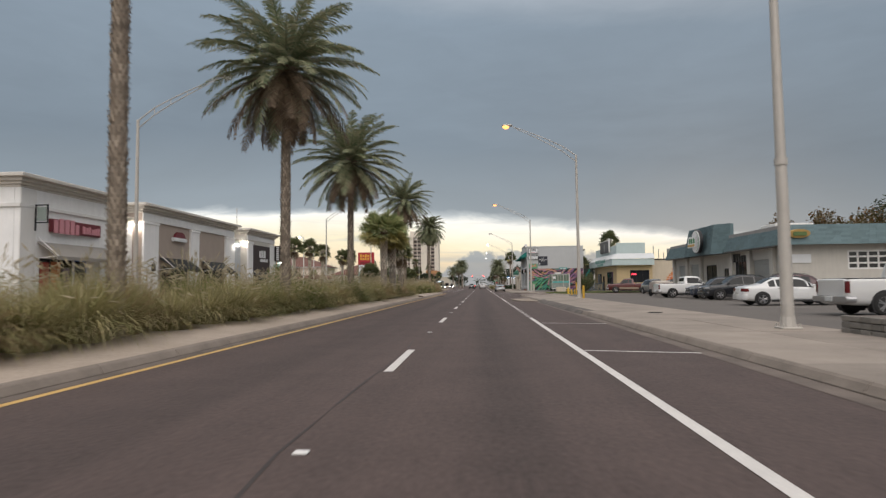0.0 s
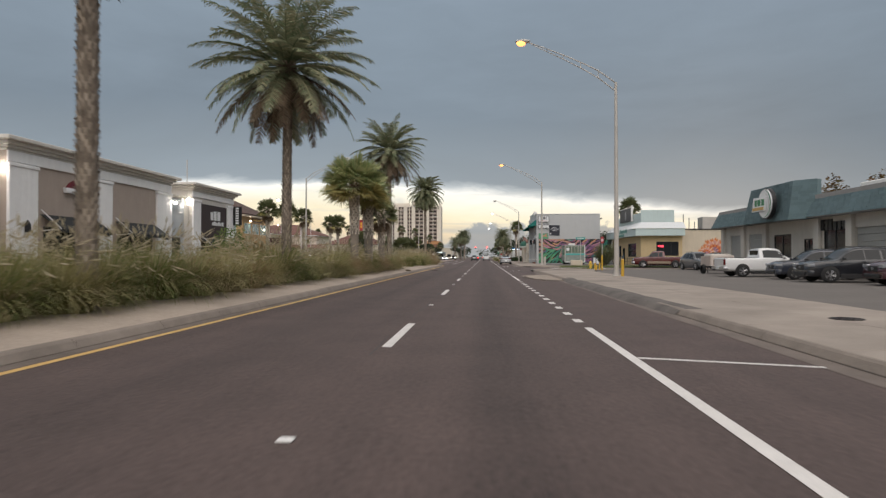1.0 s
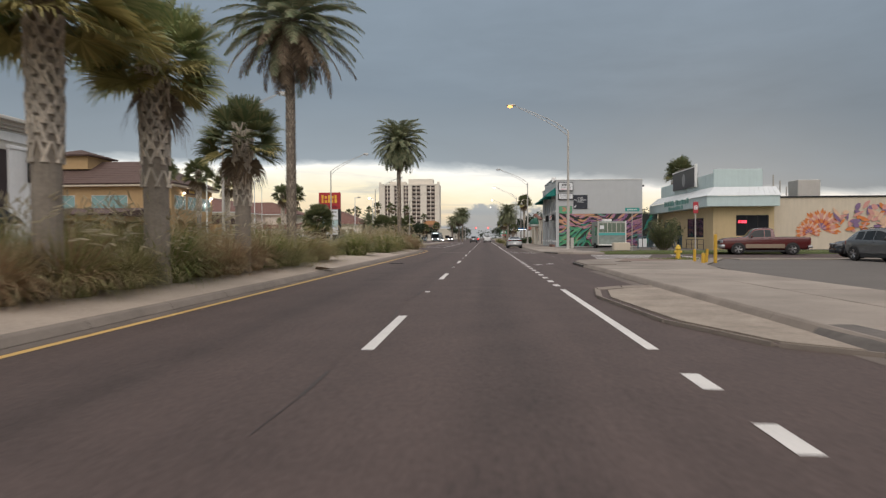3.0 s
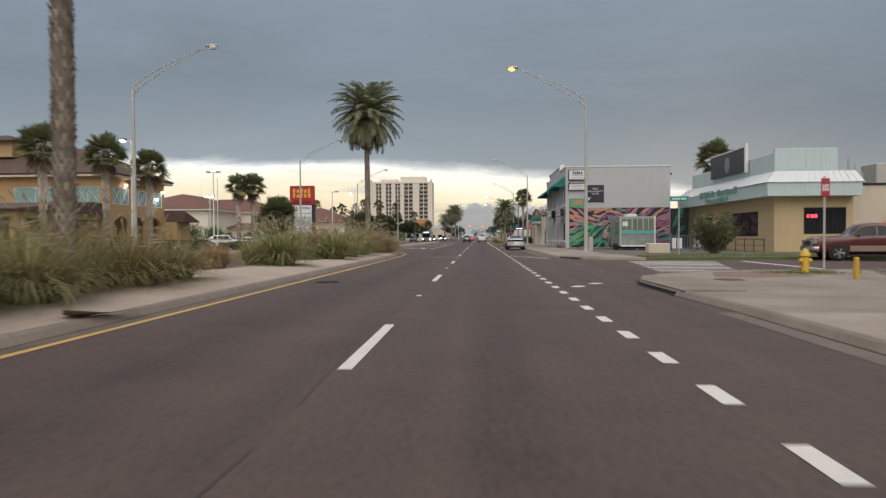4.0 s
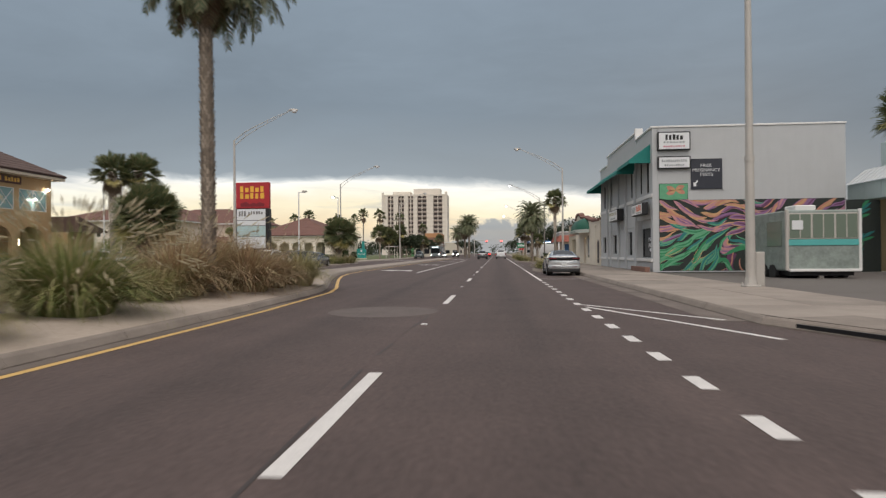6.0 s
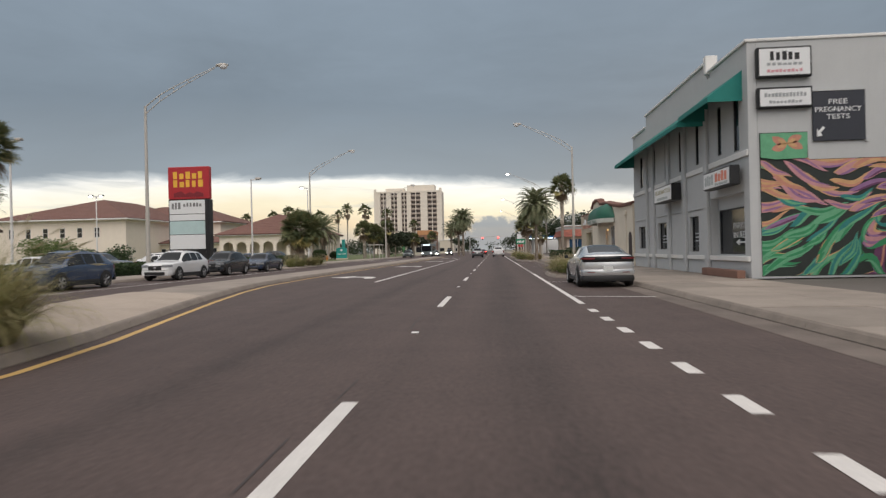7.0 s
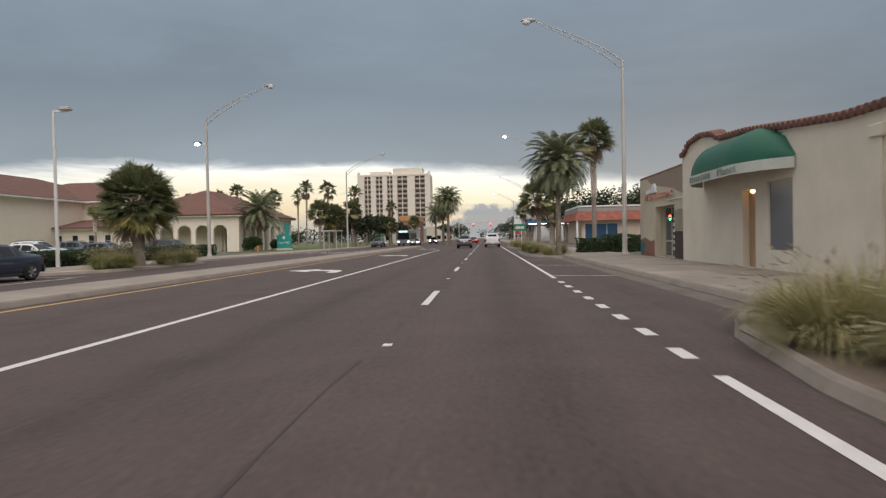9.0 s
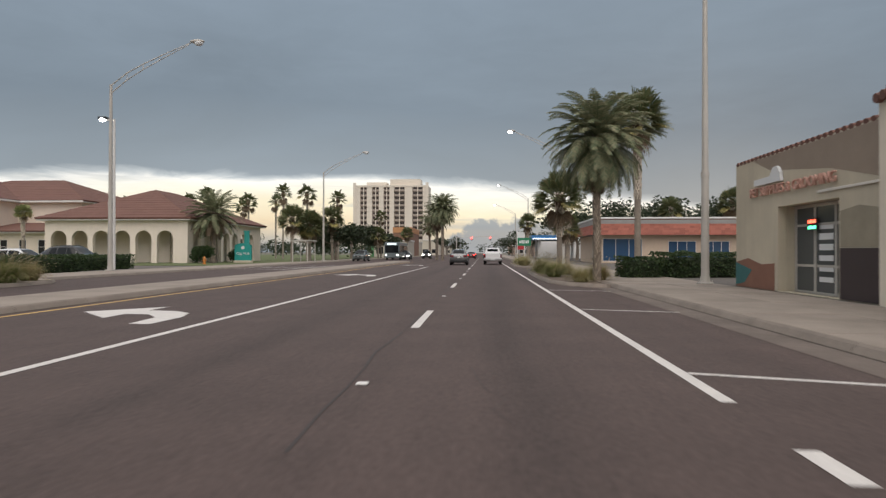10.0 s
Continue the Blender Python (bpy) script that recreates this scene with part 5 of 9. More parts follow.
for y0, y1 in ((120.1, 120.7), (124.9, 125.9)):
    tx = Mesh()
    for k in range(3):
        bars_text(tx, "x", GX + 0.145, y0, y1, 1.5 + 0.16 * k, 1.56 + 0.16 * k, 70 + k, -1, 0.006, 8)
    part("window_print", tx, mat("window_print", (0.45, 0.47, 0.5), 0.6), b, world=True)
part("planter", Mesh().box(GX - 0.45, GX - 0.16, 113.9 + 0.7, 118.2, 0.13, 0.42, c=0.02), mat("worn_brick", (0.22, 0.12, 0.09), 0.9, var=0.2), b, world=True)
part("eave_vent", Mesh().box(19.0, 19.6, 116, 117.4, 7.6, 7.8), black_metal, b, world=True)

# the mural: leaf-shaped brush marks that follow one flow, over a dark ground
inks = [mat("mural_ink_" + n, c, 0.8, var=0.22, scale=5) for n, c in (("dark", (0.028, 0.035, 0.032)), ("green", (0.04, 0.25, 0.11)), ("mint", (0.13, 0.37, 0.21)), ("teal", (0.03, 0.20, 0.19)),
        ("salmon", (0.52, 0.24, 0.17)), ("rose", (0.50, 0.25, 0.27)), ("lilac", (0.27, 0.14, 0.28)), ("ochre", (0.56, 0.34, 0.17)), ("plum", (0.14, 0.05, 0.12)))]
mu = Mesh()
YM = GY - 0.006
mu.add([(x, YM, z) for x, z in ((8.95, 0.2), (18.95, 0.2), (18.95, 4.2), (10.55, 4.2), (10.55, 5.15), (8.95, 5.15))], [(0, 1, 2, 3, 4, 5)], 0)
rnd = random.Random(23)


def ease(a, b, v):
    t = min(1.0, max(0.0, (v - a) / (b - a)))
    return t * t * (3 - 2 * t)


def flow(x, z):
    """The way the painted strokes run: waves along the top, rising strokes below, a whorl, and rays beyond it."""
    top = -0.16 + 0.5 * math.sin(1.5 * x + 0.6 * z)
    low_ = 0.35 + 0.75 * ease(9.3, 12.0, x) * (1 - ease(1.2, 3.0, z))
    a = low_ + (top - low_) * ease(2.0, 3.1, z)
    whorl = math.atan2(z - 0.9, x - 13.7) + 1.25
    ray = math.atan2(z - 0.3, x - 13.2) * 0.9
    a += (ray - a) * ease(13.6, 15.2, x)
    k = 1 - ease(0.9, 1.7, math.hypot(x - 13.7, z - 0.9))
    return a + (whorl - a) * k


def keep(x, z):
    return min(18.93, max(8.97, x)), min(4.18 if x > 10.52 else 4.28, max(0.22, z))


def stroke(mesh, x, z, ln, w, y, slot, bend):
    """A tapered leaf-shaped brush mark drawn along the flow."""
    up, dn = [], []
    x -= math.cos(flow(x, z)) * ln / 2
    z -= math.sin(flow(x, z)) * ln / 2
    for k in range(13):
        u = k / 12
        a = flow(x, z) + bend * math.sin(u * 6.28)
        h = w * math.sin(math.pi * u ** 0.75) ** 0.85 + 0.003
        p, q = keep(x - math.sin(a) * h, z + math.cos(a) * h), keep(x + math.sin(a) * h, z - math.cos(a) * h)
        up.append((p[0], y, p[1]))
        dn.append((q[0], y, q[1]))
        x += math.cos(a) * ln / 12
        z += math.sin(a) * ln / 12
    mesh.add(up + dn, [(k, k + 1, 14 + k, 13 + k) for k in range(12)], slot)


n = 0
for row in range(11):
    for col in range(14):
        x = 8.7 + col * 0.78 + (row % 2) * 0.39 + rnd.uniform(-0.15, 0.15)
        z = 0.32 + row * 0.375 + rnd.uniform(-0.08, 0.08)
        edge_z = 2.35 + 0.3 * math.sin(x * 1.3) + 0.25 * ease(11, 13, x)
        if math.hypot(x - 13.7, z - 0.9) < 1.25:
            slot, rim = rnd.choice((8, 8, 6, 5)), rnd.choice((7, 6, 8))
        elif x > 14.6:
            slot, rim = rnd.choice((5, 6, 5, 8, 4)) if z > 1.6 else rnd.choice((3, 8, 6, 1)), 6
        elif z > edge_z:
            slot, rim = (rnd.choice((6, 5, 6)) if x > 12.3 and z < 3.7 else rnd.choice((4, 4, 5, 5, 7, 3))), rnd.choice((7, 7, 5))
        else:
            slot, rim = rnd.choice((1, 1, 2, 3, 3)) if x > 11 or z < 1.7 else rnd.choice((3, 3, 2, 6)), rnd.choice((2, 2, 7, 1))
        n += 1
        ln, w, bend = rnd.uniform(1.2, 2.1), rnd.uniform(0.1, 0.175), rnd.uniform(-0.45, 0.45)
        y = YM - 0.002 - n * 0.00016
        if rnd.random() < 0.62:
            stroke(mu, x, z, ln, w, y, rim, bend)
        stroke(mu, x, z, ln * 0.96, w * 0.76, y - 0.00004, slot, bend)
        stroke(mu, x + 0.03, z - 0.03, ln * 0.8, w * 0.26, y - 0.00008, {1: 2, 2: 1, 3: 2, 4: 7, 5: 6, 6: 8, 7: 4, 8: 4}[slot], bend)
mu.add([(x, YM - 0.05, z) for x, z in ((8.97, 4.3), (9.45, 4.22), (10.5, 4.24), (10.53, 5.12), (8.97, 5.12))], [(0, 1, 2, 3, 4)], 2)
for sx, sz in ((-1, 1), (1, 1), (-1, -0.7), (1, -0.7)):
    petal(mu, 9.85, 4.75, math.atan2(0.5 * sz, sx), 0.55, 0.17, YM - 0.054, 4)
    petal(mu, 9.85, 4.75, math.atan2(0.5 * sz, sx), 0.35, 0.08, YM - 0.056, 7)
part("mural", mu, inks, b, "mural of flowing green, rose and orange leaf shapes", world=True, kind="stuff")
fw = thing("mural_fence", "dark fence wall painted with teal leaf shapes beside the grey building", "fence", (19.95, GY + 0.2, 0.1))
part("wall", Mesh().box(19.06, 20.85, GY + 0.1, GY + 0.3, 0.1, 4.1), inks[0], fw, world=True)
for k in range(16):
    t = Mesh()
    petal(t, 19.15 + 0.1 * (k % 8), 0.5 + 0.21 * k, radians(20 + 9 * (k % 6)), 0.8, 0.1, 0.0, 0)
    t.v = [(min(20.8, x), GY + 0.095 - 0.001 * k, min(4.05, z)) for x, _, z in t.v]
    part("painted_leaf", t, inks[3 if k % 3 else 1], fw, world=True)

# ---- plants ----
frond_green = leafy("palm_frond", (0.17, 0.215, 0.12), (0.36, 0.335, 0.21), 0.65)
frond_dry = leafy("dry_palm_frond", (0.24, 0.175, 0.115), (0.12, 0.085, 0.06), 0.6)
fan_green = leafy("fan_palm_leaf", (0.24, 0.30, 0.13), (0.46, 0.44, 0.22), 0.65)
fan_gold = leafy("fan_palm_old_leaf", (0.30, 0.27, 0.10), (0.56, 0.47, 0.20), 0.65)
fan_dark = leafy("dark_fan_leaf", (0.10, 0.13, 0.06), (0.20, 0.19, 0.09), 0.5)
bush_green = leafy("shrub_leaf", (0.085, 0.14, 0.035), (0.17, 0.22, 0.06), 0.5)
hedge_green = leafy("hedge_leaf", (0.035, 0.065, 0.025), (0.075, 0.105, 0.04), 0.5)
far_green = leafy("far_tree_leaf", (0.035, 0.052, 0.028), (0.065, 0.075, 0.04), 0.5)
autumn = leafy("turning_leaf", (0.10, 0.085, 0.035), (0.17, 0.085, 0.03), 0.6)
boot_bark = mat("leaf_base", (0.37, 0.31, 0.25), 0.95, var=0.25, scale=3, fine=0.25, fscale=16, bump=0.5, island=0.3)
palm_bark = mat("palm_bark", (0.25, 0.205, 0.165), 0.95, var=0.3, scale=3, fine=0.3, fscale=16, bump=0.6, island=0.25)
boot_pale = mat("split_leaf_base", (0.60, 0.53, 0.45), 0.95, var=0.25, scale=3, fine=0.25, fscale=16, bump=0.5, island=0.3)
sabal_bark = mat("sabal_bark", (0.27, 0.23, 0.19), 0.95, var=0.3, scale=3, fine=0.3, fscale=16, bump=0.6, island=0.3)


def frond(mesh, base, azim, elev, length, droop, rnd, slot, leaflets=44, wide=0.47, blade=0.042):
    """A feather frond: a bending stem with two ranks of narrow leaflets."""
    n = 9
    p, e, pts = Vector(base), elev, []
    side = Vector((-math.sin(azim), math.cos(azim), 0))
    for i in range(n + 1):
        d = Vector((math.cos(azim) * math.cos(e), math.sin(azim) * math.cos(e), math.sin(e)))
        pts.append((p.copy(), d))
        p = p + d * (length / n)
        e -= droop / n * (0.4 + 1.2 * i / n)
    mesh.tube([q for q, _ in pts], [0.035 * (1 - 0.85 * i / n) for i in range(n + 1)], 3, slot, caps=False)
    for i in range(leaflets):
        u = 0.12 + 0.88 * (i + rnd.uniform(0, 0.6)) / leaflets
        k = min(n - 1, int(u * n))
        f = u * n - k
        q = pts[k][0].lerp(pts[k + 1][0], f)
        d = pts[k][1]
        up = side.cross(d).normalized()
        ll = wide * (math.sin(math.pi * min(1, 0.12 + u * 0.85)) ** 0.7 + 0.08) * rnd.uniform(0.8, 1.15)
        for s in (-1, 1):
            out = (side * s * rnd.uniform(0.7, 1.0) + d * rnd.uniform(0.55, 0.95) + up * rnd.uniform(-0.1, 0.45) * (1 if e > -0.5 else 0.2)).normalized()
            tip = q + out * ll - Vector((0, 0, 0.2 * ll))
            w = d * blade
            mid = q + out * ll * 0.55
            mesh.add([q - w * 0.5, q + w * 0.5, mid + w * 0.55, tip, mid - w * 0.45], [(0, 1, 2, 3, 4)], slot)


def date_crown(seed, fronds=125, lo=-1.15, hi=1.45, length=3.1, droop=1.5, dry=0.33):
    rnd = random.Random(seed)
    m = Mesh()
    for i in range(fronds):
        u = (i + 0.5) / fronds
        elev = hi + (lo - hi) * u ** 0.85 + rnd.uniform(-0.1, 0.1)
        az = i * 2.39996 + rnd.uniform(-0.2, 0.2)
        slot = 1 if u > 1 - dry and rnd.random() < 0.7 else 0
        frond(m, (0.12 * math.cos(az), 0.12 * math.sin(az), 0.25 - 0.6 * u), az, elev, length * rnd.uniform(0.85, 1.08) * (1 if u < 0.8 else 0.82), droop * rnd.uniform(0.8, 1.2) * (1.1 - 0.5 * u), rnd, slot)
    m.ball((0, 0, -0.25), (0.38, 0.38, 0.6), 10, 1, 0.3)
    return m.data("date_palm_crown", [frond_green, frond_dry])


def fan_crown(seed, fans=70, lo=-0.75, hi=1.35, stalk=1.0, spread=1.0, dry=0.14, leaf=0, skirt=6):
    """Fan leaves on arching stalks, spread evenly over a ball, their tips hanging, with some dry ones below."""
    rnd = random.Random(seed)
    m = Mesh()
    for i in range(fans + skirt):
        u = (i + 0.5) / fans
        elev = math.asin(max(-1, min(1, math.sin(hi) + (math.sin(lo) - math.sin(hi)) * min(1, u)))) + rnd.uniform(-0.12, 0.12)
        if i >= fans:
            elev = -1.25 + rnd.uniform(-0.2, 0.25)
        az = i * 2.39996 + rnd.uniform(-0.3, 0.3)
        slot = 1 if i >= fans else 2 if u > 1 - dry and rnd.random() < 0.7 else 0
        d0 = Vector((math.cos(az) * math.cos(elev), math.sin(az) * math.cos(elev), math.sin(elev)))
        side = Vector((-math.sin(az), math.cos(az), 0))
        s = stalk * rnd.uniform(0.75, 1.1)
        hub = Vector((0, 0, -0.3 * u)) + d0 * s - Vector((0, 0, 0.10 * s * math.cos(elev)))
        m.tube([(0, 0, -0.35 * u), Vector((0, 0, -0.3 * u)) + d0 * s * 0.55, hub], [0.03, 0.022, 0.014], 3, slot, caps=False)
        bend = 0.16 * math.cos(elev)
        d = Vector((math.cos(az) * math.cos(elev - bend), math.sin(az) * math.cos(elev - bend), math.sin(elev - bend)))
        up = side.cross(d).normalized()
        if up.z < 0:
            up = -up
        tilt = rnd.uniform(-0.7, 0.7)
        side, up = side * math.cos(tilt) + up * math.sin(tilt), up * math.cos(tilt) - side * math.sin(tilt)
        n = 36
        for k in range(n):
            a = radians(-125 + 250 * k / (n - 1)) + rnd.uniform(-0.04, 0.04)
            ll = spread * (0.76 + 0.24 * math.cos(a)) * rnd.uniform(0.85, 1.08)
            fold = 0.22 * abs(math.sin(a))
            out = (d * math.cos(a) + side * math.sin(a) + up * (0.12 + fold)).normalized()
            cross = (side * math.cos(a) - d * math.sin(a)).normalized() * 0.034
            mid = hub + out * ll * 0.5
            sag = rnd.uniform(0.4, 0.8) if slot == 1 else rnd.uniform(0.1, 0.34)
            far = hub + out * ll * 0.78 - Vector((0, 0, 0.12 * sag * ll))
            tip = hub + out * ll * 0.95 - Vector((0, 0, sag * ll * 0.75))
            m.add([hub, mid + cross, far + cross * 0.55, tip, far - cross * 0.55, mid - cross], [(0, 1, 5), (1, 2, 4, 5), (2, 3, 4)], slot)
    m.ball((0, 0, -0.3), (0.34, 0.34, 0.5), 8, 1, 0.3)
    return m.data("fan_palm_crown", [(fan_green, fan_dark)[leaf], frond_dry, fan_gold])


def trunk_mesh(h, r0, r1, seed, kind="date"):
    """A palm trunk with rows of old leaf bases: diamonds on a date palm, split crossing straps on a cabbage palm."""
    rnd = random.Random(seed)
    m = Mesh()
    lean = rnd.uniform(-0.02, 0.02)
    m.tube([(lean * h * (i / 8) ** 2, 0, h * i / 8) for i in range(9)], [r0 * 1.12] + [r0 + (r1 - r0) * i / 8 for i in range(1, 9)], 14, 0)
    step, n = (0.115, 10) if kind == "date" else (0.17, 7)
    for j in range(int(h / step)):
        z = 0.1 + j * step
        u = z / h
        if kind == "sabal" and (u < 0.42 or (u < 0.52 and rnd.random() < 0.5)):
            continue
        r = r0 + (r1 - r0) * u
        x0 = lean * h * u * u
        for k in range(n):
            a = 2 * math.pi * (k + 0.5 * (j % 2)) / n + rnd.uniform(-0.06, 0.06)
            w = math.pi * r / n
            c, s = math.cos(a), math.sin(a)
            t, o = Vector((-s, c, 0)) * w, Vector((c, s, 0))
            base = Vector((x0 + r * c * 0.99, r * s * 0.99, z))
            if kind == "date":
                flare, hh, t = 0.045 * rnd.uniform(0.4, 1.5), step * 1.15, t * 0.9
                up = o * flare + Vector((0, 0, hh))
                m.add([base - t * 0.5, base + Vector((0, 0, -0.02)), base + t * 0.5, base + t * 0.75 + up, base - t * 0.75 + up], [(0, 1, 2, 3, 4)], 1 if rnd.random() < 0.7 else 0)
                m.add([base - t * 0.75 + up, base + t * 0.75 + up, base - o * 0.03 + Vector((0, 0, hh * 1.02))], [(0, 1, 2)], 0)
            else:
                flare, hh = (0.05 + 0.13 * max(0, u - 0.42)) * rnd.uniform(0.6, 1.4), step * rnd.uniform(2.0, 2.7)
                for g in (-1, 1):
                    b0, b1 = base + t * g * 1.25 + o * 0.012, base + o * flare + Vector((0, 0, hh)) + t * g * 0.12
                    q = t * 0.23
                    m.add([b0 - q, b0 + q, b1 + q * 0.8, b1 - q * 0.8, b0 - q - o * 0.05, b0 + q - o * 0.05, b1 + q * 0.8 - o * 0.05, b1 - q * 0.8 - o * 0.05],
                          [(0, 1, 2, 3), (4, 7, 6, 5), (0, 3, 7, 4), (1, 5, 6, 2), (3, 2, 6, 7)], 1)
    return m.data("palm_trunk", [palm_bark, boot_bark] if kind == "date" else [sabal_bark, boot_pale])


CROWNS = {"date": [date_crown(1, 108, -1.15, 1.45, 3.0, 1.2, 0.36), date_crown(2, 100, -1.05, 1.4, 2.9, 1.1, 0.3), date_crown(3, 165, -1.35, 1.5, 2.75, 1.45, 0.14)],
          "sabal": [fan_crown(5, 82, -0.38, 0.92, 1.12, 0.98, 0.25, 0, 0), fan_crown(6, 70, -0.55, 0.95, 1.05, 0.95, 0.35, 0, 3), fan_crown(7, 44, -0.45, 1.35, 1.0, 0.92, 0.1, 1, 5), fan_crown(9, 110, -0.8, 1.45, 1.15, 0.95, 0.16, 1, 6)],
          "fan": [fan_crown(8, 24, -0.35, 1.3, 0.95, 0.8, 0.1, 1, 4)]}
TRUNKS = {}
palm_rnd = random.Random(77)


def palm(kind, x, y, crown_z, size, variant=0, r=0.24, ground=0.13, label="", group=""):
    """A palm with its trunk standing on the ground and its crown's heart at crown_z; size: the crown's scale."""
    h = crown_z - ground
    words = {"date": "tall date palm with feathery green and dry fronds", "sabal": "cabbage palm with fan leaves and a rough trunk", "fan": "slender fan palm against the evening sky"}
    root = thing(kind + "_palm", label or words[kind], "palm tree", (x, y, ground - 0.04), palm_rnd.uniform(0, 360), group or "palms along the avenue")
    key = (kind, round(h, 1), r)
    if key not in TRUNKS:
        TRUNKS[key] = trunk_mesh(h + 0.1, r, r * {"date": 0.8, "sabal": 0.98, "fan": 0.6}[kind], len(TRUNKS), "date" if kind == "date" else "sabal")
    part("trunk", TRUNKS[key], None, root)
    c = part("crown", CROWNS[kind][variant], None, root)
    c.location, c.scale = (0, 0, h), (size, size, size)
    return root


M = "palms of the median"
palm("date", -8.15, 13.1, 12.6, 1.1, 0, 0.19, 0.25, group=M)
palm("date", -8.1, 24.55, 10.5, 1.22, 0, 0.2, 0.25, group=M)
palm("date", -8.0, 36.6, 9.0, 1.2, 1, 0.19, 0.25, group=M)
palm("date", -8.05, 63.35, 10.25, 1.05, 0, 0.195, 0.25, group=M)
palm("date", -8.1, 95.2, 10.2, 1.0, 2, 0.185, 0.25, group=M)
palm("sabal", -8.0, 49.4, 5.9, 1.12, 0, 0.25, 0.25, group=M)
palm("sabal", -7.75, 52.6, 5.6, 0.92, 1, 0.28, 0.25, group=M)
palm("sabal", -7.75, 57.6, 4.6, 0.8, 2, 0.24, 0.25, group=M)

# ornamental grasses
straw = leafy("straw_blade", (0.36, 0.30, 0.16), (0.58, 0.50, 0.32), 0.7, 0.7)
olive = leafy("olive_blade", (0.24, 0.24, 0.095), (0.52, 0.455, 0.235), 0.65, 0.7)
fresh = leafy("green_blade", (0.13, 0.175, 0.05), (0.36, 0.345, 0.14), 0.6, 0.7)
russet = leafy("russet_blade", (0.32, 0.205, 0.12), (0.52, 0.39, 0.24), 0.7, 0.7)
plume = leafy("cream_plume", (0.40, 0.35, 0.23), (0.62, 0.54, 0.40), 0.6, 0.8)


def grass_clump(seed, blades=1500, h=1.3, dry=0.3, plumes=80, mats=(olive, straw)):
    """A dense fountain of arching blades from one crown, with feathery spikes on the longest stalks."""
    rnd = random.Random(seed)
    m = Mesh()
    for i in range(blades + plumes):
        spike = i >= blades
        az = rnd.uniform(0, 6.283)
        r0 = 0.36 * math.sqrt(rnd.random())
        lean = (0.35 + 0.65 * r0 / 0.36) * rnd.betavariate(2.4, 1.25) * (1.95 if not spike else 1.25)
        ln = h * (rnd.uniform(0.6, 1.12) if not spike else rnd.uniform(1.0, 1.2))
        c, s = math.cos(az + rnd.uniform(-0.4, 0.4)), math.sin(az + rnd.uniform(-0.4, 0.4))
        p = Vector((r0 * math.cos(az), r0 * math.sin(az), -0.06))
        w = Vector((-s, c, 0)).normalized() * (rnd.uniform(0.008, 0.018) if not spike else 0.004)
        rail, a = [], lean * 0.3
        for k in range(5):
            rail.append((p - w * (1 - k / 4.2), p + w * (1 - k / 4.2)))
            d = Vector((c * math.sin(a), s * math.sin(a), math.cos(a)))
            p = p + d * (ln / 4)
            a += lean * 0.4
        m.add([q for pr in rail for q in pr], [(2 * k, 2 * k + 1, 2 * k + 3, 2 * k + 2) for k in range(4)], 1 if spike or rnd.random() < dry else 0)
        if spike:
            e, side = (rail[4][0] + rail[4][1]) / 2, w.normalized()
            up, sz = side.cross(d).normalized(), rnd.uniform(0.12, 0.2)
            for t in (side, up):
                m.add([e - d * 0.05, e + t * 0.013 + d * sz * 0.35, e + d * sz, e - t * 0.013 + d * sz * 0.35], [(0, 1, 2, 3)], 2)
    return m.data("grass_clump", [*mats, plume])


GRASS = [grass_clump(1, 1700, 1.25, 0.28, 40), grass_clump(2, 1800, 1.3, 0.26, 150, (fresh, straw)), grass_clump(3, 1500, 1.1, 0.4, 30), grass_clump(4, 1700, 1.25, 0.3, 20, (russet, straw)), grass_clump(5, 1600, 1.25, 0.35, 30, (olive, russet))]
GL = "feathery clump of olive and straw ornamental grass"
grnd = random.Random(12)


def tuft(x, y, z, size, which, group="median grasses"):
    ob = new("ornamental_grass", GRASS[which])
    ob.matrix_world = pose(x, y, z, 0, 0, grnd.uniform(0, 360)) @ Matrix.Diagonal((size * grnd.uniform(0.95, 1.15), size, size * grnd.uniform(0.9, 1.1), 1))
    return tagged(ob, GL if which not in (3,) else "feathery clump of russet ornamental grass", "ornamental grass", group)


for x, y, size, which in ((-10.0, 74.1, 0.75, 3), (-8.0, 75.6, 1.05, 1), (-9.4, 77.0, 0.9, 0), (-9.7, 82.1, 1.1, 1), (-9.0, 80.9, 0.8, 0), (-7.6, 82.8, 0.98, 1), (-9.5, 86.6, 1.4, 3), (-8.8, 85.0, 1.2, 4), (-7.5, 86.2, 0.75, 0),
                          (-7.8, 89.4, 1.05, 1), (-8.9, 90.3, 1.0, 0), (-8.2, 92.6, 0.9, 2), (-9.9, 85.4, 1.3, 3), (-8.4, 94.0, 1.3, 3), (-7.6, 96.4, 1.2, 3), (-8.9, 96.6, 1.35, 3), (-7.7, 98.4, 1.05, 3), (-9.4, 99.0, 1.2, 3), (-7.35, 100.4, 1.0, 0)):
    tuft(x, y, 0.22, size * 1.28, which)
for row, (xx, gap) in enumerate(((-8.15, 1.7), (-9.5, 1.9))):
    y = -7.0
    while y < 68.0:
        which = grnd.choice((0, 0, 1, 2, 4, 0)) if not 44 < y < 62 else grnd.choice((3, 4, 1, 0))
        tuft(xx + grnd.uniform(-0.3, 0.3), y, 0.24, grnd.uniform(1.1, 1.42) + 0.08 * row, which)
        y += gap * grnd.uniform(0.8, 1.25)


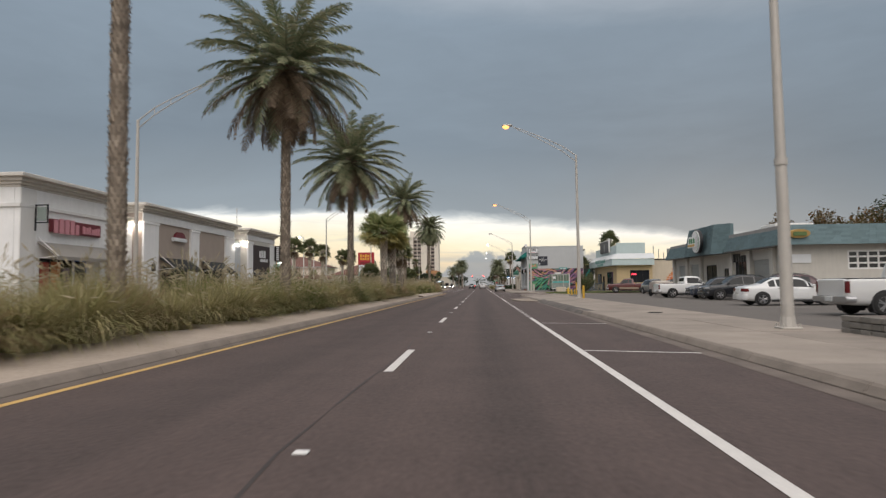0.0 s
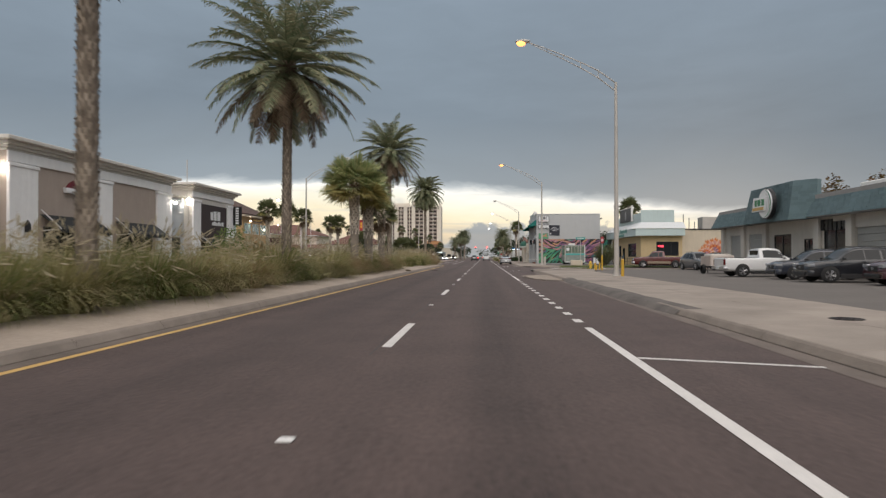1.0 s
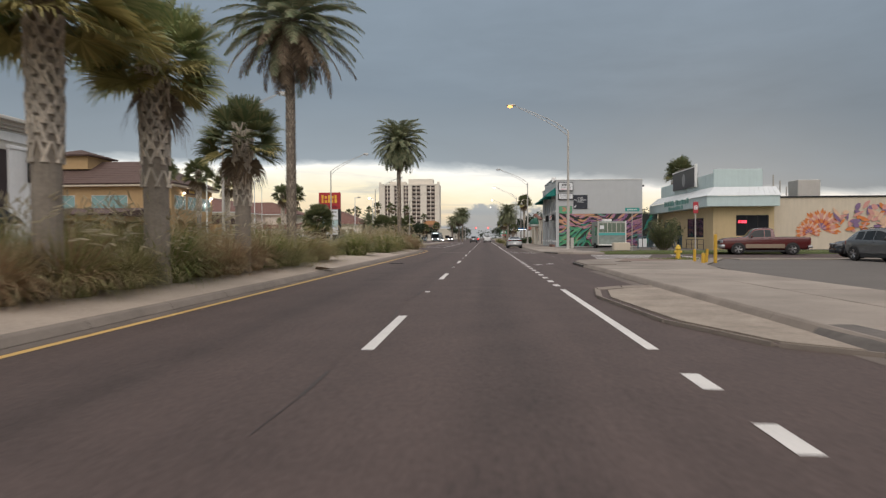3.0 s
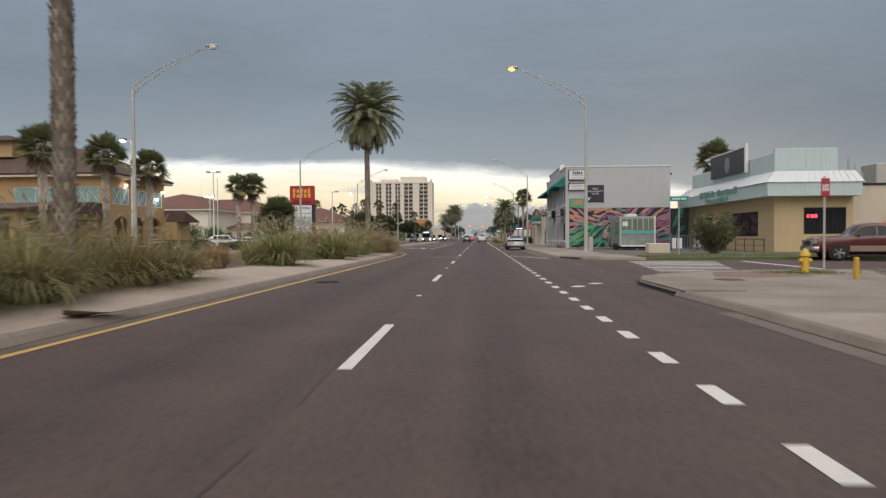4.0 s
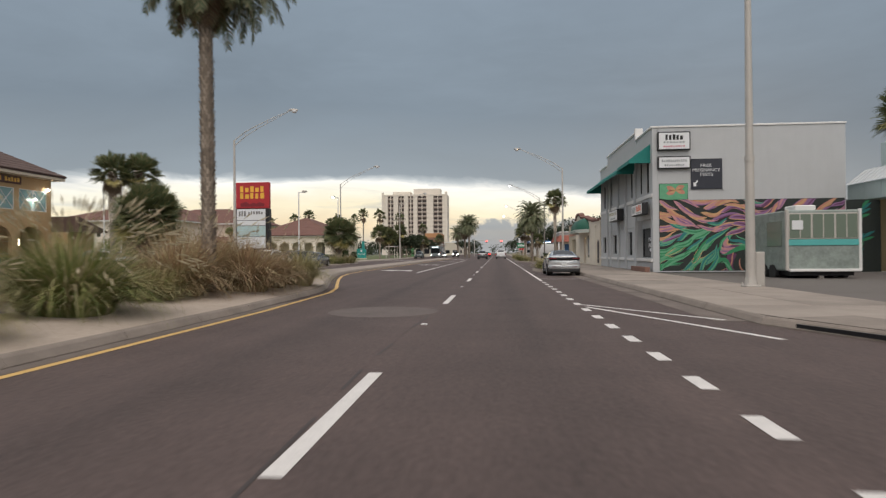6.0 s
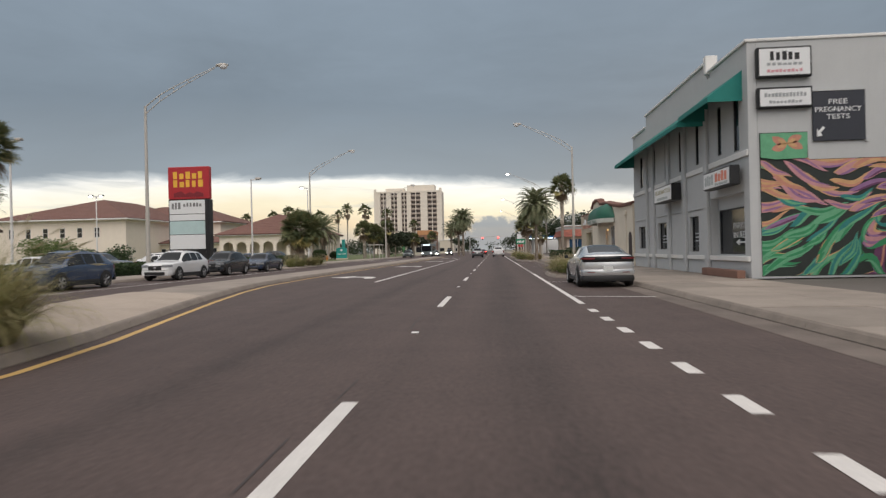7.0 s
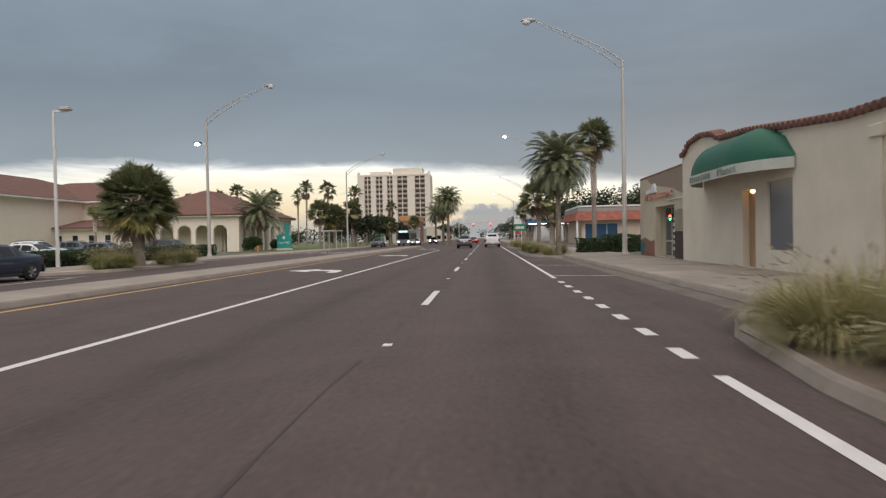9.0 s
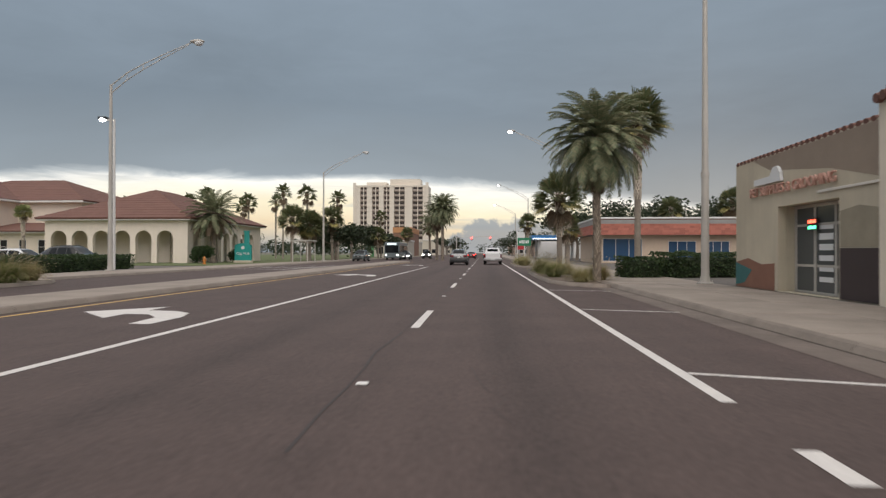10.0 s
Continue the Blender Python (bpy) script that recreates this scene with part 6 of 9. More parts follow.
def leaf_cloud(mesh, centre, size, count, leaf, rnd, slot=0, hollow=0.55):
    """Many small leaves scattered through an uneven lump."""
    for _ in range(count):
        while True:
            d = Vector((rnd.uniform(-1, 1), rnd.uniform(-1, 1), rnd.uniform(-1, 1)))
            if hollow < d.length < 1:
                break
        k = 1 + 0.35 * noise.noise(d * 2.1 + Vector(centre))
        p = Vector([centre[a] + d[a] * size[a] * k for a in range(3)])
        a = Vector((rnd.uniform(-1, 1), rnd.uniform(-1, 1), rnd.uniform(-0.6, 0.6))).normalized()
        b = a.cross(Vector((rnd.uniform(-1, 1), rnd.uniform(-1, 1), rnd.uniform(-1, 1)))).normalized()
        s = leaf * rnd.uniform(0.6, 1.3)
        mesh.add([p - a * s, p + b * s * 0.45, p + a * s, p - b * s * 0.45], [(0, 1, 2, 3)], slot)


def shrub(name, x, y, z, size, seed, label, material, leaf=0.09, count=1500, category="shrub", group=""):
    rnd = random.Random(seed)
    root = thing(name, label, category, (x, y, z), 0, group)
    m = Mesh()
    for _ in range(7):
        az, e = rnd.uniform(0, 6.28), rnd.uniform(0.5, 1.2)
        m.tube([(0, 0, 0), (math.cos(az) * size[0] * 0.3, math.sin(az) * size[1] * 0.3, size[2] * 0.5), (math.cos(az) * size[0] * 0.7, math.sin(az) * size[1] * 0.7, size[2] * e)], [0.05, 0.035, 0.012], 5)
    part("stem", m, palm_bark, root)
    m = Mesh()
    for i in range(6):
        leaf_cloud(m, (rnd.uniform(-0.45, 0.45) * size[0], rnd.uniform(-0.45, 0.45) * size[1], size[2] * rnd.uniform(0.5, 1.15)), (size[0] * 0.62, size[1] * 0.62, size[2] * 0.5), count // 6, leaf, rnd, 0, 0.3)
    part("foliage", m, material, root)
    return root


def tree(x, y, h, spread, seed, label, material, ground=0.1, leaf=0.22, count=2600):
    """A broad tree: tapered trunk, forking limbs and a crown of many leaf clumps with gaps."""
    rnd = random.Random(seed)
    root = thing("tree", label, "tree", (x, y, ground), 0)
    m, tips = Mesh(), []
    m.tube([(0, 0, 0), (0.1, 0, h * 0.2), (0, 0.1, h * 0.42)], [h * 0.035, h * 0.026, h * 0.02], 8)
    for i in range(9):
        az, e = i * 2.4 + rnd.uniform(-0.4, 0.4), rnd.uniform(0.35, 1.2)
        a = Vector((0, 0, h * rnd.uniform(0.28, 0.42)))
        b = a + Vector((math.cos(az) * math.cos(e), math.sin(az) * math.cos(e), math.sin(e))) * h * 0.3
        c = b + Vector((math.cos(az + 0.4), math.sin(az + 0.4), 0.7)) * h * 0.16
        m.tube([a, b, c], [h * 0.014, h * 0.009, h * 0.003], 5)
        tips += [b, c]
    part("trunk", m, palm_bark, root)
    m = Mesh()
    for t in tips:
        leaf_cloud(m, (t.x * spread / h * 2.2, t.y * spread / h * 2.2, t.z), (spread * 0.32, spread * 0.32, h * 0.13), count // len(tips), leaf, rnd, 0, 0.2)
    part("crown", m, material, root)
    return root


shrub("round_bush", -19.6, 58.4, 0.13, (2.1, 2.2, 2.35), 31, "leafy green bush before the brown store", bush_green, 0.1, 2600)

sheath = Mesh()
sheath.add([(-6.05, 61.55, 0.17), (-6.35, 61.2, 0.18), (-6.42, 60.95, 0.2), (-6.3, 60.8, 0.3), (-6.05, 60.9, 0.27), (-5.95, 61.2, 0.22), (-5.95, 61.5, 0.19), (-5.75, 62.3, 0.16), (-5.85, 62.35, 0.155), (-6.2, 61.1, 0.16)],
           [(0, 1, 9), (1, 2, 3), (1, 3, 4, 5), (1, 5, 6, 0), (0, 6, 7, 8), (9, 2, 1)])
solid("fallen_palm_sheath", sheath, frond_dry, "dry brown palm sheath fallen on the kerb", "palm litter")

# ---- street furniture ----
def street_lamp(x, y, side, lit, base=0.13, label=""):
    """A tall steel pole with a rising truss arm over the road; side: -1 when the arm reaches towards -x."""
    root = thing("street_lamp", label or ("tall grey steel street lamp, lit orange" if lit else "tall grey steel street lamp, unlit"), "street lamp", (x, y, base), 0, "street lamps of the avenue")
    p = Mesh().tube([(0, 0, 0), (0, 0, 4.2)], [0.155, 0.135], 12).tube([(0, 0, 4.2), (0, 0, 11.75)], [0.125, 0.085], 12).tube([(0, 0, 4.12), (0, 0, 4.3)], 0.155, 12)
    part("pole", p, steel, root, smooth=True)
    part("base_plate", Mesh().box(-0.24, 0.24, -0.24, 0.24, 0, 0.06, c=0.015).tube([(0, 0, 0.05), (0, 0, 0.3)], [0.2, 0.165], 10), steel, root)
    for dx in (-0.19, 0.19):
        for dy in (-0.19, 0.19):
            part("bolt", Mesh().tube([(dx, dy, 0.05), (dx, dy, 0.14)], 0.022, 6), steel, root)
    a = Mesh()
    up = [(side * 5.25 * t, 0, 11.7 + 2.6 * t ** 0.75) for t in (0, 0.2, 0.4, 0.6, 0.8, 1.0)]
    lo = [(side * 5.25 * t, 0, 11.2 + 3.05 * t ** 0.8) for t in (0, 0.2, 0.4, 0.6, 0.8, 0.97)]
    a.tube(up, [0.04, 0.037, 0.034, 0.03, 0.028, 0.025], 6).tube(lo, [0.036, 0.033, 0.03, 0.028, 0.024, 0.02], 6)
    for i in (1, 2, 3):
        a.tube([up[i], lo[i]], 0.022, 5)
    part("arm", a, steel, root, smooth=True)
    h = Mesh().ball((side * 5.6, 0, 14.36), (0.48, 0.2, 0.13), 12)
    hd = part("head", h, steel, root, smooth=True)
    part("lens", Mesh().ball((side * 5.7, 0, 14.27), (0.29, 0.2, 0.2), 12), (lit_orange if y < 120 else lit_far) if lit else panel_white, hd, smooth=True)
    return root


for y, lit in ((15.9, False), (50.1, True), (100.0, True), (157.0, False), (199.0, True), (252.0, True), (300.0, True)):
    street_lamp({15.9: 7.5, 50.1: 7.85}.get(y, 8.1), y, -1, lit)
for x, y in ((-21.4, 36.4), (-24.0, 93.0), (-24.3, 133.2), (-23.9, 169.8), (-21.6, 212.0)):
    street_lamp(x, y, 1, False)


def bollard(x, y, h, r=0.08, lean=0.0, z=0.13):
    root = thing("bollard", "chipped yellow steel bollard", "bollard", (x, y, z), 0, "yellow bollards")
    part("post", Mesh().tube([(0, 0, 0), (lean, 0, h - 0.06)], r, 10), mat("bollard_yellow", (0.60, 0.36, 0.04), 0.6, var=0.2), root, smooth=True)
    part("cap", Mesh().ball((lean, 0, h - 0.07), (r, r, r * 0.8), 10), mat("bollard_cap", (0.55, 0.33, 0.05), 0.6), root, smooth=True)


bollard(8.12, 49.72, 1.05, 0.09)
bollard(10.3, 67.4, 1.33, 0.075)
bollard(9.8, 67.5, 0.47, 0.09)
bollard(10.23, 68.3, 0.66, 0.06, 0.03)
bollard(10.05, 69.4, 0.62, 0.07)


def hydrant(x, y, col, label, z=0.13):
    m = Mesh().tube([(0, 0, 0), (0, 0, 0.05), (0, 0, 0.06), (0, 0, 0.52), (0, 0, 0.55), (0, 0, 0.6), (0, 0, 0.72), (0, 0, 0.78)], [0.17, 0.17, 0.12, 0.11, 0.16, 0.15, 0.09, 0.03], 12)
    root = thing("fire_hydrant", label, "fire hydrant", (x, y, z))
    part("body", m, col, root, smooth=True)
    for a in (0, 90, 180):
        c, s = math.cos(radians(a)), math.sin(radians(a))
        part("nozzle", Mesh().tube([(0, 0, 0.4), (c * 0.19, s * 0.19, 0.4)], [0.075, 0.065], 8), col, root)


hyd_yellow = mat("hydrant_yellow", (0.66, 0.43, 0.05), 0.5, var=0.15)
hydrant(10.1, 72.1, hyd_yellow, "yellow fire hydrant on the street corner")
hydrant(-27.6, 190.5, mat("hydrant_orange", (0.55, 0.2, 0.04), 0.5), "orange fire hydrant on the lawn")


def post_sign(name, x, y, h, board, material, label, z=0.13, turn=0, sign_lettering=None):
    root = thing(name, label, "sign", (x, y, z), turn)
    part("post", Mesh().tube([(0, 0, 0), (0, 0, h)], 0.035, 6), steel, root)
    w, t, lo = board
    b = part("board", Mesh().box(-w / 2, w / 2, -0.07, -0.04, lo, lo + t, c=0.008), material, root)
    if sign_lettering:
        tx = Mesh()
        bars_text(tx, "y", -0.07, -w * 0.38, w * 0.38, lo + t * 0.3, lo + t * 0.7, h, -1, 0.006, 5)
        part("sign_lettering", tx, sign_lettering, b)
    return root


teal_sign = mat("teal_sign", (0.03, 0.30, 0.27), 0.5, var=0.08)
post_sign("street_name_sign", 11.95, 90.0, 3.6, (1.15, 0.3, 3.3), teal_sign, "teal street-name sign on a grey post", sign_lettering=panel_white)
post_sign("red_sign", 11.5, 73.6, 3.2, (0.28, 0.62, 2.5), mat("sign_red", (0.42, 0.04, 0.05), 0.5), "small red sign on a dark post", sign_lettering=panel_white)
root = thing("utility_pole", "weathered grey utility pole with crossarm", "utility pole", (10.2, 214.0, 0.09))
wood = mat("weathered_wood", (0.20, 0.18, 0.16), 0.9, var=0.25, streak=0.2)
part("pole", Mesh().tube([(0, 0, 0), (0, 0, 12.3)], [0.16, 0.1], 8), wood, root)
part("crossarm", Mesh().box(-1.1, 1.1, -0.06, 0.06, 11.4, 11.55, c=0.01), wood, root)
root = thing("concrete_block", "pale yellow concrete block on the verge", "concrete block", (12.3, 95.6, 0.1))
part("block", Mesh().box(-0.75, 0.75, -0.4, 0.4, 0, 0.72, c=0.05), stucco_cream, root)
# stone planter wall by the lot
root = thing("planter_wall", "low weathered stone planter wall at the lot's edge", "planter", (10.2, 13.8, 0.1))
stone = mat("planter_stone", (0.20, 0.185, 0.165), 0.95, var=0.2, each=0.25, local=True)
part("core", Mesh().box(-1.95, 3.9, -0.85, 0.85, 0, 0.42), gutter, root)
srnd = random.Random(2)
share = [Mesh().box(-w / 2, w / 2, -0.06, 0.06, -0.065, 0.065, c=0.015).data("stone", stone) for w in (0.42, 0.55, 0.34)]
for k in range(3):
    x = -2.0
    while x < 3.8:
        i = srnd.randrange(3)
        w = (0.42, 0.55, 0.34)[i]
        s = new("stone", share[i])
        s.parent, s.location = root, (x + w / 2, -0.88 + srnd.uniform(-0.01, 0.01), 0.07 + 0.145 * k)
        x += w + 0.015
    y = -0.75
    while y < 0.7:
        s = new("stone", share[2])
        s.parent, s.location, s.rotation_euler = root, (-1.98 + srnd.uniform(-0.01, 0.01), y + 0.17, 0.07 + 0.145 * k), (0, 0, math.pi / 2)
        y += 0.36
shrub("planter_shrub", 11.8, 13.9, 0.5, (1.5, 0.6, 0.5), 5, "dark low shrub in the stone planter", hedge_green, 0.08, 900)

# islands in the parking lane
soil = mat("mulch", (0.16, 0.12, 0.09), 0.95, var=0.3, fine=0.3, fscale=20, bump=0.6)


def island(name, ring, label, plants, trees=()):
    kerb("kerb_" + name, ring + ring[:1], 0.16, 0.15, "concrete kerb round a planted bay island", 1.2)
    cx, cy = sum(p[0] for p in ring) / len(ring), sum(p[1] for p in ring) / len(ring)
    inner = [(cx + (x - cx) * 0.9, cy + (y - cy) * 0.97) for x, y in ring]
    solid("bed_" + name, Mesh().prism(inner, "z", -0.1, 0.12), soil, label, "planting bed", "structure")
    for x, y, s, k in plants:
        tuft(x, y, 0.11, s, k, "island grasses")


island("island_1", [(4.4, 119.6), (3.1, 119.6), (2.45, 120.4), (2.3, 122.0), (2.35, 124.6), (2.75, 127.3), (3.4, 128.9), (4.4, 129.6)], "mulched island with grasses",
       [(3.3, 121.4, 0.55, 1), (3.7, 122.7, 0.68, 1), (3.2, 123.6, 0.66, 1), (3.7, 124.8, 0.74, 0), (4.0, 121.5, 0.5, 2), (3.2, 126.0, 0.78, 0), (3.8, 126.4, 0.78, 0), (3.6, 127.6, 0.7, 2)])
island("island_2", [(4.4, 156.2), (3.7, 156.2), (2.9, 157.4), (2.4, 159.5), (2.3, 164), (2.4, 172), (3.2, 175), (4.4, 176)], "mulched island with palms and grasses",
       [(3.6, 158.4, 0.6, 0), (4.6, 160.0, 0.8, 4), (3.1, 163.5, 0.75, 1), (3.6, 166.8, 0.8, 0), (4.2, 167.6, 0.7, 2), (3.0, 169.0, 0.8, 1), (3.4, 172.5, 0.7, 0)])
island("island_3", [(4.4, 186), (3.0, 186.5), (2.4, 188), (2.4, 200), (3.2, 203), (4.4, 204)], "mulched island with grasses",
       [(3.3, 189, 0.8, 0), (3.3, 192, 0.8, 1), (3.4, 196, 0.75, 4), (3.3, 200, 0.7, 0)])
bulb_sand = mat("bulb_sand", (0.30, 0.25, 0.205), 0.95, var=0.45, scale=1.2, fine=0.3, fscale=14, bump=0.4)
kerb("kerb_bulb", [(4.25, 46.0), (3.4, 46.6), (2.7, 48.6), (2.4, 52.5), (2.7, 54.4), (3.4, 55.0), (4.25, 55.2)][::-1], 0.14, 0.06, "low broken concrete kerb of a disused bulb", 0.9)
solid("bulb", Mesh().prism([(4.24, 46.2), (3.5, 46.8), (2.85, 48.7), (2.56, 52.4), (2.85, 54.2), (3.5, 54.8), (4.24, 55.0)], "z", -0.1, 0.03), bulb_sand, "stained concrete patch in the parking lane", "pavement", "structure")
palm("date", 4.35, 158.9, 6.15, 0.88, 2, 0.16, 0.12)
palm("sabal", 8.1, 167.3, 8.9, 1.05, 2, 0.17, 0.13)
palm("sabal", 3.9, 168.0, 4.6, 0.95, 2, 0.15, 0.12)

# pylon sign of the bank
root = thing("pylon_sign", "tall pylon sign, red top over white tenant panels", "sign", (-27.8, 146.0, 0.08))
part("pillar", Mesh().box(-1.75, 1.85, -0.35, 0.35, 0, 1.75).box(1.62, 1.95, -0.42, 0.42, 0, 6.42, c=0.02).box(-1.9, 1.62, -0.3, 0.3, 1.75, 6.42, c=0.02), black_metal, root)
rd = part("red_box", Mesh().box(-1.95, 1.95, -0.24, 0.24, 6.45, 9.4, c=0.04), mat("bank_red", (0.42, 0.022, 0.03), 0.45, var=0.06), root, "bright red sign box with gold lettering")
tx = Mesh()
bars_text(tx, "y", -0.24, -1.5, 1.45, 8.3, 8.95, 3, -1, 0.03, 5)
bars_text(tx, "y", -0.24, -1.5, 1.45, 7.55, 8.2, 4, -1, 0.03, 5)
part("sign_lettering", tx, mat("sign_gold", (0.80, 0.45, 0.05), 0.5), rd)
part("emblem", Mesh().prism([(-1.4, 6.65), (1.4, 6.65), (1.4, 6.95), (0.8, 7.15), (0.5, 6.95), (0.1, 7.1), (-0.3, 6.9), (-0.7, 7.2), (-1.4, 7.0)], "y", -0.27, -0.24), mat("sign_maroon", (0.20, 0.012, 0.02), 0.5), rd)
panel_aqua = mat("panel_aqua", (0.46, 0.60, 0.60), 0.4, var=0.1)
for i, (z0, z1, mt) in enumerate(((1.9, 3.2, panel_white), (3.25, 4.45, panel_aqua), (4.5, 5.05, panel_white), (5.1, 6.35, panel_white))):
    pn = part("tenant_panel", Mesh().box(-1.8, 1.55, -0.36, -0.31, z0, z1, c=0.015), mt, root)
    if i == 3:
        tx = Mesh()
        bars_text(tx, "y", -0.36, -0.5, 1.3, 5.75, 6.1, 8, -1, 0.01, 6)
        bars_text(tx, "y", -0.36, -1.6, -0.7, 5.55, 6.15, 9, -1, 0.01, 3)
        part("sign_lettering", tx, mat("grey_letters", (0.2, 0.2, 0.2), 0.5), pn)

# town sign
root = thing("town_sign", "teal monument sign with white lettering on the lawn", "sign", (-27.5, 199.8, 0.12))
part("board", Mesh().prism([(-0.95, 0.25), (0.95, 0.25), (0.95, 2.0), (0.5, 2.16), (0, 2.2), (-0.5, 2.16), (-0.95, 2.0)], "y", -0.15, 0.15), mat("town_teal", (0.02, 0.30, 0.27), 0.5), root)
part("plinth", Mesh().box(-1.05, 1.05, -0.25, 0.25, 0, 0.26, c=0.03), stucco_cream, root)
letters("word", "City Hall", 0.4, (-27.5, 199.63, 1.15), 0, panel_white, root, 0.01, width=1.5, tall=0.4)
part("tower_panel", Mesh().box(0.0, 0.55, 0.2, 0.5, 0, 3.5, c=0.03).box(-0.05, 0.6, 0.15, 0.55, 3.5, 3.62, c=0.03), teal_sign, root, "tall teal panel behind the board")
part("seal", Mesh().tube([(0, -0.15, 1.7), (0, -0.17, 1.7)], 0.2, 14), panel_white, root)


def lot_light(x, y, h, lit, label, heads=(-1, 1)):
    root = thing("lot_light", label, "light pole", (x, y, 0.08), 0, "parking lot lights")
    part("pole", Mesh().tube([(0, 0, 0), (0, 0, h)], [0.11, 0.07], 8).box(-0.9, 0.9, -0.04, 0.04, h - 0.1, h, c=0.01) if len(heads) > 1 else Mesh().tube([(0, 0, 0), (0, 0, h)], [0.11, 0.07], 8).box(min(0, heads[0] * 0.9), max(0, heads[0] * 0.9), -0.04, 0.04, h - 0.1, h, c=0.01), white_paint, root)
    for s in heads:
        hd = part("head", Mesh().box(s * 0.75 - 0.28, s * 0.75 + 0.28, -0.2, 0.2, h - 0.02, h + 0.16, c=0.03), black_metal if lit else steel, root)
        if lit:
            part("lens", Mesh().ball((s * 0.75, -0.12, h - 0.04), (0.21, 0.16, 0.13), 10), lit_white, hd)


lot_light(-38.5, 138.0, 10.8, False, "white parking lot light pole with two heads")
lot_light(-54.0, 171.0, 9.7, True, "lit white parking lot light pole")
lot_light(-24.75, 171.5, 10.0, True, "lit white light pole by the pavement", (-1,))
lot_light(-24.6, 152.3, 8.9, False, "slim white light pole by the pavement", (1,))
lot_light(-31.0, 104.6, 10.0, True, "lit white parking lot light pole by the lawn", (-1,))
for x, y, h in ((-33.5, 128.0, 9.0),):
    root = thing("flag_pole", "bare slim white pole", "pole", (x, y, 0.08))
    part("pole", Mesh().tube([(0, 0, 0), (0, 0, h)], [0.07, 0.04], 6), white_paint, root)
# traffic signal far ahead
root = thing("traffic_signal", "grey mast arm with red traffic signals", "traffic light", (-9.5, 330.0, 0.0))
part("mast", Mesh().tube([(0, 0, 0), (0, 0, 6.6)], [0.16, 0.12], 8).tube([(0, 0, 6.2), (13.5, 0, 6.6)], [0.1, 0.05], 6), steel, root)
red_lit = glow("red_lamp", (1.0, 0.05, 0.04), 9)
for x in (5.0, 11.0):
    sgn = part("signal_head", Mesh().box(x - 0.2, x + 0.2, -0.25, 0.0, 5.2, 6.3, c=0.04), black_metal, root)
    part("red_light", Mesh().ball((x, -0.25, 6.05), (0.3, 0.1, 0.3), 10), red_lit, sgn)
# bus shelter by the town hall
root = thing("bus_shelter", "grey framed glass bus shelter", "bus shelter", (-22.4, 206.0, 0.13))
fr = Mesh()
for x in (-0.9, 0.9):
    for y in (-1.6, 1.6):
        fr.box(x - 0.05, x + 0.05, y - 0.05, y + 0.05, 0, 2.5)
part("frame", fr, steel, root)
part("roof", Mesh().box(-1.1, 1.1, -1.9, 1.9, 2.5, 2.65, c=0.03), steel, root)
part("bench", Mesh().box(-0.7, -0.3, -1.2, 1.2, 0.42, 0.48, c=0.01), wood, root)

# ---- florist ----
b = thing("florist_shop", "cream stucco shop with tiled parapet and green domed awning", "shop", (13, 140, 0.13))
FX = 8.5
topline = [(131.8, 4.05), (135.0, 4.1), (138.0, 4.4), (140.5, 4.7), (143.0, 4.85), (143.6, 5.12), (145.0, 5.28), (146.4, 5.14), (146.9, 4.8), (147.35, 4.75)]
m = Mesh()
holes = [(137.6, 139.2, 0.7, 2.95), (140.05, 141.05, 0.14, 2.75)]
wall(m, "x", FX, 0.3, 131.8, 147.35, 0.13, 3.9, holes)
stained = mat("stained_cream_stucco", (0.72, 0.65, 0.54), 0.9, var=0.14, scale=0.7, streak=0.02, fine=0.05, fscale=18, bump=0.3)
part("wall", m, stained, b, world=True)
part("parapet", Mesh().prism([(131.8, 3.9)] + topline + [(147.35, 3.9)], "x", FX, FX + 0.3), stained, b, world=True)
part("side_wall", Mesh().box(FX + 0.31, 20, 131.8, 132.1, 0.13, 4.0), stained, b, world=True)
part("side_wall", Mesh().box(FX + 0.31, 20, 147.05, 147.35, 0.13, 4.6), stained, b, world=True)
part("back_wall", Mesh().box(19.7, 20, 132.11, 147.04, 0.13, 4.0), stained, b, world=True)
part("roof", Mesh().box(FX + 0.31, 19.69, 132.11, 147.04, 3.5, 3.7), flat_roof, b, world=True)
window(b, "x", FX, holes[0], stained, window_glass("pale_shop_glass", (0.16, 0.17, 0.20), 0.12), (1, 1), -1)
# the lamp's warm wash on the cream door is mixed into this tan
dr_ = part("door", Mesh().box(FX + 0.22, FX + 0.28, 140.05, 141.05, 0.14, 2.75, c=0.01), mat("door_lamplit_tan", (0.42, 0.27, 0.15), 0.6, var=0.15), b, "cream door in a deep recess, warm lamplight put into its colour", world=True)
part("door_handle", Mesh().box(FX + 0.17, FX + 0.22, 140.15, 140.19, 1.0, 1.25, c=0.008), steel, dr_, world=True)
tile = Mesh().tube([(-0.05, 0, -0.03), (0.46, 0, 0.04)], [0.115, 0.125], 8).data("roof_tile", roof_red, smooth=True)
n = 0
for (ya, za), (yb, zb) in zip(topline, topline[1:]):
    k = max(1, round(math.hypot(yb - ya, zb - za) / 0.29))
    for i in range(k):
        s = (i + 0.5) / k
        t = new("roof_tile", tile)
        t.parent = b
        t.location = Vector((FX - 0.09, ya + (yb - ya) * s, za + (zb - za) * s + 0.05)) - b.location
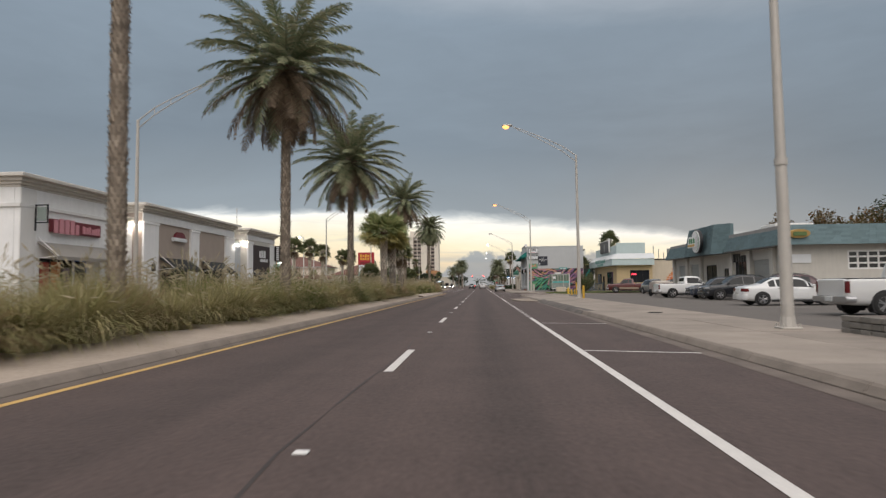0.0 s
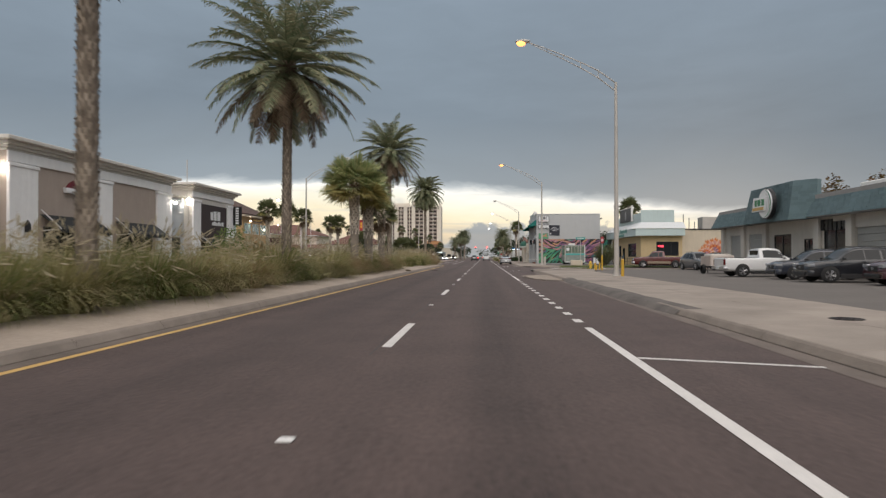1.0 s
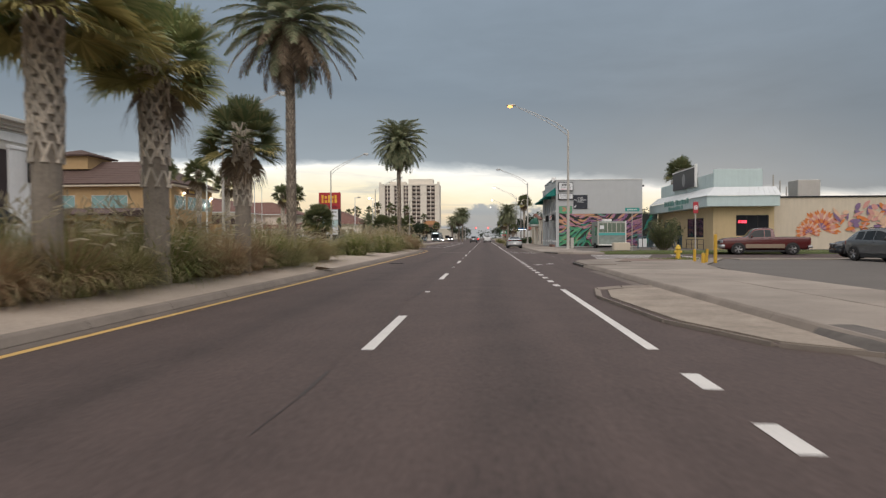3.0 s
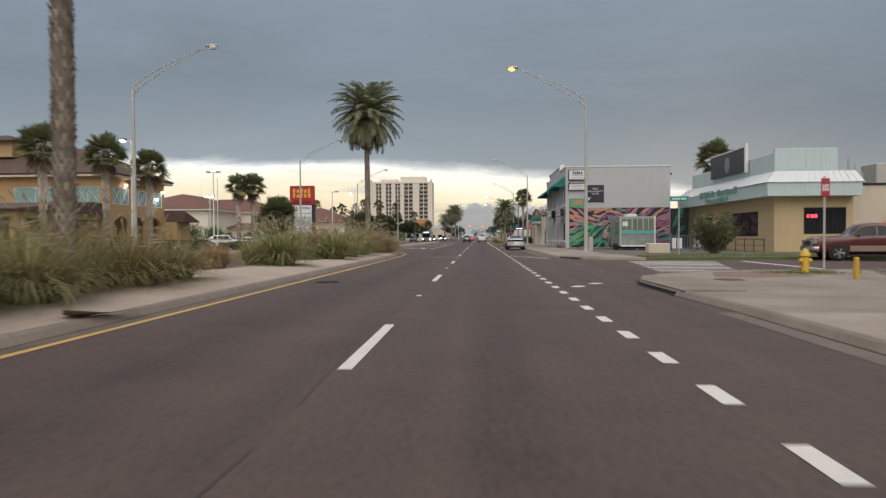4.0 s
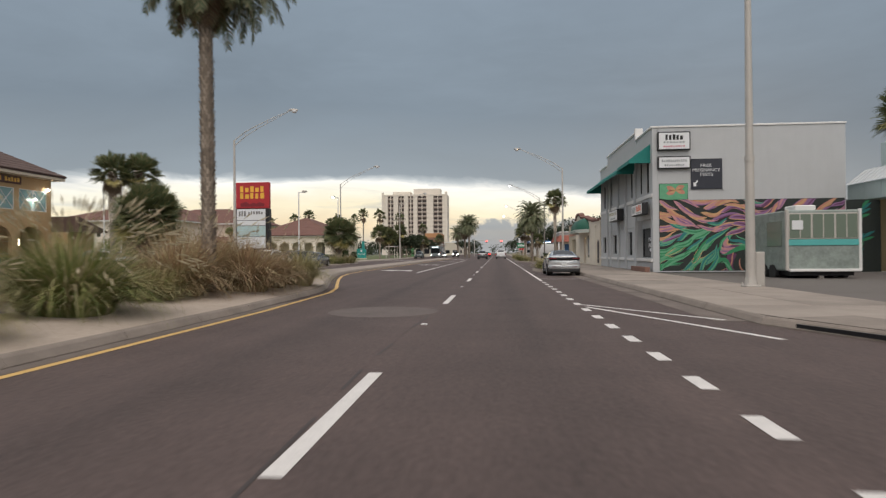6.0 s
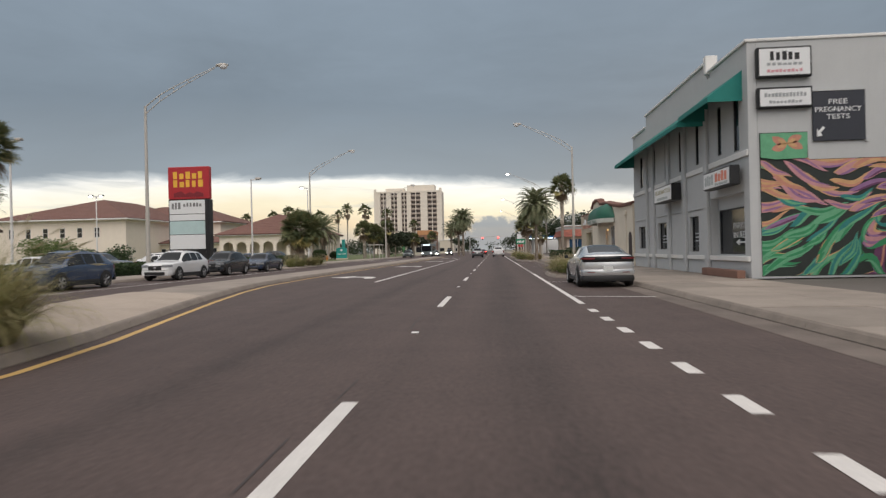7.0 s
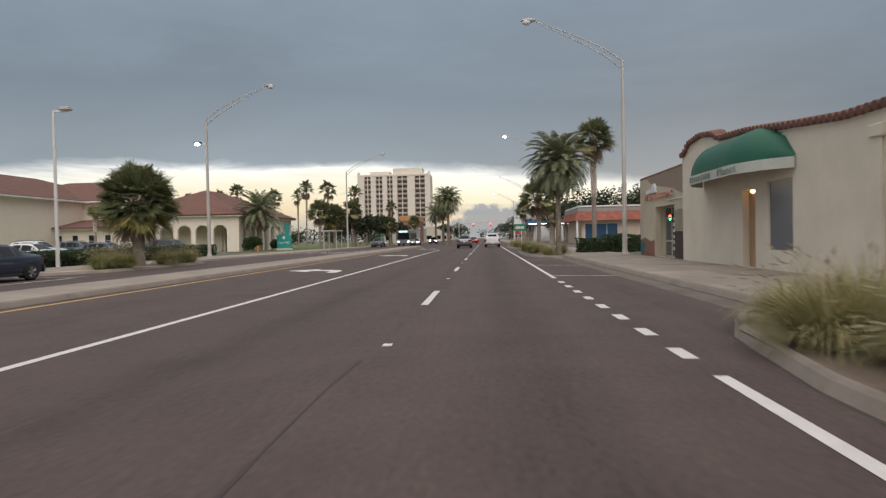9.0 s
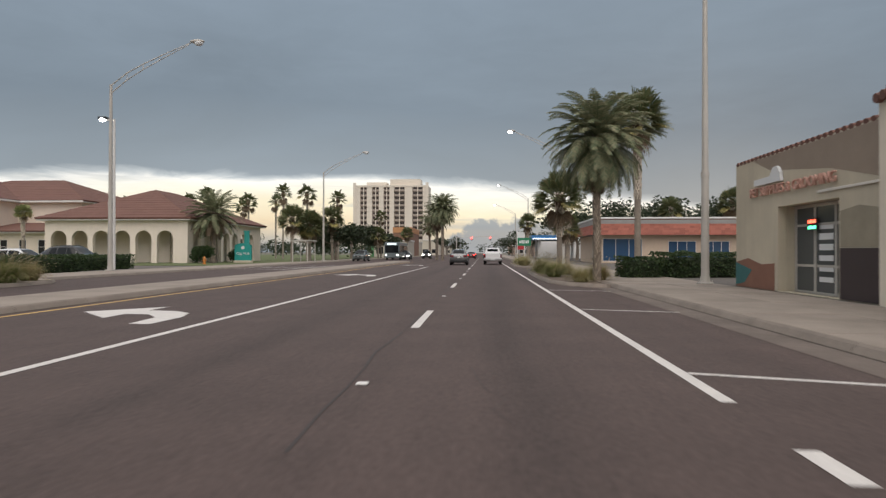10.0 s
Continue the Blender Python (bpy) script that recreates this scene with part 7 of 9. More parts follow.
part("pilaster", Mesh().box(FX - 0.06, FX - 0.003, 133.6, 133.85, 0.13, 3.4, c=0.01).box(FX - 0.12, FX - 0.003, 133.45, 134.0, 3.4, 3.7, c=0.03), stained, b, world=True)
arch = [(132.1, 0.35), (133.0, 0.35), (133.0, 1.9)] + [(132.55 + 0.45 * math.cos(radians(a)), 1.9 + 0.4 * math.sin(radians(a))) for a in range(20, 180, 20)] + [(132.1, 1.9)]
part("arched_door", Mesh().prism(arch, "x", FX - 0.02, FX - 0.003), dark_brown, b, "dark arched door", world=True)
green_canvas = mat("green_canvas", (0.012, 0.105, 0.065), 0.6, var=0.12, streak=0.08)
aw, y0, y1 = Mesh(), 137.4, 144.7
prof = [(0, 4.6)] + [(-1.1 * math.sin(radians(a)), 3.45 + 1.15 * math.cos(radians(a))) for a in range(15, 91, 15)]
rows = []
for j in range(13):
    u = j / 12
    y = y0 + (y1 - y0) * u
    k = min(1.0, 4.2 * min(u, 1 - u)) ** 0.5 if 0 < u < 1 else 0.05
    rows.append([(FX - 0.005 + px_ * k, y, 3.45 + (pz - 3.45) * max(k, 0.05)) for px_, pz in prof])
nv = len(prof)
aw.add([p for r in rows for p in r], [(j * nv + i, j * nv + i + 1, (j + 1) * nv + i + 1, (j + 1) * nv + i) for j in range(12) for i in range(nv - 1)])
ao = part("awning", aw, green_canvas, b, "green domed canvas awning", world=True, smooth=True)
vl = Mesh()
for j in range(12):
    p, q = rows[j][-1], rows[j + 1][-1]
    vl.add([(p[0] - 0.01, p[1], 3.46), (q[0] - 0.01, q[1], 3.46), (q[0] - 0.01, q[1], 3.14), (p[0] - 0.01, p[1], 3.14), (p[0] + 0.02, p[1], 3.46), (q[0] + 0.02, q[1], 3.46), (q[0] + 0.02, q[1], 3.14), (p[0] + 0.02, p[1], 3.14)],
           [(0, 1, 2, 3), (7, 6, 5, 4), (3, 2, 6, 7), (0, 4, 5, 1)])
va = part("valance", vl, mat("pale_valance", (0.55, 0.57, 0.52), 0.7, var=0.1, streak=0.1), ao, world=True)
letters("valance_word", "Plants", 0.3, (FX - 1.14, 139.5, 3.3), -90, mat("faded_green_print", (0.20, 0.27, 0.22), 0.7), va, 0.004, width=1.5, tall=0.24)
tx = Mesh()
bars_text(tx, "x", FX - 1.135, 140.9, 143.0, 3.2, 3.4, 15, -1, 0.004, 9)
part("sign_lettering", tx, mat("faded_print", (0.22, 0.28, 0.24), 0.7), va, world=True)
part("lamp_glow", Mesh().ball((FX + 0.14, 140.55, 2.68), (0.09, 0.09, 0.06), 8), lantern_dim, b, "small warm lamp over the door", world=True)

# ---- pet shop ----

b = thing("pet_shop", "camouflage-painted stucco pet shop with glass doors", "shop", (13, 151.5, 0.13))
PX = 8.7
hole = [(149.25, 152.5, 0.15, 2.75)]
camo = mat("camo_stucco", (0.55, 0.49, 0.38), 0.9, var=0.22, scale=0.5, fine=0.05, streak=0.08)
m = Mesh()
wall(m, "x", PX, 0.3, 147.4, 155.6, 0.13, 4.45, hole)
part("wall", m, camo, b, world=True)
part("side_wall", Mesh().box(PX + 0.31, 20, 155.3, 155.6, 0.13, 4.45), camo, b, world=True)
part("back_wall", Mesh().box(19.7, 20, 147.4, 155.29, 0.13, 4.45), camo, b, world=True)
for y in (149.0, 152.51):
    part("entrance_wall", Mesh().box(PX + 0.31, PX + 1.2, y, y + 0.24, 0.13, 2.76), camo, b, world=True)
part("entrance_ceiling", Mesh().box(PX + 0.31, PX + 1.4, 149.0, 152.75, 2.77, 2.9), camo, b, world=True)
part("roof", Mesh().box(PX + 0.31, 19.69, 147.4, 155.29, 3.9, 4.1), flat_roof, b, world=True)
for i in range(28):
    t = new("roof_tile", tile)
    t.parent = b
    t.location, t.scale = Vector((PX + 0.02, 147.55 + 0.292 * i, 4.48)) - b.location, (0.7, 1.0, 0.62)
part("painted_panel", Mesh().add([(PX - 0.006, 147.42, 3.05), (PX - 0.006, 147.42, 4.4), (PX - 0.006, 154.2, 4.4), (PX - 0.006, 153.0, 3.95), (PX - 0.006, 149.6, 3.55)], [(0, 1, 2, 3, 4)]), mat("dark_tan_paint", (0.30, 0.24, 0.19), 0.9, var=0.1), b, "darker tan painted band", world=True)
part("painted_patch", Mesh().add([(PX - 0.006, 147.42, 1.47), (PX - 0.006, 149.2, 1.47), (PX - 0.006, 149.2, 2.4), (PX - 0.006, 148.4, 2.5), (PX - 0.006, 147.42, 2.35)], [(0, 1, 2, 3, 4)]), mat("brown_green_paint", (0.30, 0.265, 0.20), 0.9, var=0.2), b, "olive painted patch", world=True)
part("ledge", Mesh().box(PX - 0.05, PX - 0.007, 147.42, 150.2, 2.95, 3.02, c=0.01), stucco_trim, b, world=True)
gd = part("glass_doors", Mesh().box(PX + 0.5, PX + 0.57, 149.25, 152.5, 2.66, 2.75), steel, b, "aluminium-framed glass doors", world=True)
for y in (149.27, 150.3, 151.35, 152.44):
    part("stile", Mesh().box(PX + 0.5, PX + 0.57, y - 0.05, y + 0.05, 0.15, 2.66), steel, gd, world=True)
for z in (0.17, 0.95, 2.15):
    part("rail", Mesh().box(PX + 0.505, PX + 0.565, 149.27, 152.44, z - 0.035, z + 0.035), steel, gd, world=True)
part("pane", Mesh().box(PX + 0.53, PX + 0.54, 149.25, 152.5, 0.15, 2.75), window_glass("door_glass", (0.075, 0.085, 0.09), 0.08), gd, world=True)
pr = Mesh()
rnd = random.Random(3)
for k in range(6):
    pr.box(PX + 0.515, PX + 0.528, 150.45, 151.15, 0.5 + 0.3 * k, 0.62 + 0.3 * k + rnd.uniform(0, 0.1))
part("door_notice", pr, panel_white, gd, world=True)
no = part("neon_frame", Mesh().box(PX + 0.42, PX + 0.46, 151.1, 151.62, 1.98, 2.34, c=0.01), black_metal, b, "small neon sign in the window", world=True)
tx = Mesh()
bars_text(tx, "x", PX + 0.42, 151.14, 151.58, 2.19, 2.3, 3, -1, 0.01, 4)
part("neon_red", tx, glow("neon_red", (1.0, 0.1, 0.05), 5), no, world=True)
tx = Mesh()
bars_text(tx, "x", PX + 0.42, 151.14, 151.58, 2.02, 2.12, 4, -1, 0.01, 4)
part("neon_green", tx, glow("neon_green", (0.1, 1.0, 0.4), 4), no, world=True)
letters("sign_word", "PET SUPPLIES & GROOMING", 0.4, (PX - 0.06, 151.8, 3.3), -90, mat("salmon_letters", (0.62, 0.36, 0.29), 0.5), b, 0.03, width=5.0, tall=0.30)
part("sign_emblem", Mesh().prism([(152.1, 3.52), (153.9, 3.52), (153.9, 3.72), (152.8, 3.74), (152.6, 3.98), (152.35, 4.0), (152.15, 3.8)], "x", PX - 0.12, PX - 0.02), panel_white, b, world=True)
part("dark_panel", Mesh().box(PX - 0.015, PX - 0.003, 147.45, 149.2, 0.15, 1.45), dark_brown, b, world=True)
part("painted_corner", Mesh().add([(PX - 0.006, 152.7, 0.14), (PX - 0.006, 155.6, 0.14), (PX - 0.006, 155.6, 1.0), (PX - 0.006, 154.6, 1.15), (PX - 0.006, 153.6, 0.95), (PX - 0.006, 152.7, 1.0)], [(0, 1, 2, 3, 4, 5)]), mat("rust_paint", (0.26, 0.13, 0.09), 0.85, var=0.2), b, world=True)
part("painted_leaf", Mesh().add([(PX - 0.011, 155.6, 0.2), (PX - 0.011, 155.6, 1.0), (PX - 0.011, 154.3, 0.75), (PX - 0.011, 154.9, 0.3)], [(0, 1, 2, 3)]), mat("teal_paint", (0.05, 0.16, 0.16), 0.85), b, world=True)

# ---- low building with red mansard ----
b = thing("red_mansard_building", "low cream building with red tiled mansard and blue windows", "building", (22, 212, 0.09))
blue_glass = window_glass("blue_window", (0.035, 0.085, 0.17), 0.12)
holes = [(13.6, 18.2, 0.3, 3.0), (21.2, 24.4, 0.5, 2.7), (25.4, 28.2, 0.5, 2.7)]
m = Mesh()
wall(m, "y", 206, 0.3, 13.2, 34, 0.09, 3.4, holes)
m.box(13.2, 13.5, 206.31, 220, 0.09, 3.4).box(33.7, 34, 206.31, 220, 0.09, 3.4)
part("wall", m, mat("pale_peach_stucco", (0.62, 0.49, 0.38), 0.9, var=0.1), b, world=True)
for h in holes:
    window(b, "y", 206, h, white_paint, blue_glass, (3, 1), -1)
r = Mesh()
mansard(r, [(12.0, 220), (12.0, 204.8), (34.5, 204.8)], [(12.9, 220), (12.9, 205.8), (34.5, 205.8)], 3.4, 5.3, 7)
part("mansard", r, mat("bright_red_tile", (0.31, 0.105, 0.075), 0.8, var=0.2, scale=0.8, island=0.2), b, world=True)
part("coping", Mesh().box(12.7, 34.5, 205.55, 206.0, 5.3, 5.5, c=0.03).box(12.7, 13.1, 206.01, 220, 5.3, 5.5, c=0.03), white_paint, b, world=True)
part("roof", Mesh().box(12.6, 34.4, 205.5, 220, 3.42, 5.2), flat_roof, b, world=True)
part("post", Mesh().box(12.3, 12.55, 205, 205.25, 0.09, 3.42), white_paint, b, world=True)

# ---- town hall ----
b = thing("town_hall", "cream stucco town hall with arcade and red hipped roof", "town hall", (-41, 208, 0.12))
m = Mesh()
HX0, HX1, HY = -48.9, -32.6, 197.0


def arcade(mesh, axis, at, thick, u0, u1, z0, top, centres, half, spring):
    edges = [u0] + [e for c in centres for e in (c - half, c + half)] + [u1]
    for a, q in zip(edges[::2], edges[1::2]):
        mesh.box(*((a, q, at, at + thick) if axis == "y" else (at, at + thick, a, q)), z0, top)
    for c in centres:
        pts = [(c - half, spring)] + [(c + half * math.cos(radians(t)), spring + half * math.sin(radians(t))) for t in range(165, 0, -15)] + [(c + half, spring)]
        for p, q in zip(pts, pts[1:]):
            ring = [(p[0], p[1]), (q[0], q[1]), (q[0], top), (p[0], top)]
            vs = [(u, v, z) for v in (at, at + thick) for u, z in ring] if axis == "y" else [(v, u, z) for v in (at, at + thick) for u, z in ring]
            mesh.add(vs, [(0, 1, 2, 3), (7, 6, 5, 4), (0, 4, 5, 1)])


arcade(m, "y", HY, 0.45, HX0, HX1, 0.12, 4.75, [-47.3 + 2.43 * k for k in range(6)], 0.92, 2.75)
arcade(m, "x", HX1 - 0.45, 0.45, HY + 0.46, 218.5, 0.12, 4.75, [199.3 + 2.6 * k for k in range(7)], 0.95, 2.75)
part("inner_wall", Mesh().box(HX0 + 0.41, HX1 - 3.61, HY + 3.0, HY + 3.3, 0.12, 4.29), peach, b, world=True)
part("inner_wall", Mesh().box(HX1 - 3.6, HX1 - 3.3, HY + 3.31, 218.4, 0.12, 4.75), peach, b, world=True)
part("side_wall", Mesh().box(HX0, HX0 + 0.4, HY + 0.46, 218.4, 0.12, 4.75), peach, b, world=True)
part("arcade_ceiling", Mesh().box(HX0 + 0.41, HX1 - 0.46, HY + 0.46, HY + 3.3, 4.3, 4.5), peach, b, world=True)
part("wall", m, peach, b, world=True)
part("fascia", Mesh().box(HX0 - 0.6, HX1 + 0.6, HY - 0.6, 219.1, 4.76, 5.0, c=0.03), white_paint, b, world=True)
hip_roof(b, "roof", roof_red, HX0, HX1, HY, 218.5, 5.05, 3.9, 0.7, 12)
for k in range(5):
    window(b, "y", HY + 3.0, (-46.9 + 2.9 * k, -45.6 + 2.9 * k, 0.9, 2.7), black_metal, shop_glass, (2, 1), -1)
b = thing("municipal_building", "two-storey cream building with brownish red hipped roofs", "building", (-75, 214, 0.12))
m = Mesh()
holes = [(-88.5 + 3.3 * k, -87.5 + 3.3 * k, 5.1, 6.9) for k in range(6)]
holes2 = [(-66 + 2.6 * k, -65 + 2.6 * k, 1.0, 2.9) for k in range(6)]
wall(m, "y", 196.5, 0.4, -91, -66, 0.12, 8.2, holes)
part("wall", m, peach, b, world=True)
m = Mesh()
wall(m, "y", 208, 0.4, -66, -50.5, 0.12, 3.7, holes2)
part("lower_wall", m, peach, b, world=True)
part("rear_wall", Mesh().box(-65.98, -56.7, 214.4, 214.8, 3.9, 8.2), peach, b, world=True)
for x0, y0, y1, z1 in ((-66.4, 196.91, 214.39, 8.2), (-57.1, 214.81, 233, 8.2), (-50.9, 208.41, 214, 3.7), (-91, 196.91, 233, 8.2)):
    part("side_wall", Mesh().box(x0, x0 + 0.4, y0, y1, 0.12, z1), peach, b, world=True)
for h in holes:
    window(b, "y", 196.5, h, white_paint, shop_glass, (1, 2), -1)
for h in holes2:
    window(b, "y", 208, h, white_paint, shop_glass, (1, 2), -1)
part("fascia", Mesh().box(-92, -65, 195.5, 233, 8.2, 8.45, c=0.03).box(-64.99, -55.8, 213.4, 234, 8.2, 8.45, c=0.03).box(-66.0, -50, 207.2, 213.39, 3.7, 3.9, c=0.03), white_paint, b, world=True)
hip_roof(b, "roof", roof_red, -91, -66, 196.5, 233, 8.5, 4.6, 1.0, 14)
hip_roof(b, "roof", roof_red, -84, -56.7, 214.4, 233, 8.5, 4.0, 1.0, 12)
r = Mesh()
r.prism([(207.0, 3.92), (214.39, 3.92), (214.39, 5.4), (207.0, 4.05)], "x", -66.0, -49.8)
part("lean_to_roof", r, roof_red, b, world=True)

# ---- apartment tower ----
b = thing("apartment_tower", "tall cream apartment tower with brown balcony bays", "apartment building", (-58, 510, 0.0))
TX0, TX1, TY, TT = -81.0, -35.0, 503.0, 42.6
cream_far = mat("tower_cream", (0.74, 0.675, 0.585), 0.85, var=0.04, streak=0.04)
bay_brown = mat("tower_bay", (0.30, 0.235, 0.205), 0.8, var=0.1)
m = Mesh().box(TX0, TX1, TY + 1.6, TY + 20, 0, TT)
bays = [(-77.0, -72.9), (-69.6, -65.4), (-62.4, -58.8), (-55.9, -49.4), (-44.6, -38.2)]
edges = [TX0] + [e for p in bays for e in p] + [TX1]
for a, q in zip(edges[::2], edges[1::2]):
    part("wall_pier", Mesh().box(a, q, TY, TY + 1.59, 0, TT), cream_far, b, world=True)
m.box(TX0 - 0.3, TX0 + 1.4, TY - 0.3, TY, 0, TT + 1.6).box(TX1 - 1.4, TX1 + 0.3, TY - 0.3, TY, 0, TT + 1.6)
part("wall", m, cream_far, b, world=True)
part("penthouse", Mesh().box(-59, -40, TY + 4, TY + 16, TT, TT + 4.2).box(-74, -61.5, TY + 5, TY + 15, TT, TT + 2.4), cream_far, b, world=True)
part("parapet", Mesh().box(TX0, TX1, TY - 0.15, TY + 0.4, TT - 1.0, TT), cream_far, b, world=True)
slab_mat = mat("balcony_rail", (0.40, 0.335, 0.29), 0.8)
bay_glass = window_glass("tower_glass", (0.085, 0.07, 0.07), 0.2)
for a, q in bays:
    bb = part("balcony_bay", Mesh().box(a, q, TY + 1.45, TY + 1.59, 0, TT - 1.05), bay_brown, b, world=True)
    for f in range(13):
        z = 2.2 + f * 3.06
        part("balcony", Mesh().box(a + 0.05, q - 0.05, TY + 0.25, TY + 1.44, z, z + 0.25).box(a + 0.05, q - 0.05, TY + 0.25, TY + 0.35, z + 0.25, z + 1.15), slab_mat, bb, world=True)
        for u0, u1 in ((a + 0.4, (a + q) / 2 - 0.2), ((a + q) / 2 + 0.2, q - 0.4)):
            part("pane", Mesh().box(u0, u1, TY + 1.41, TY + 1.45, z + 0.4, z + 2.5), bay_glass, bb, world=True)
    part("mullion", Mesh().box((a + q) / 2 - 0.22, (a + q) / 2 + 0.22, TY + 0.2, TY + 1.4, 2.2, TT - 1.05), cream_far, bb, world=True)

# ---- further along the avenue ----
b = thing("fuel_station", "fuel station canopy with blue fascia and lit underside", "fuel station", (14, 258, 0.09))
part("canopy", Mesh().box(8.8, 20, 252, 264, 3.9, 4.7, c=0.05), mat("fascia_blue", (0.04, 0.16, 0.36), 0.5), b, world=True)
part("light_strip", Mesh().box(9.0, 19.8, 251.9, 252.0, 3.95, 4.1), glow("canopy_light", (0.9, 0.95, 1.0), 3), b, world=True)
for x in (10.5, 18):
    for y in (254, 262):
        part("column", Mesh().box(x - 0.25, x + 0.25, y - 0.25, y + 0.25, 0.09, 3.9), white_paint, b, world=True)
part("kiosk", Mesh().box(12, 24, 268, 276, 0.09, 3.8), white_paint, b, world=True)
b = thing("price_sign", "red and white roadside price sign", "sign", (6.6, 250, 0.1))
for s in (-0.72, 0.72):
    part("post", Mesh().box(s - 0.08, s + 0.08, -0.1, 0.1, 0, 5.2), white_paint, b)
part("red_panel", Mesh().box(-0.65, 0.65, -0.15, 0.15, 1.8, 3.6, c=0.02), mat("price_red", (0.5, 0.03, 0.04), 0.5), b)
part("white_panel", Mesh().box(-0.65, 0.65, -0.15, 0.15, 3.65, 5.1, c=0.02), panel_white, b)
post_sign("green_sign", 5.6, 225, 3.6, (2.0, 1.2, 2.2), mat("guide_green", (0.02, 0.20, 0.10), 0.5), "green guide sign on posts", sign_lettering=panel_white)
b = thing("brick_block", "brown brick building with orange upper band", "building", (-26, 330, 0.1))
part("wall", Mesh().box(-29, -23.4, 322, 345, 0.1, 7.5), mat("far_brick", (0.25, 0.14, 0.10), 0.9, var=0.15), b, world=True)
part("band", Mesh().box(-29.1, -23.3, 321.9, 345.1, 7.5, 9.2), mat("far_orange", (0.5, 0.25, 0.12), 0.8), b, world=True)
for k in range(2):
    window(b, "y", 321.96, (-28.4 + 2.6 * k, -26.8 + 2.6 * k, 1.0, 3.2), white_paint, shop_glass, (2, 1), -1)
b = thing("painted_kiosk", "low building with a green and orange painted wall", "building", (-28.8, 300, 0.1))
part("wall", Mesh().box(-31, -26.6, 296, 306, 0.1, 4.6), mat("kiosk_green", (0.10, 0.26, 0.12), 0.8, var=0.3), b, world=True)
part("band", Mesh().box(-31.1, -26.5, 295.9, 306.1, 3.2, 4.0), mat("kiosk_orange", (0.5, 0.2, 0.08), 0.8), b, world=True)
frnd = random.Random(91)
shades = [mat("far_wall_" + str(i), c, 0.85, var=0.1) for i, c in enumerate(((0.5, 0.46, 0.4), (0.38, 0.36, 0.35), (0.55, 0.5, 0.42), (0.42, 0.3, 0.24)))]
for i in range(16):
    side = 1 if i % 2 else -1
    y = 290 + i * 19
    x = side * (16 + frnd.uniform(0, 8)) + (-8 if side < 0 else 4)
    w, dd, h = frnd.uniform(8, 14), frnd.uniform(9, 15), frnd.uniform(3.6, 7)
    b = thing("far_building", "plain low commercial building in the distance", "building", (x, y, 0.1), 0, "distant buildings")
    part("wall", Mesh().box(-w / 2, w / 2, 0, dd, 0, h), shades[i % 4], b)
    part("parapet", Mesh().box(-w / 2 - 0.15, w / 2 + 0.15, -0.15, dd + 0.15, h, h + 0.35), white_paint, b)
    for k in range(3):
        a = -w / 2 + w * (k + 0.2) / 3
        part("window", Mesh().box(a, a + w * 0.2, -0.03, 0.02, 0.9, 2.6), shop_glass, b)

# ---- diner yard ----
b = thing("food_trailer", "grey-green painted food trailer with aqua stripe and wide windows", "trailer", (13.72, 109.6, 0.0))
tgrey = mat("trailer_paint", (0.25, 0.29, 0.265), 0.5, 0.1, var=0.45, scale=2.2, fine=0.3, fscale=9, streak=0.1)
part("body", Mesh().box(-1.5, 1.5, -3.05, 0.9, 0.42, 3.05, c=0.06), tgrey, b)
part("rear_panel", Mesh().box(-1.44, 1.44, -3.075, -3.051, 0.5, 1.5, c=0.008), tgrey, b)
part("stripe", Mesh().box(-1.5, 1.5, -3.1, -3.051, 1.52, 1.78, c=0.01), mat("aqua_stripe", (0.10, 0.42, 0.40), 0.5, var=0.1), b, "aqua band below the windows")
for x in (-1.49, 1.49):
    part("corner_trim", Mesh().box(x - 0.06, x + 0.06, -3.12, -3.0, 0.45, 3.08, c=0.015), white_paint if x > 0 else steel, b)
wf = part("window_band", Mesh().box(-1.42, 1.42, -3.085, -3.051, 1.8, 2.92, c=0.01), steel, b)
tg = window_glass("trailer_glass", (0.17, 0.21, 0.165), 0.12)
for a in (-1.38, -0.43, 0.52):
    part("pane", Mesh().box(a, a + 0.86, -3.1, -3.08, 1.85, 2.87), tg, wf)
    part("mullion", Mesh().box(a + 0.4, a + 0.44, -3.11, -3.098, 1.85, 2.87), steel, wf)
part("menu_board", Mesh().box(-1.3, -0.85, -3.125, -3.101, 2.2, 2.6, c=0.008), panel_white, b, "small white notice in the window")
part("roof_unit", Mesh().box(-0.75, 0.15, -2.2, -1.2, 3.05, 3.32, c=0.04), white_paint, b)
tyre_rubber = mat("tyre_rubber", (0.018, 0.018, 0.018), 0.85, var=0.15)
for x in (-1.56, 1.38):
    for y in (-1.75, -0.9):
        part("wheel", Mesh().tube([(x, y, 0.34), (x + 0.18, y, 0.34)], 0.34, 16), tyre_rubber, b)
part("bumper", Mesh().box(-1.45, 1.45, -3.28, -3.05, 0.4, 0.52, c=0.02), white_paint, b)
part("prop_leg", Mesh().box(-0.1, 0.1, -2.9, -2.7, 0, 0.45), steel, b)
# black box under the trailer's floor stands in for the shade there
part("skirt_shade", Mesh().box(-1.3, 1.3, -2.95, 0.8, 0.22, 0.42), black_metal, b)
part("hatch", Mesh().box(-1.53, -1.5, -2.6, -1.2, 1.5, 2.6, c=0.008), tg, b)
b = thing("deck_fence", "blue-grey wooden deck fence before the diner", "fence", (18.4, 105.0, 0.1))
fence_paint = mat("fence_blue", (0.075, 0.12, 0.15), 0.7, var=0.15)
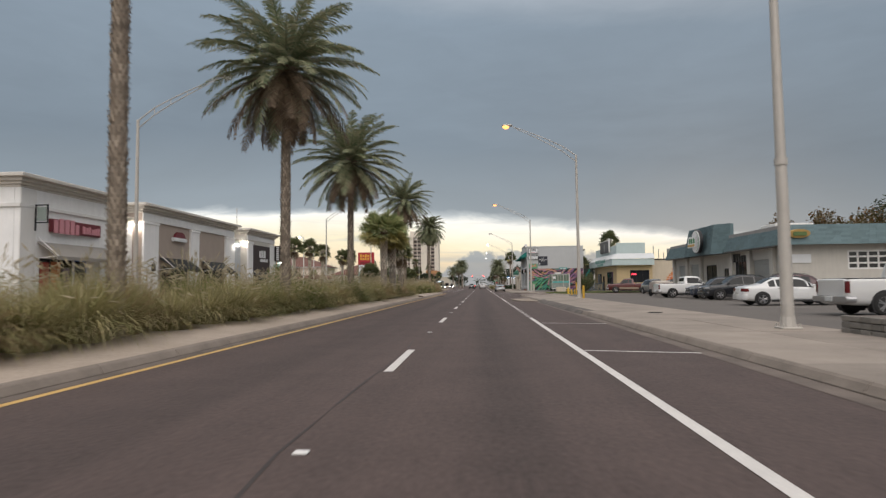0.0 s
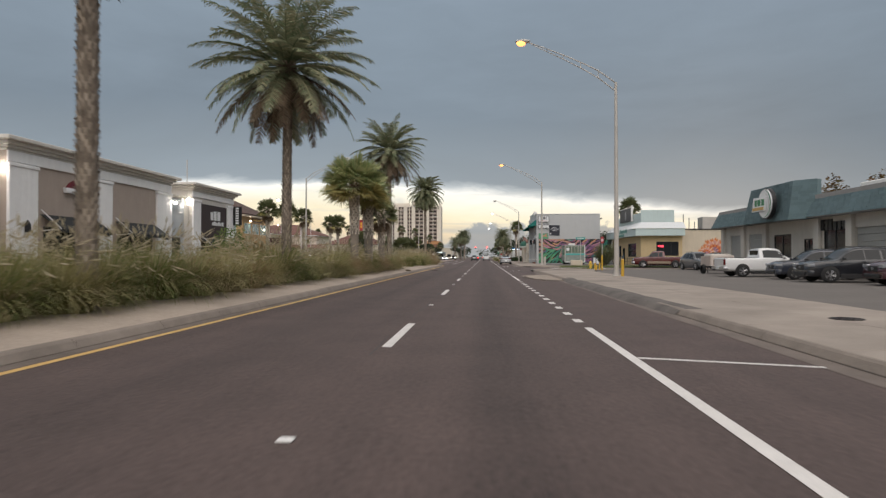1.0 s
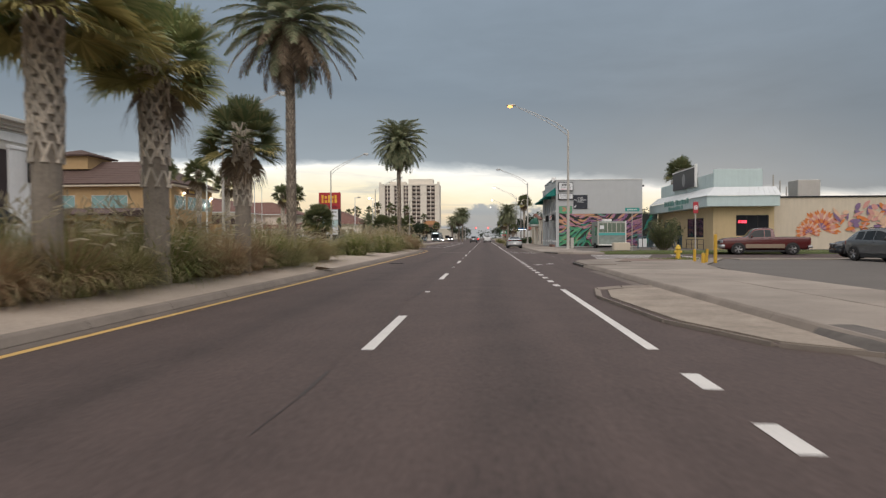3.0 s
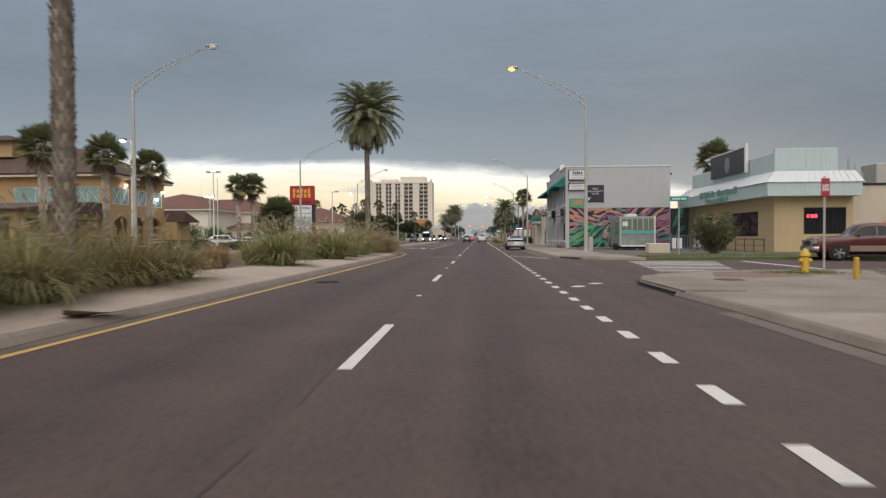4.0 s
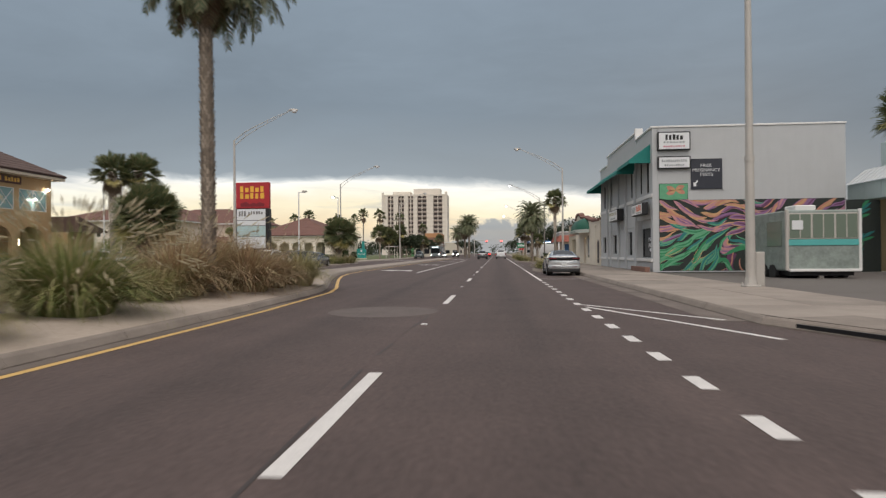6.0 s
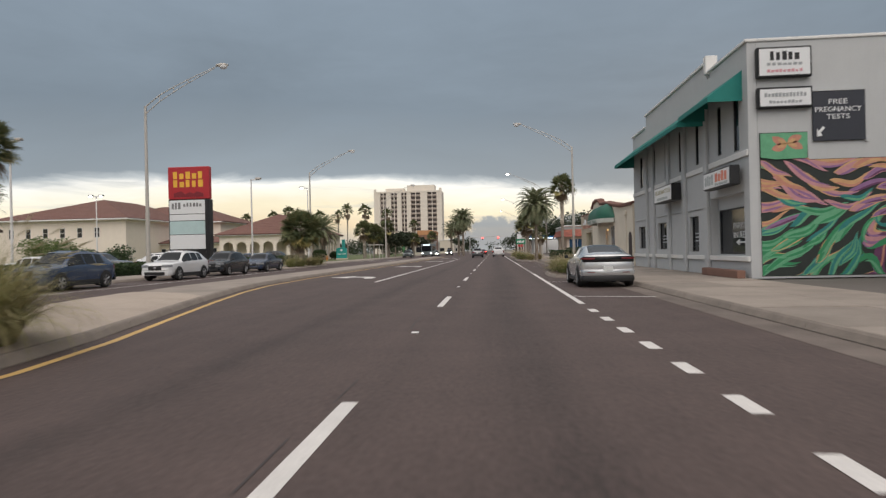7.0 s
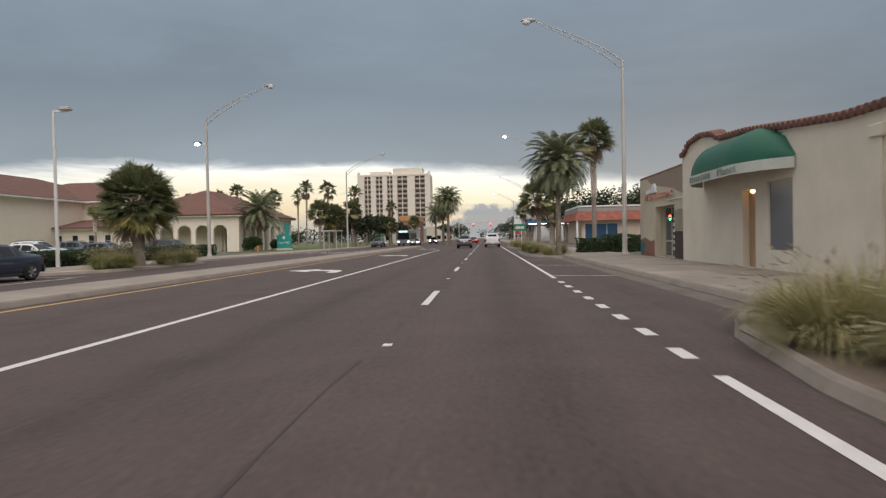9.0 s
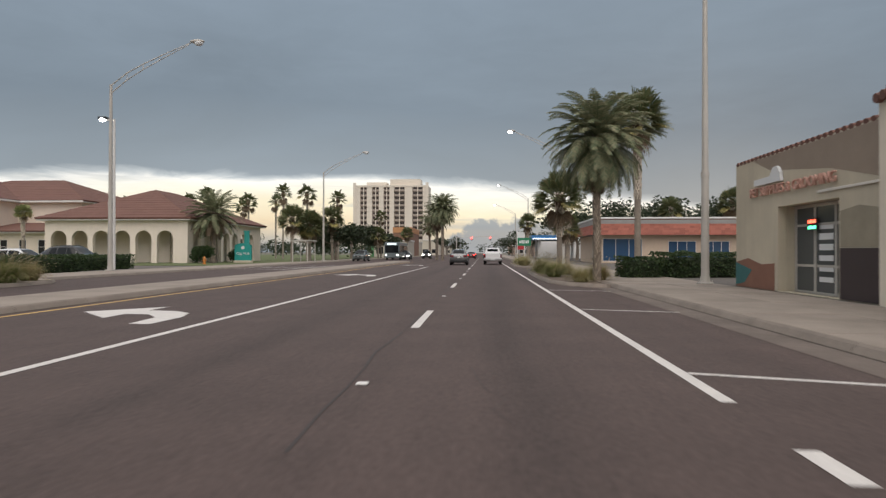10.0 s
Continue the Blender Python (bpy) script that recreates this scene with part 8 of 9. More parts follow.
for i in range(18):
    part("slat", Mesh().box(-2.2 + i * 0.25, -2.12 + i * 0.25, -0.02, 0.02, 0.1, 1.2, c=0.006), fence_paint, b)
part("rail", Mesh().box(-2.3, 2.3, -0.04, 0.04, 1.2, 1.28, c=0.01), fence_paint, b)
part("rail", Mesh().box(-2.3, 2.3, -0.03, 0.03, 0.18, 0.25, c=0.01), fence_paint, b)
for x in (-2.25, 0.0, 2.25):
    part("post", Mesh().box(x - 0.06, x + 0.06, -0.06, 0.06, 0, 1.45, c=0.01), fence_paint, b)
b = thing("ramp_rail", "brown metal handrail beside the diner's ramp", "handrail", (20.0, 99.0, 0.1))
for y in (-2.4, -0.8, 0.8, 2.4):
    part("post", Mesh().tube([(0, y, 0), (0, y, 0.95)], 0.03, 6), dark_brown, b)
part("rail", Mesh().tube([(0, -2.5, 0.95), (0, 2.5, 0.95)], 0.03, 6).tube([(0, -2.5, 0.5), (0, 2.5, 0.5)], 0.02, 6), dark_brown, b)


def bicycle(x, y, turn, col, label):
    root = thing("bicycle", label, "bicycle", (x, y, 0.1), turn)
    for cx in (-0.52, 0.52):
        ring = [(cx + 0.33 * math.cos(t), 0, 0.34 + 0.33 * math.sin(t)) for t in (2 * math.pi * k / 18 for k in range(19))]
        w = part("wheel", Mesh().tube(ring, 0.02, 5, caps=False), tyre_rubber, root)
        sp = Mesh()
        for k in range(8):
            sp.tube([(cx, 0, 0.34), (cx + 0.32 * math.cos(k * 0.785), 0, 0.34 + 0.32 * math.sin(k * 0.785))], 0.004, 3)
        part("spokes", sp, steel, w)
    fr = Mesh().tube([(-0.52, 0, 0.34), (-0.15, 0, 0.85), (0.38, 0, 0.82), (0.0, 0, 0.32), (-0.52, 0, 0.34)], 0.02, 5).tube([(-0.15, 0, 0.85), (0.0, 0, 0.32)], 0.02, 5).tube([(0.52, 0, 0.34), (0.36, 0, 1.0)], 0.02, 5)
    part("frame", fr, col, root)
    part("saddle", Mesh().ball((-0.2, 0, 0.93), (0.13, 0.07, 0.04), 8), black_metal, root)
    part("handlebar", Mesh().tube([(0.3, -0.28, 1.02), (0.36, 0, 1.0), (0.3, 0.28, 1.02)], 0.015, 5), steel, root)


bicycle(17.3, 101.6, 10, white_paint, "white bicycle parked by the deck")
bicycle(18.6, 101.9, -8, steel, "pale bicycle leaning by the deck")
rnd = random.Random(19)
pb = thing("tall_bush", "tall dark green bush of narrow upright leaves before the diner", "shrub", (15.9, 94.9, 0.1), 0)
st_, fo = Mesh(), Mesh()
for k in range(84):
    az, lean = rnd.uniform(0, 6.283), rnd.uniform(0.05, 0.62)
    ln = rnd.uniform(1.6, 3.0) * (1 - 0.25 * lean)
    pts = [Vector((0.25 * math.cos(az), 0.25 * math.sin(az), 0)) + Vector((math.cos(az) * math.sin(lean), math.sin(az) * math.sin(lean), math.cos(lean))) * ln * t + Vector((math.cos(az), math.sin(az), 0)) * 0.35 * t * t for t in (0, 0.35, 0.7, 1.0)]
    st_.tube(pts, [0.03, 0.022, 0.014, 0.006], 4)
    for _ in range(84):
        t = rnd.uniform(0.12, 1.0) * 3
        i = min(2, int(t))
        q = pts[i].lerp(pts[i + 1], t - i)
        d = Vector((rnd.uniform(-1, 1), rnd.uniform(-1, 1), rnd.uniform(-0.1, 1.1))).normalized()
        w = d.cross(Vector((rnd.uniform(-1, 1), rnd.uniform(-1, 1), rnd.uniform(-1, 1)))).normalized() * 0.032
        sz = rnd.uniform(0.14, 0.3)
        fo.add([q, q + d * sz * 0.5 + w, q + d * sz - Vector((0, 0, 0.04)), q + d * sz * 0.5 - w], [(0, 1, 2, 3)])
part("stem", st_, palm_bark, pb)
part("foliage", fo, fan_dark, pb)
ub = thing("utility_box", "grey utility box beside the street lamp", "utility box", (8.55, 100.5, 0.13))
part("cabinet", Mesh().box(-0.16, 0.16, -0.14, 0.14, 0, 1.15, c=0.02), steel, ub)
part("door", Mesh().box(-0.13, 0.13, -0.155, -0.141, 0.1, 1.08, c=0.006), steel, ub)
for k, x in enumerate((16.35, 16.85)):
    nb = thing("notice_board", "small white notice board on the deck fence", "sign", (x, 104.979, 0.1), 0, "notices on the deck")
    part("board", Mesh().box(-0.2, 0.2, -0.03, 0.0, 0.15, 1.05, c=0.008), panel_white, nb)
palm("sabal", 24.5, 117.5, 9.6, 1.25, 2, 0.25, -0.35, "", "palms behind the buildings")

# ---- far greenery ----
A = "palms beyond the avenue"
for x, y, z, s in ((-28.0, 89.5, 7.4, 0.95), (-27.0, 94.5, 7.6, 0.95), (-26.0, 98.6, 7.1, 0.9), (-27.8, 120.6, 7.4, 0.95), (-26.8, 122.4, 7.5, 1.0)):
    palm("sabal", x, y, z, s, 2, 0.2, 0.1, "", A)
palm("sabal", -20.95, 113.7, 3.8, 1.12, 3, 0.25, 0.13, "low bushy cabbage palm by the pavement", A)
palm("sabal", -19.2, 151.3, 3.85, 1.15, 3, 0.3, 0.13, "broad cabbage palm with a dry skirt", A)
palm("date", -30.6, 199.0, 5.7, 1.15, 1, 0.35, 0.12, "spreading date palm before the town hall", A)
for x, y, z, s in ((-46.8, 214, 4.4, 0.9), (-56.85, 203.8, 6.3, 0.62)):
    palm("sabal", x, y, z, s, 1, 0.18, 0.1, "", A)
for x, y, z, s in ((-35.2, 236, 11.7, 1.0), (-30.4, 234, 11.3, 1.0), (-43, 240, 10.6, 1.0), (-52, 243, 12.0, 1.05), (-57, 246, 11.3, 0.95), (-25.5, 236, 10.6, 0.95), (-40, 246, 11.0, 0.9), (-66, 250, 11, 1.0), (-75, 255, 11.5, 1.0), (-48, 250, 10.2, 0.9), (-22.5, 262, 9.0, 0.9)):
    palm("fan", x, y, z, s * 1.15, 0, 0.16, 0.1, "", A)
palm("date", -7.2, 232, 8.6, 1.1, 2, 0.25, 0.0, "", A)
palm("date", -8.6, 238, 7.6, 1.0, 0, 0.25, 0.0, "", A)
palm("date", -12.0, 262, 7.2, 1.0, 1, 0.25, 0.0, "", A)
for x, y, z, s, k in ((6.8, 186, 3.6, 0.8, 2), (6.9, 236, 6.5, 1.0, 2), (-21, 250, 4.8, 1.1, 2), (-23.5, 224, 6.6, 1.25, 2), (-26.5, 214, 6.0, 1.25, 2), (-25.2, 218, 5.4, 1.2, 3), (-19.5, 282, 6.0, 1.1, 2)):
    palm("sabal", x, y, z, s, k, 0.2, 0.1, "", A)
for x, y, h, s, sd in ((-23.5, 226, 6.6, 4.2, 1), (-25, 244, 7.4, 5.0, 2), (-22.5, 258, 6.0, 4.2, 3), (-33, 262, 7.0, 5.0, 4), (11, 286, 7.5, 5.5, 5), (14, 320, 7.5, 6.0, 6), (-14, 352, 8.0, 5.5, 7), (9.5, 352, 8.0, 5.5, 8)):
    tree(x, y, h, s, sd, "dense dark green tree beside the avenue", far_green, leaf=0.3, count=2200)
for x, y, h, s, sd in ((49, 96, 13.2, 4.0, 21), (55, 93, 13.6, 6.0, 25), (61, 91, 14.2, 7.0, 22), (67, 94, 14.0, 7.0, 23), (75, 96, 14.5, 8, 24)):
    tree(x, y, h + 0.6, s, sd, "tree with turning leaves behind the repair shop", autumn if sd in (21, 23, 25) else far_green, leaf=0.26)
for x, y, h, s, sd in ((21, 236, 11.4, 8.0, 31), (29, 238, 12.0, 9.0, 32), (37, 240, 12.2, 9.0, 35), (14.5, 232, 8.4, 6, 34), (46, 244, 12.6, 9.0, 33)):
    tree(x, y, h, s, sd, "spreading dark oak behind low buildings", far_green, leaf=0.32, count=3200)
palm("sabal", 27.5, 226, 8.0, 1.2, 2, 0.25, 0.1, "", A)
palm("sabal", 38, 230, 9.4, 1.5, 2, 0.25, 0.1, "", A)


def hedge(x, y, sx, sy, h, seed, label, z=0.08, group="hedges of the lots", turn=0):
    """A clipped hedge: a dark twiggy core under a close skin of small leaves."""
    rnd = random.Random(seed)
    root = thing("hedge", label, "hedge", (x, y, z), turn, group)
    part("core", Mesh().box(-sx * 0.86, sx * 0.86, -sy * 0.95, sy * 0.95, 0, h * 0.86, c=0.12), hedge_core, root)
    m = Mesh()
    area = 4 * h * (sx + sy) + 4 * sx * sy
    for _ in range(int(min(5200, area * 210))):
        f = rnd.random() * area
        if f < 4 * sx * sy:
            p = Vector((rnd.uniform(-sx, sx), rnd.uniform(-sy, sy), h))
        elif rnd.random() < sx / (sx + sy):
            p = Vector((rnd.uniform(-sx, sx), rnd.choice((-sy, sy)), rnd.uniform(0.02, h)))
        else:
            p = Vector((rnd.choice((-sx, sx)), rnd.uniform(-sy, sy), rnd.uniform(0.02, h)))
        k = noise.noise(Vector((p.x * 1.4 + seed, p.y * 1.4, p.z * 2)))
        p += Vector((math.copysign(1, p.x) * 0.12 * k, math.copysign(1, p.y) * 0.1 * k, 0.16 * k * p.z / h)) + Vector((rnd.uniform(-1, 1), rnd.uniform(-1, 1), rnd.uniform(-1, 1))) * 0.07
        p.z = max(0.02, p.z)
        a = Vector((rnd.uniform(-1, 1), rnd.uniform(-1, 1), rnd.uniform(-0.6, 0.8))).normalized()
        q = a.cross(Vector((rnd.uniform(-1, 1), rnd.uniform(-1, 1), rnd.uniform(-1, 1)))).normalized()
        s_ = 0.075 * rnd.uniform(0.6, 1.4)
        m.add([p - a * s_, p + q * s_ * 0.5, p + a * s_, p - q * s_ * 0.5], [(0, 1, 2, 3)])
    part("foliage", m, hedge_green, root)
    return root


hedge_core = mat("hedge_core", (0.022, 0.032, 0.014), 0.95, var=0.3)
hr = random.Random(6)
for x, y, sx, sy, sz in ((-25.6, 131, 0.8, 3.6, 0.7), (-25.6, 138, 0.8, 3.8, 0.7), (-25.6, 145, 0.8, 3.8, 0.7), (-25.8, 152, 0.8, 4.0, 0.75), (-26, 159, 0.8, 4.0, 0.8), (-26.2, 166, 0.9, 3.6, 0.85), (-27.4, 173, 1.0, 3.6, 0.85), (-26, 117, 0.9, 4.0, 0.7), (-26, 126, 0.9, 3.5, 0.8), (-34, 104, 4.0, 1.2, 1.2), (-30, 110.5, 3.0, 1.2, 0.9)):
    hedge(x, y, sx, sy, sz * 1.12, hr.randrange(999), "clipped dark green hedge along the lot")
hedge(10.4, 164.6, 2.0, 0.9, 1.15, 44, "clipped dark green hedge beside the pavement", 0.1, "bushes by the pavement", 12)
hedge(7.2, 163.4, 0.9, 0.7, 0.95, 45, "low rounded dark green bush beside the pavement", 0.1, "bushes by the pavement", 8)
for x, y, s in ((-44, 152, 2.4), (-50, 156, 2.6), (-38, 150, 2.0), (-62, 150, 2.6), (-30.5, 196, 1.4), (-29.5, 203, 1.2)):
    shrub("round_bush", x, y, 0.08, (s, s, s * 0.9), hr.randrange(999), "loose green shrub in the lot's planting", bush_green if s > 2 else hedge_green, 0.13, 3200)
for x, y in ((-19.1, 147.8), (-19.6, 149.4), (-18.6, 149.0), (-19.9, 151.2), (-18.4, 152.8), (-19.3, 154.0), (-18.7, 155.2), (-19.6, 155.8), (-19.2, 157.0)):
    tuft(x, y, 0.13, 0.78, hr.choice((0, 1, 4)), "pavement grasses")
# woods along the horizon
far = Mesh()
for i in range(150):
    x = -420 + i * 6.4 + hr.uniform(-3, 3)
    y = 560 + hr.uniform(-60, 160)
    if -14 < x < 9 and y < 690:
        continue
    h = hr.uniform(5, 10)
    leaf_cloud(far, (x, y, h * 0.55), (6.5, 5.0, h * 0.55), 130, 1.0, hr, 0, 0.3)
for i in range(60):
    x, y = hr.choice((-1, 1)) * hr.uniform(45, 130) + 20, hr.uniform(120, 330)
    if x < -30 and y < 270:
        y += 150
    if x > 0 and y < 140:
        continue
    h = hr.uniform(5, 8)
    leaf_cloud(far, (x, y, h * 0.5), (5.0, 4.0, h * 0.5), 220, 0.55, hr, 0, 0.3)
solid("far_woods", far, far_green, "dark green belt of distant trees", "woods", "stuff")

# kerbed island that carries the broad palm
loop = [(-20.28, 144.5), (-19.0, 145.3), (-18.1, 147.0), (-17.9, 149.5), (-17.9, 155.0), (-18.3, 157.2), (-19.2, 158.6), (-20.28, 159.2)]
sheet("island_left", [(-20.29, 144.6)] + [(x - 0.16, y) for x, y in loop[1:-1]] + [(-20.29, 159.1)], 0.13, sand, "sandy kerbed island with palm and grasses", "traffic island")
kerb("kerb_island_left", loop, -0.15, 0.145, "worn concrete kerb of the palm's island", 1.6)
wm = Mesh()
stripe(wm, [(-17.0, 110), (-17.0, 143)], 0.12)
for y in (113.5, 121.8, 130.4, 137.0, 143.6):
    stripe(wm, [(-17.0, y), (-20.1, y)], 0.1)
for q in ([(-24, 182), (-15.6, 178)], [(-15.6, 178), (-15.0, 192)], [(-24, 184), (-15.4, 186)], [(-15.0, 192), (-24, 190)]):
    stripe(wm, q, 0.18)
for k in range(6):
    stripe(wm, [(-23.0 + k * 1.3, 183), (-22.3 + k * 1.3, 187)], 0.16)
solid("far_bay_lines", wm, line_white, "thin white bay lines and hatching on the far side", "road marking", "structure")

# ---- vehicles ----
STYLES = {
    "sedan": ((4.75, 1.84, 1.45, 0.33, (0.185, 0.80)), [
        (0.00, .76, .42, .70, .78, .62), (0.02, .90, .32, .86, .96, .74), (0.07, .96, .24, .93, 1.02, .78), (0.17, .99, .21, .93, 1.08, .74), (0.33, 1.0, .20, .92, 1.41, .62), (0.47, 1.0, .20, .90, 1.45, .63),
        (0.59, 1.0, .20, .89, 1.41, .62), (0.75, .99, .21, .88, .97, .76), (0.90, .96, .24, .77, .85, .74), (0.97, .88, .28, .65, .73, .66), (1.0, .74, .36, .56, .60, .55)], (3, 4, 5, 6), 7),
    "hatch": ((4.34, 1.79, 1.40, 0.335, (0.185, 0.785)), [
        (0.00, .86, .38, .86, 1.04, .74), (0.012, .93, .31, .96, 1.085, .78), (0.04, .97, .24, .99, 1.105, .78), (0.10, .99, .21, .985, 1.165, .74), (0.32, 1.0, .20, .95, 1.40, .64), (0.48, 1.0, .20, .92, 1.395, .64),
        (0.59, 1.0, .20, .90, 1.36, .63), (0.78, .99, .21, .88, .97, .76), (0.91, .96, .24, .77, .84, .74), (0.97, .88, .28, .66, .73, .66), (1.0, .74, .36, .56, .60, .55)], (3, 4, 5, 6), 7),
    "suv": ((4.6, 1.86, 1.68, 0.36, (0.175, 0.80)), [
        (0.00, .84, .42, .92, 1.00, .70), (0.02, .95, .34, 1.04, 1.14, .76), (0.06, .99, .27, 1.08, 1.30, .72), (0.15, 1.0, .25, 1.08, 1.58, .64), (0.30, 1.0, .24, 1.05, 1.66, .66), (0.45, 1.0, .24, 1.03, 1.68, .66),
        (0.55, 1.0, .24, 1.02, 1.62, .65), (0.735, .99, .25, 1.00, 1.08, .80), (0.90, .97, .27, .95, 1.02, .78), (0.97, .90, .32, .82, .90, .72), (1.0, .80, .40, .68, .72, .62)], (3, 4, 5, 6), 7),
    "pickup": ((5.6, 1.95, 1.85, 0.39, (0.20, 0.80)), [
        (0.00, .92, .52, 1.10, 1.14, .90), (0.01, .97, .44, 1.18, 1.20, .93), (0.05, .99, .36, 1.19, 1.21, .93), (0.385, 1.0, .34, 1.19, 1.21, .93), (0.40, 1.0, .34, 1.18, 1.78, .72), (0.50, 1.0, .34, 1.17, 1.85, .72),
        (0.60, 1.0, .34, 1.16, 1.80, .70), (0.71, .99, .34, 1.14, 1.24, .82), (0.92, .97, .36, 1.08, 1.17, .80), (0.985, .93, .40, .96, 1.04, .76), (1.0, .84, .46, .80, .84, .70)], (4, 5, 6), 7)}
car_glass = window_glass("car_glass", (0.010, 0.012, 0.014), 0.04)
car_glass.node_tree.nodes["Principled BSDF"].inputs["Specular IOR Level"].default_value = 0.3
trim_black = mat("car_trim_black", (0.02, 0.02, 0.021), 0.55, var=0.1)
plate_grey = mat("plate_grey", (0.60, 0.61, 0.60), 0.5, var=0.15, scale=9)
trim_gloss = mat("gloss_black", (0.012, 0.012, 0.013), 0.12, var=0.05, bump=0.0)
rim_metal = mat("wheel_rim", (0.42, 0.42, 0.43), 0.3, 0.8, var=0.05)
tail_red = mat("tail_light_red", (0.13, 0.012, 0.016), 0.15)
tail_lit = glow("tail_light_lit", (1.0, 0.04, 0.03), 4)
head_clear = mat("head_light_clear", (0.34, 0.355, 0.38), 0.12, 0.3)
head_lit = glow("head_light_lit", (1.0, 0.96, 0.85), 18)
PAINTS = {}


def paint(col):
    key = tuple(col)
    if key not in PAINTS:
        grey_metal = 0.2 < col[0] < 0.6 and max(col) - min(col) < 0.04
        PAINTS[key] = mat("car_paint", col, 0.24, 0.6 if grey_metal else 0.0, var=0.03, fine=0.02, bump=0.0, coat=0.6)
    return PAINTS[key]


def monotone(x, y, q):
    """A smooth curve through points that never overshoots them."""
    h, d = np.diff(x), np.diff(y) / np.diff(x)
    s = np.zeros(len(x))
    s[0], s[-1] = d[0], d[-1]
    for i in range(1, len(x) - 1):
        if d[i - 1] * d[i] > 0:
            w1, w2 = 2 * h[i] + h[i - 1], h[i] + 2 * h[i - 1]
            s[i] = (w1 + w2) / (w1 / d[i - 1] + w2 / d[i])
    i = np.clip(np.searchsorted(x, q, "right") - 1, 0, len(x) - 2)
    t = (q - x[i]) / h[i]
    return (2 * t**3 - 3 * t**2 + 1) * y[i] + (t**3 - 2 * t**2 + t) * h[i] * s[i] + (3 * t**2 - 2 * t**3) * y[i + 1] + (t**3 - t**2) * h[i] * s[i + 1]


def tyre_mesh(r, w=0.22):
    m = Mesh()
    prof = [(-w / 2, r * 0.66), (-w / 2, r * 0.9), (-w * 0.38, r * 0.985), (-w * 0.2, r), (w * 0.2, r), (w * 0.38, r * 0.985), (w / 2, r * 0.9), (w / 2, r * 0.66)]
    n = 24
    m.add([(q * math.cos(a), y, q * math.sin(a)) for a in (2 * math.pi * k / n for k in range(n)) for y, q in prof],
          [(k * 8 + i, k * 8 + i + 1, ((k + 1) % n) * 8 + i + 1, ((k + 1) % n) * 8 + i) for k in range(n) for i in range(7)])
    return m


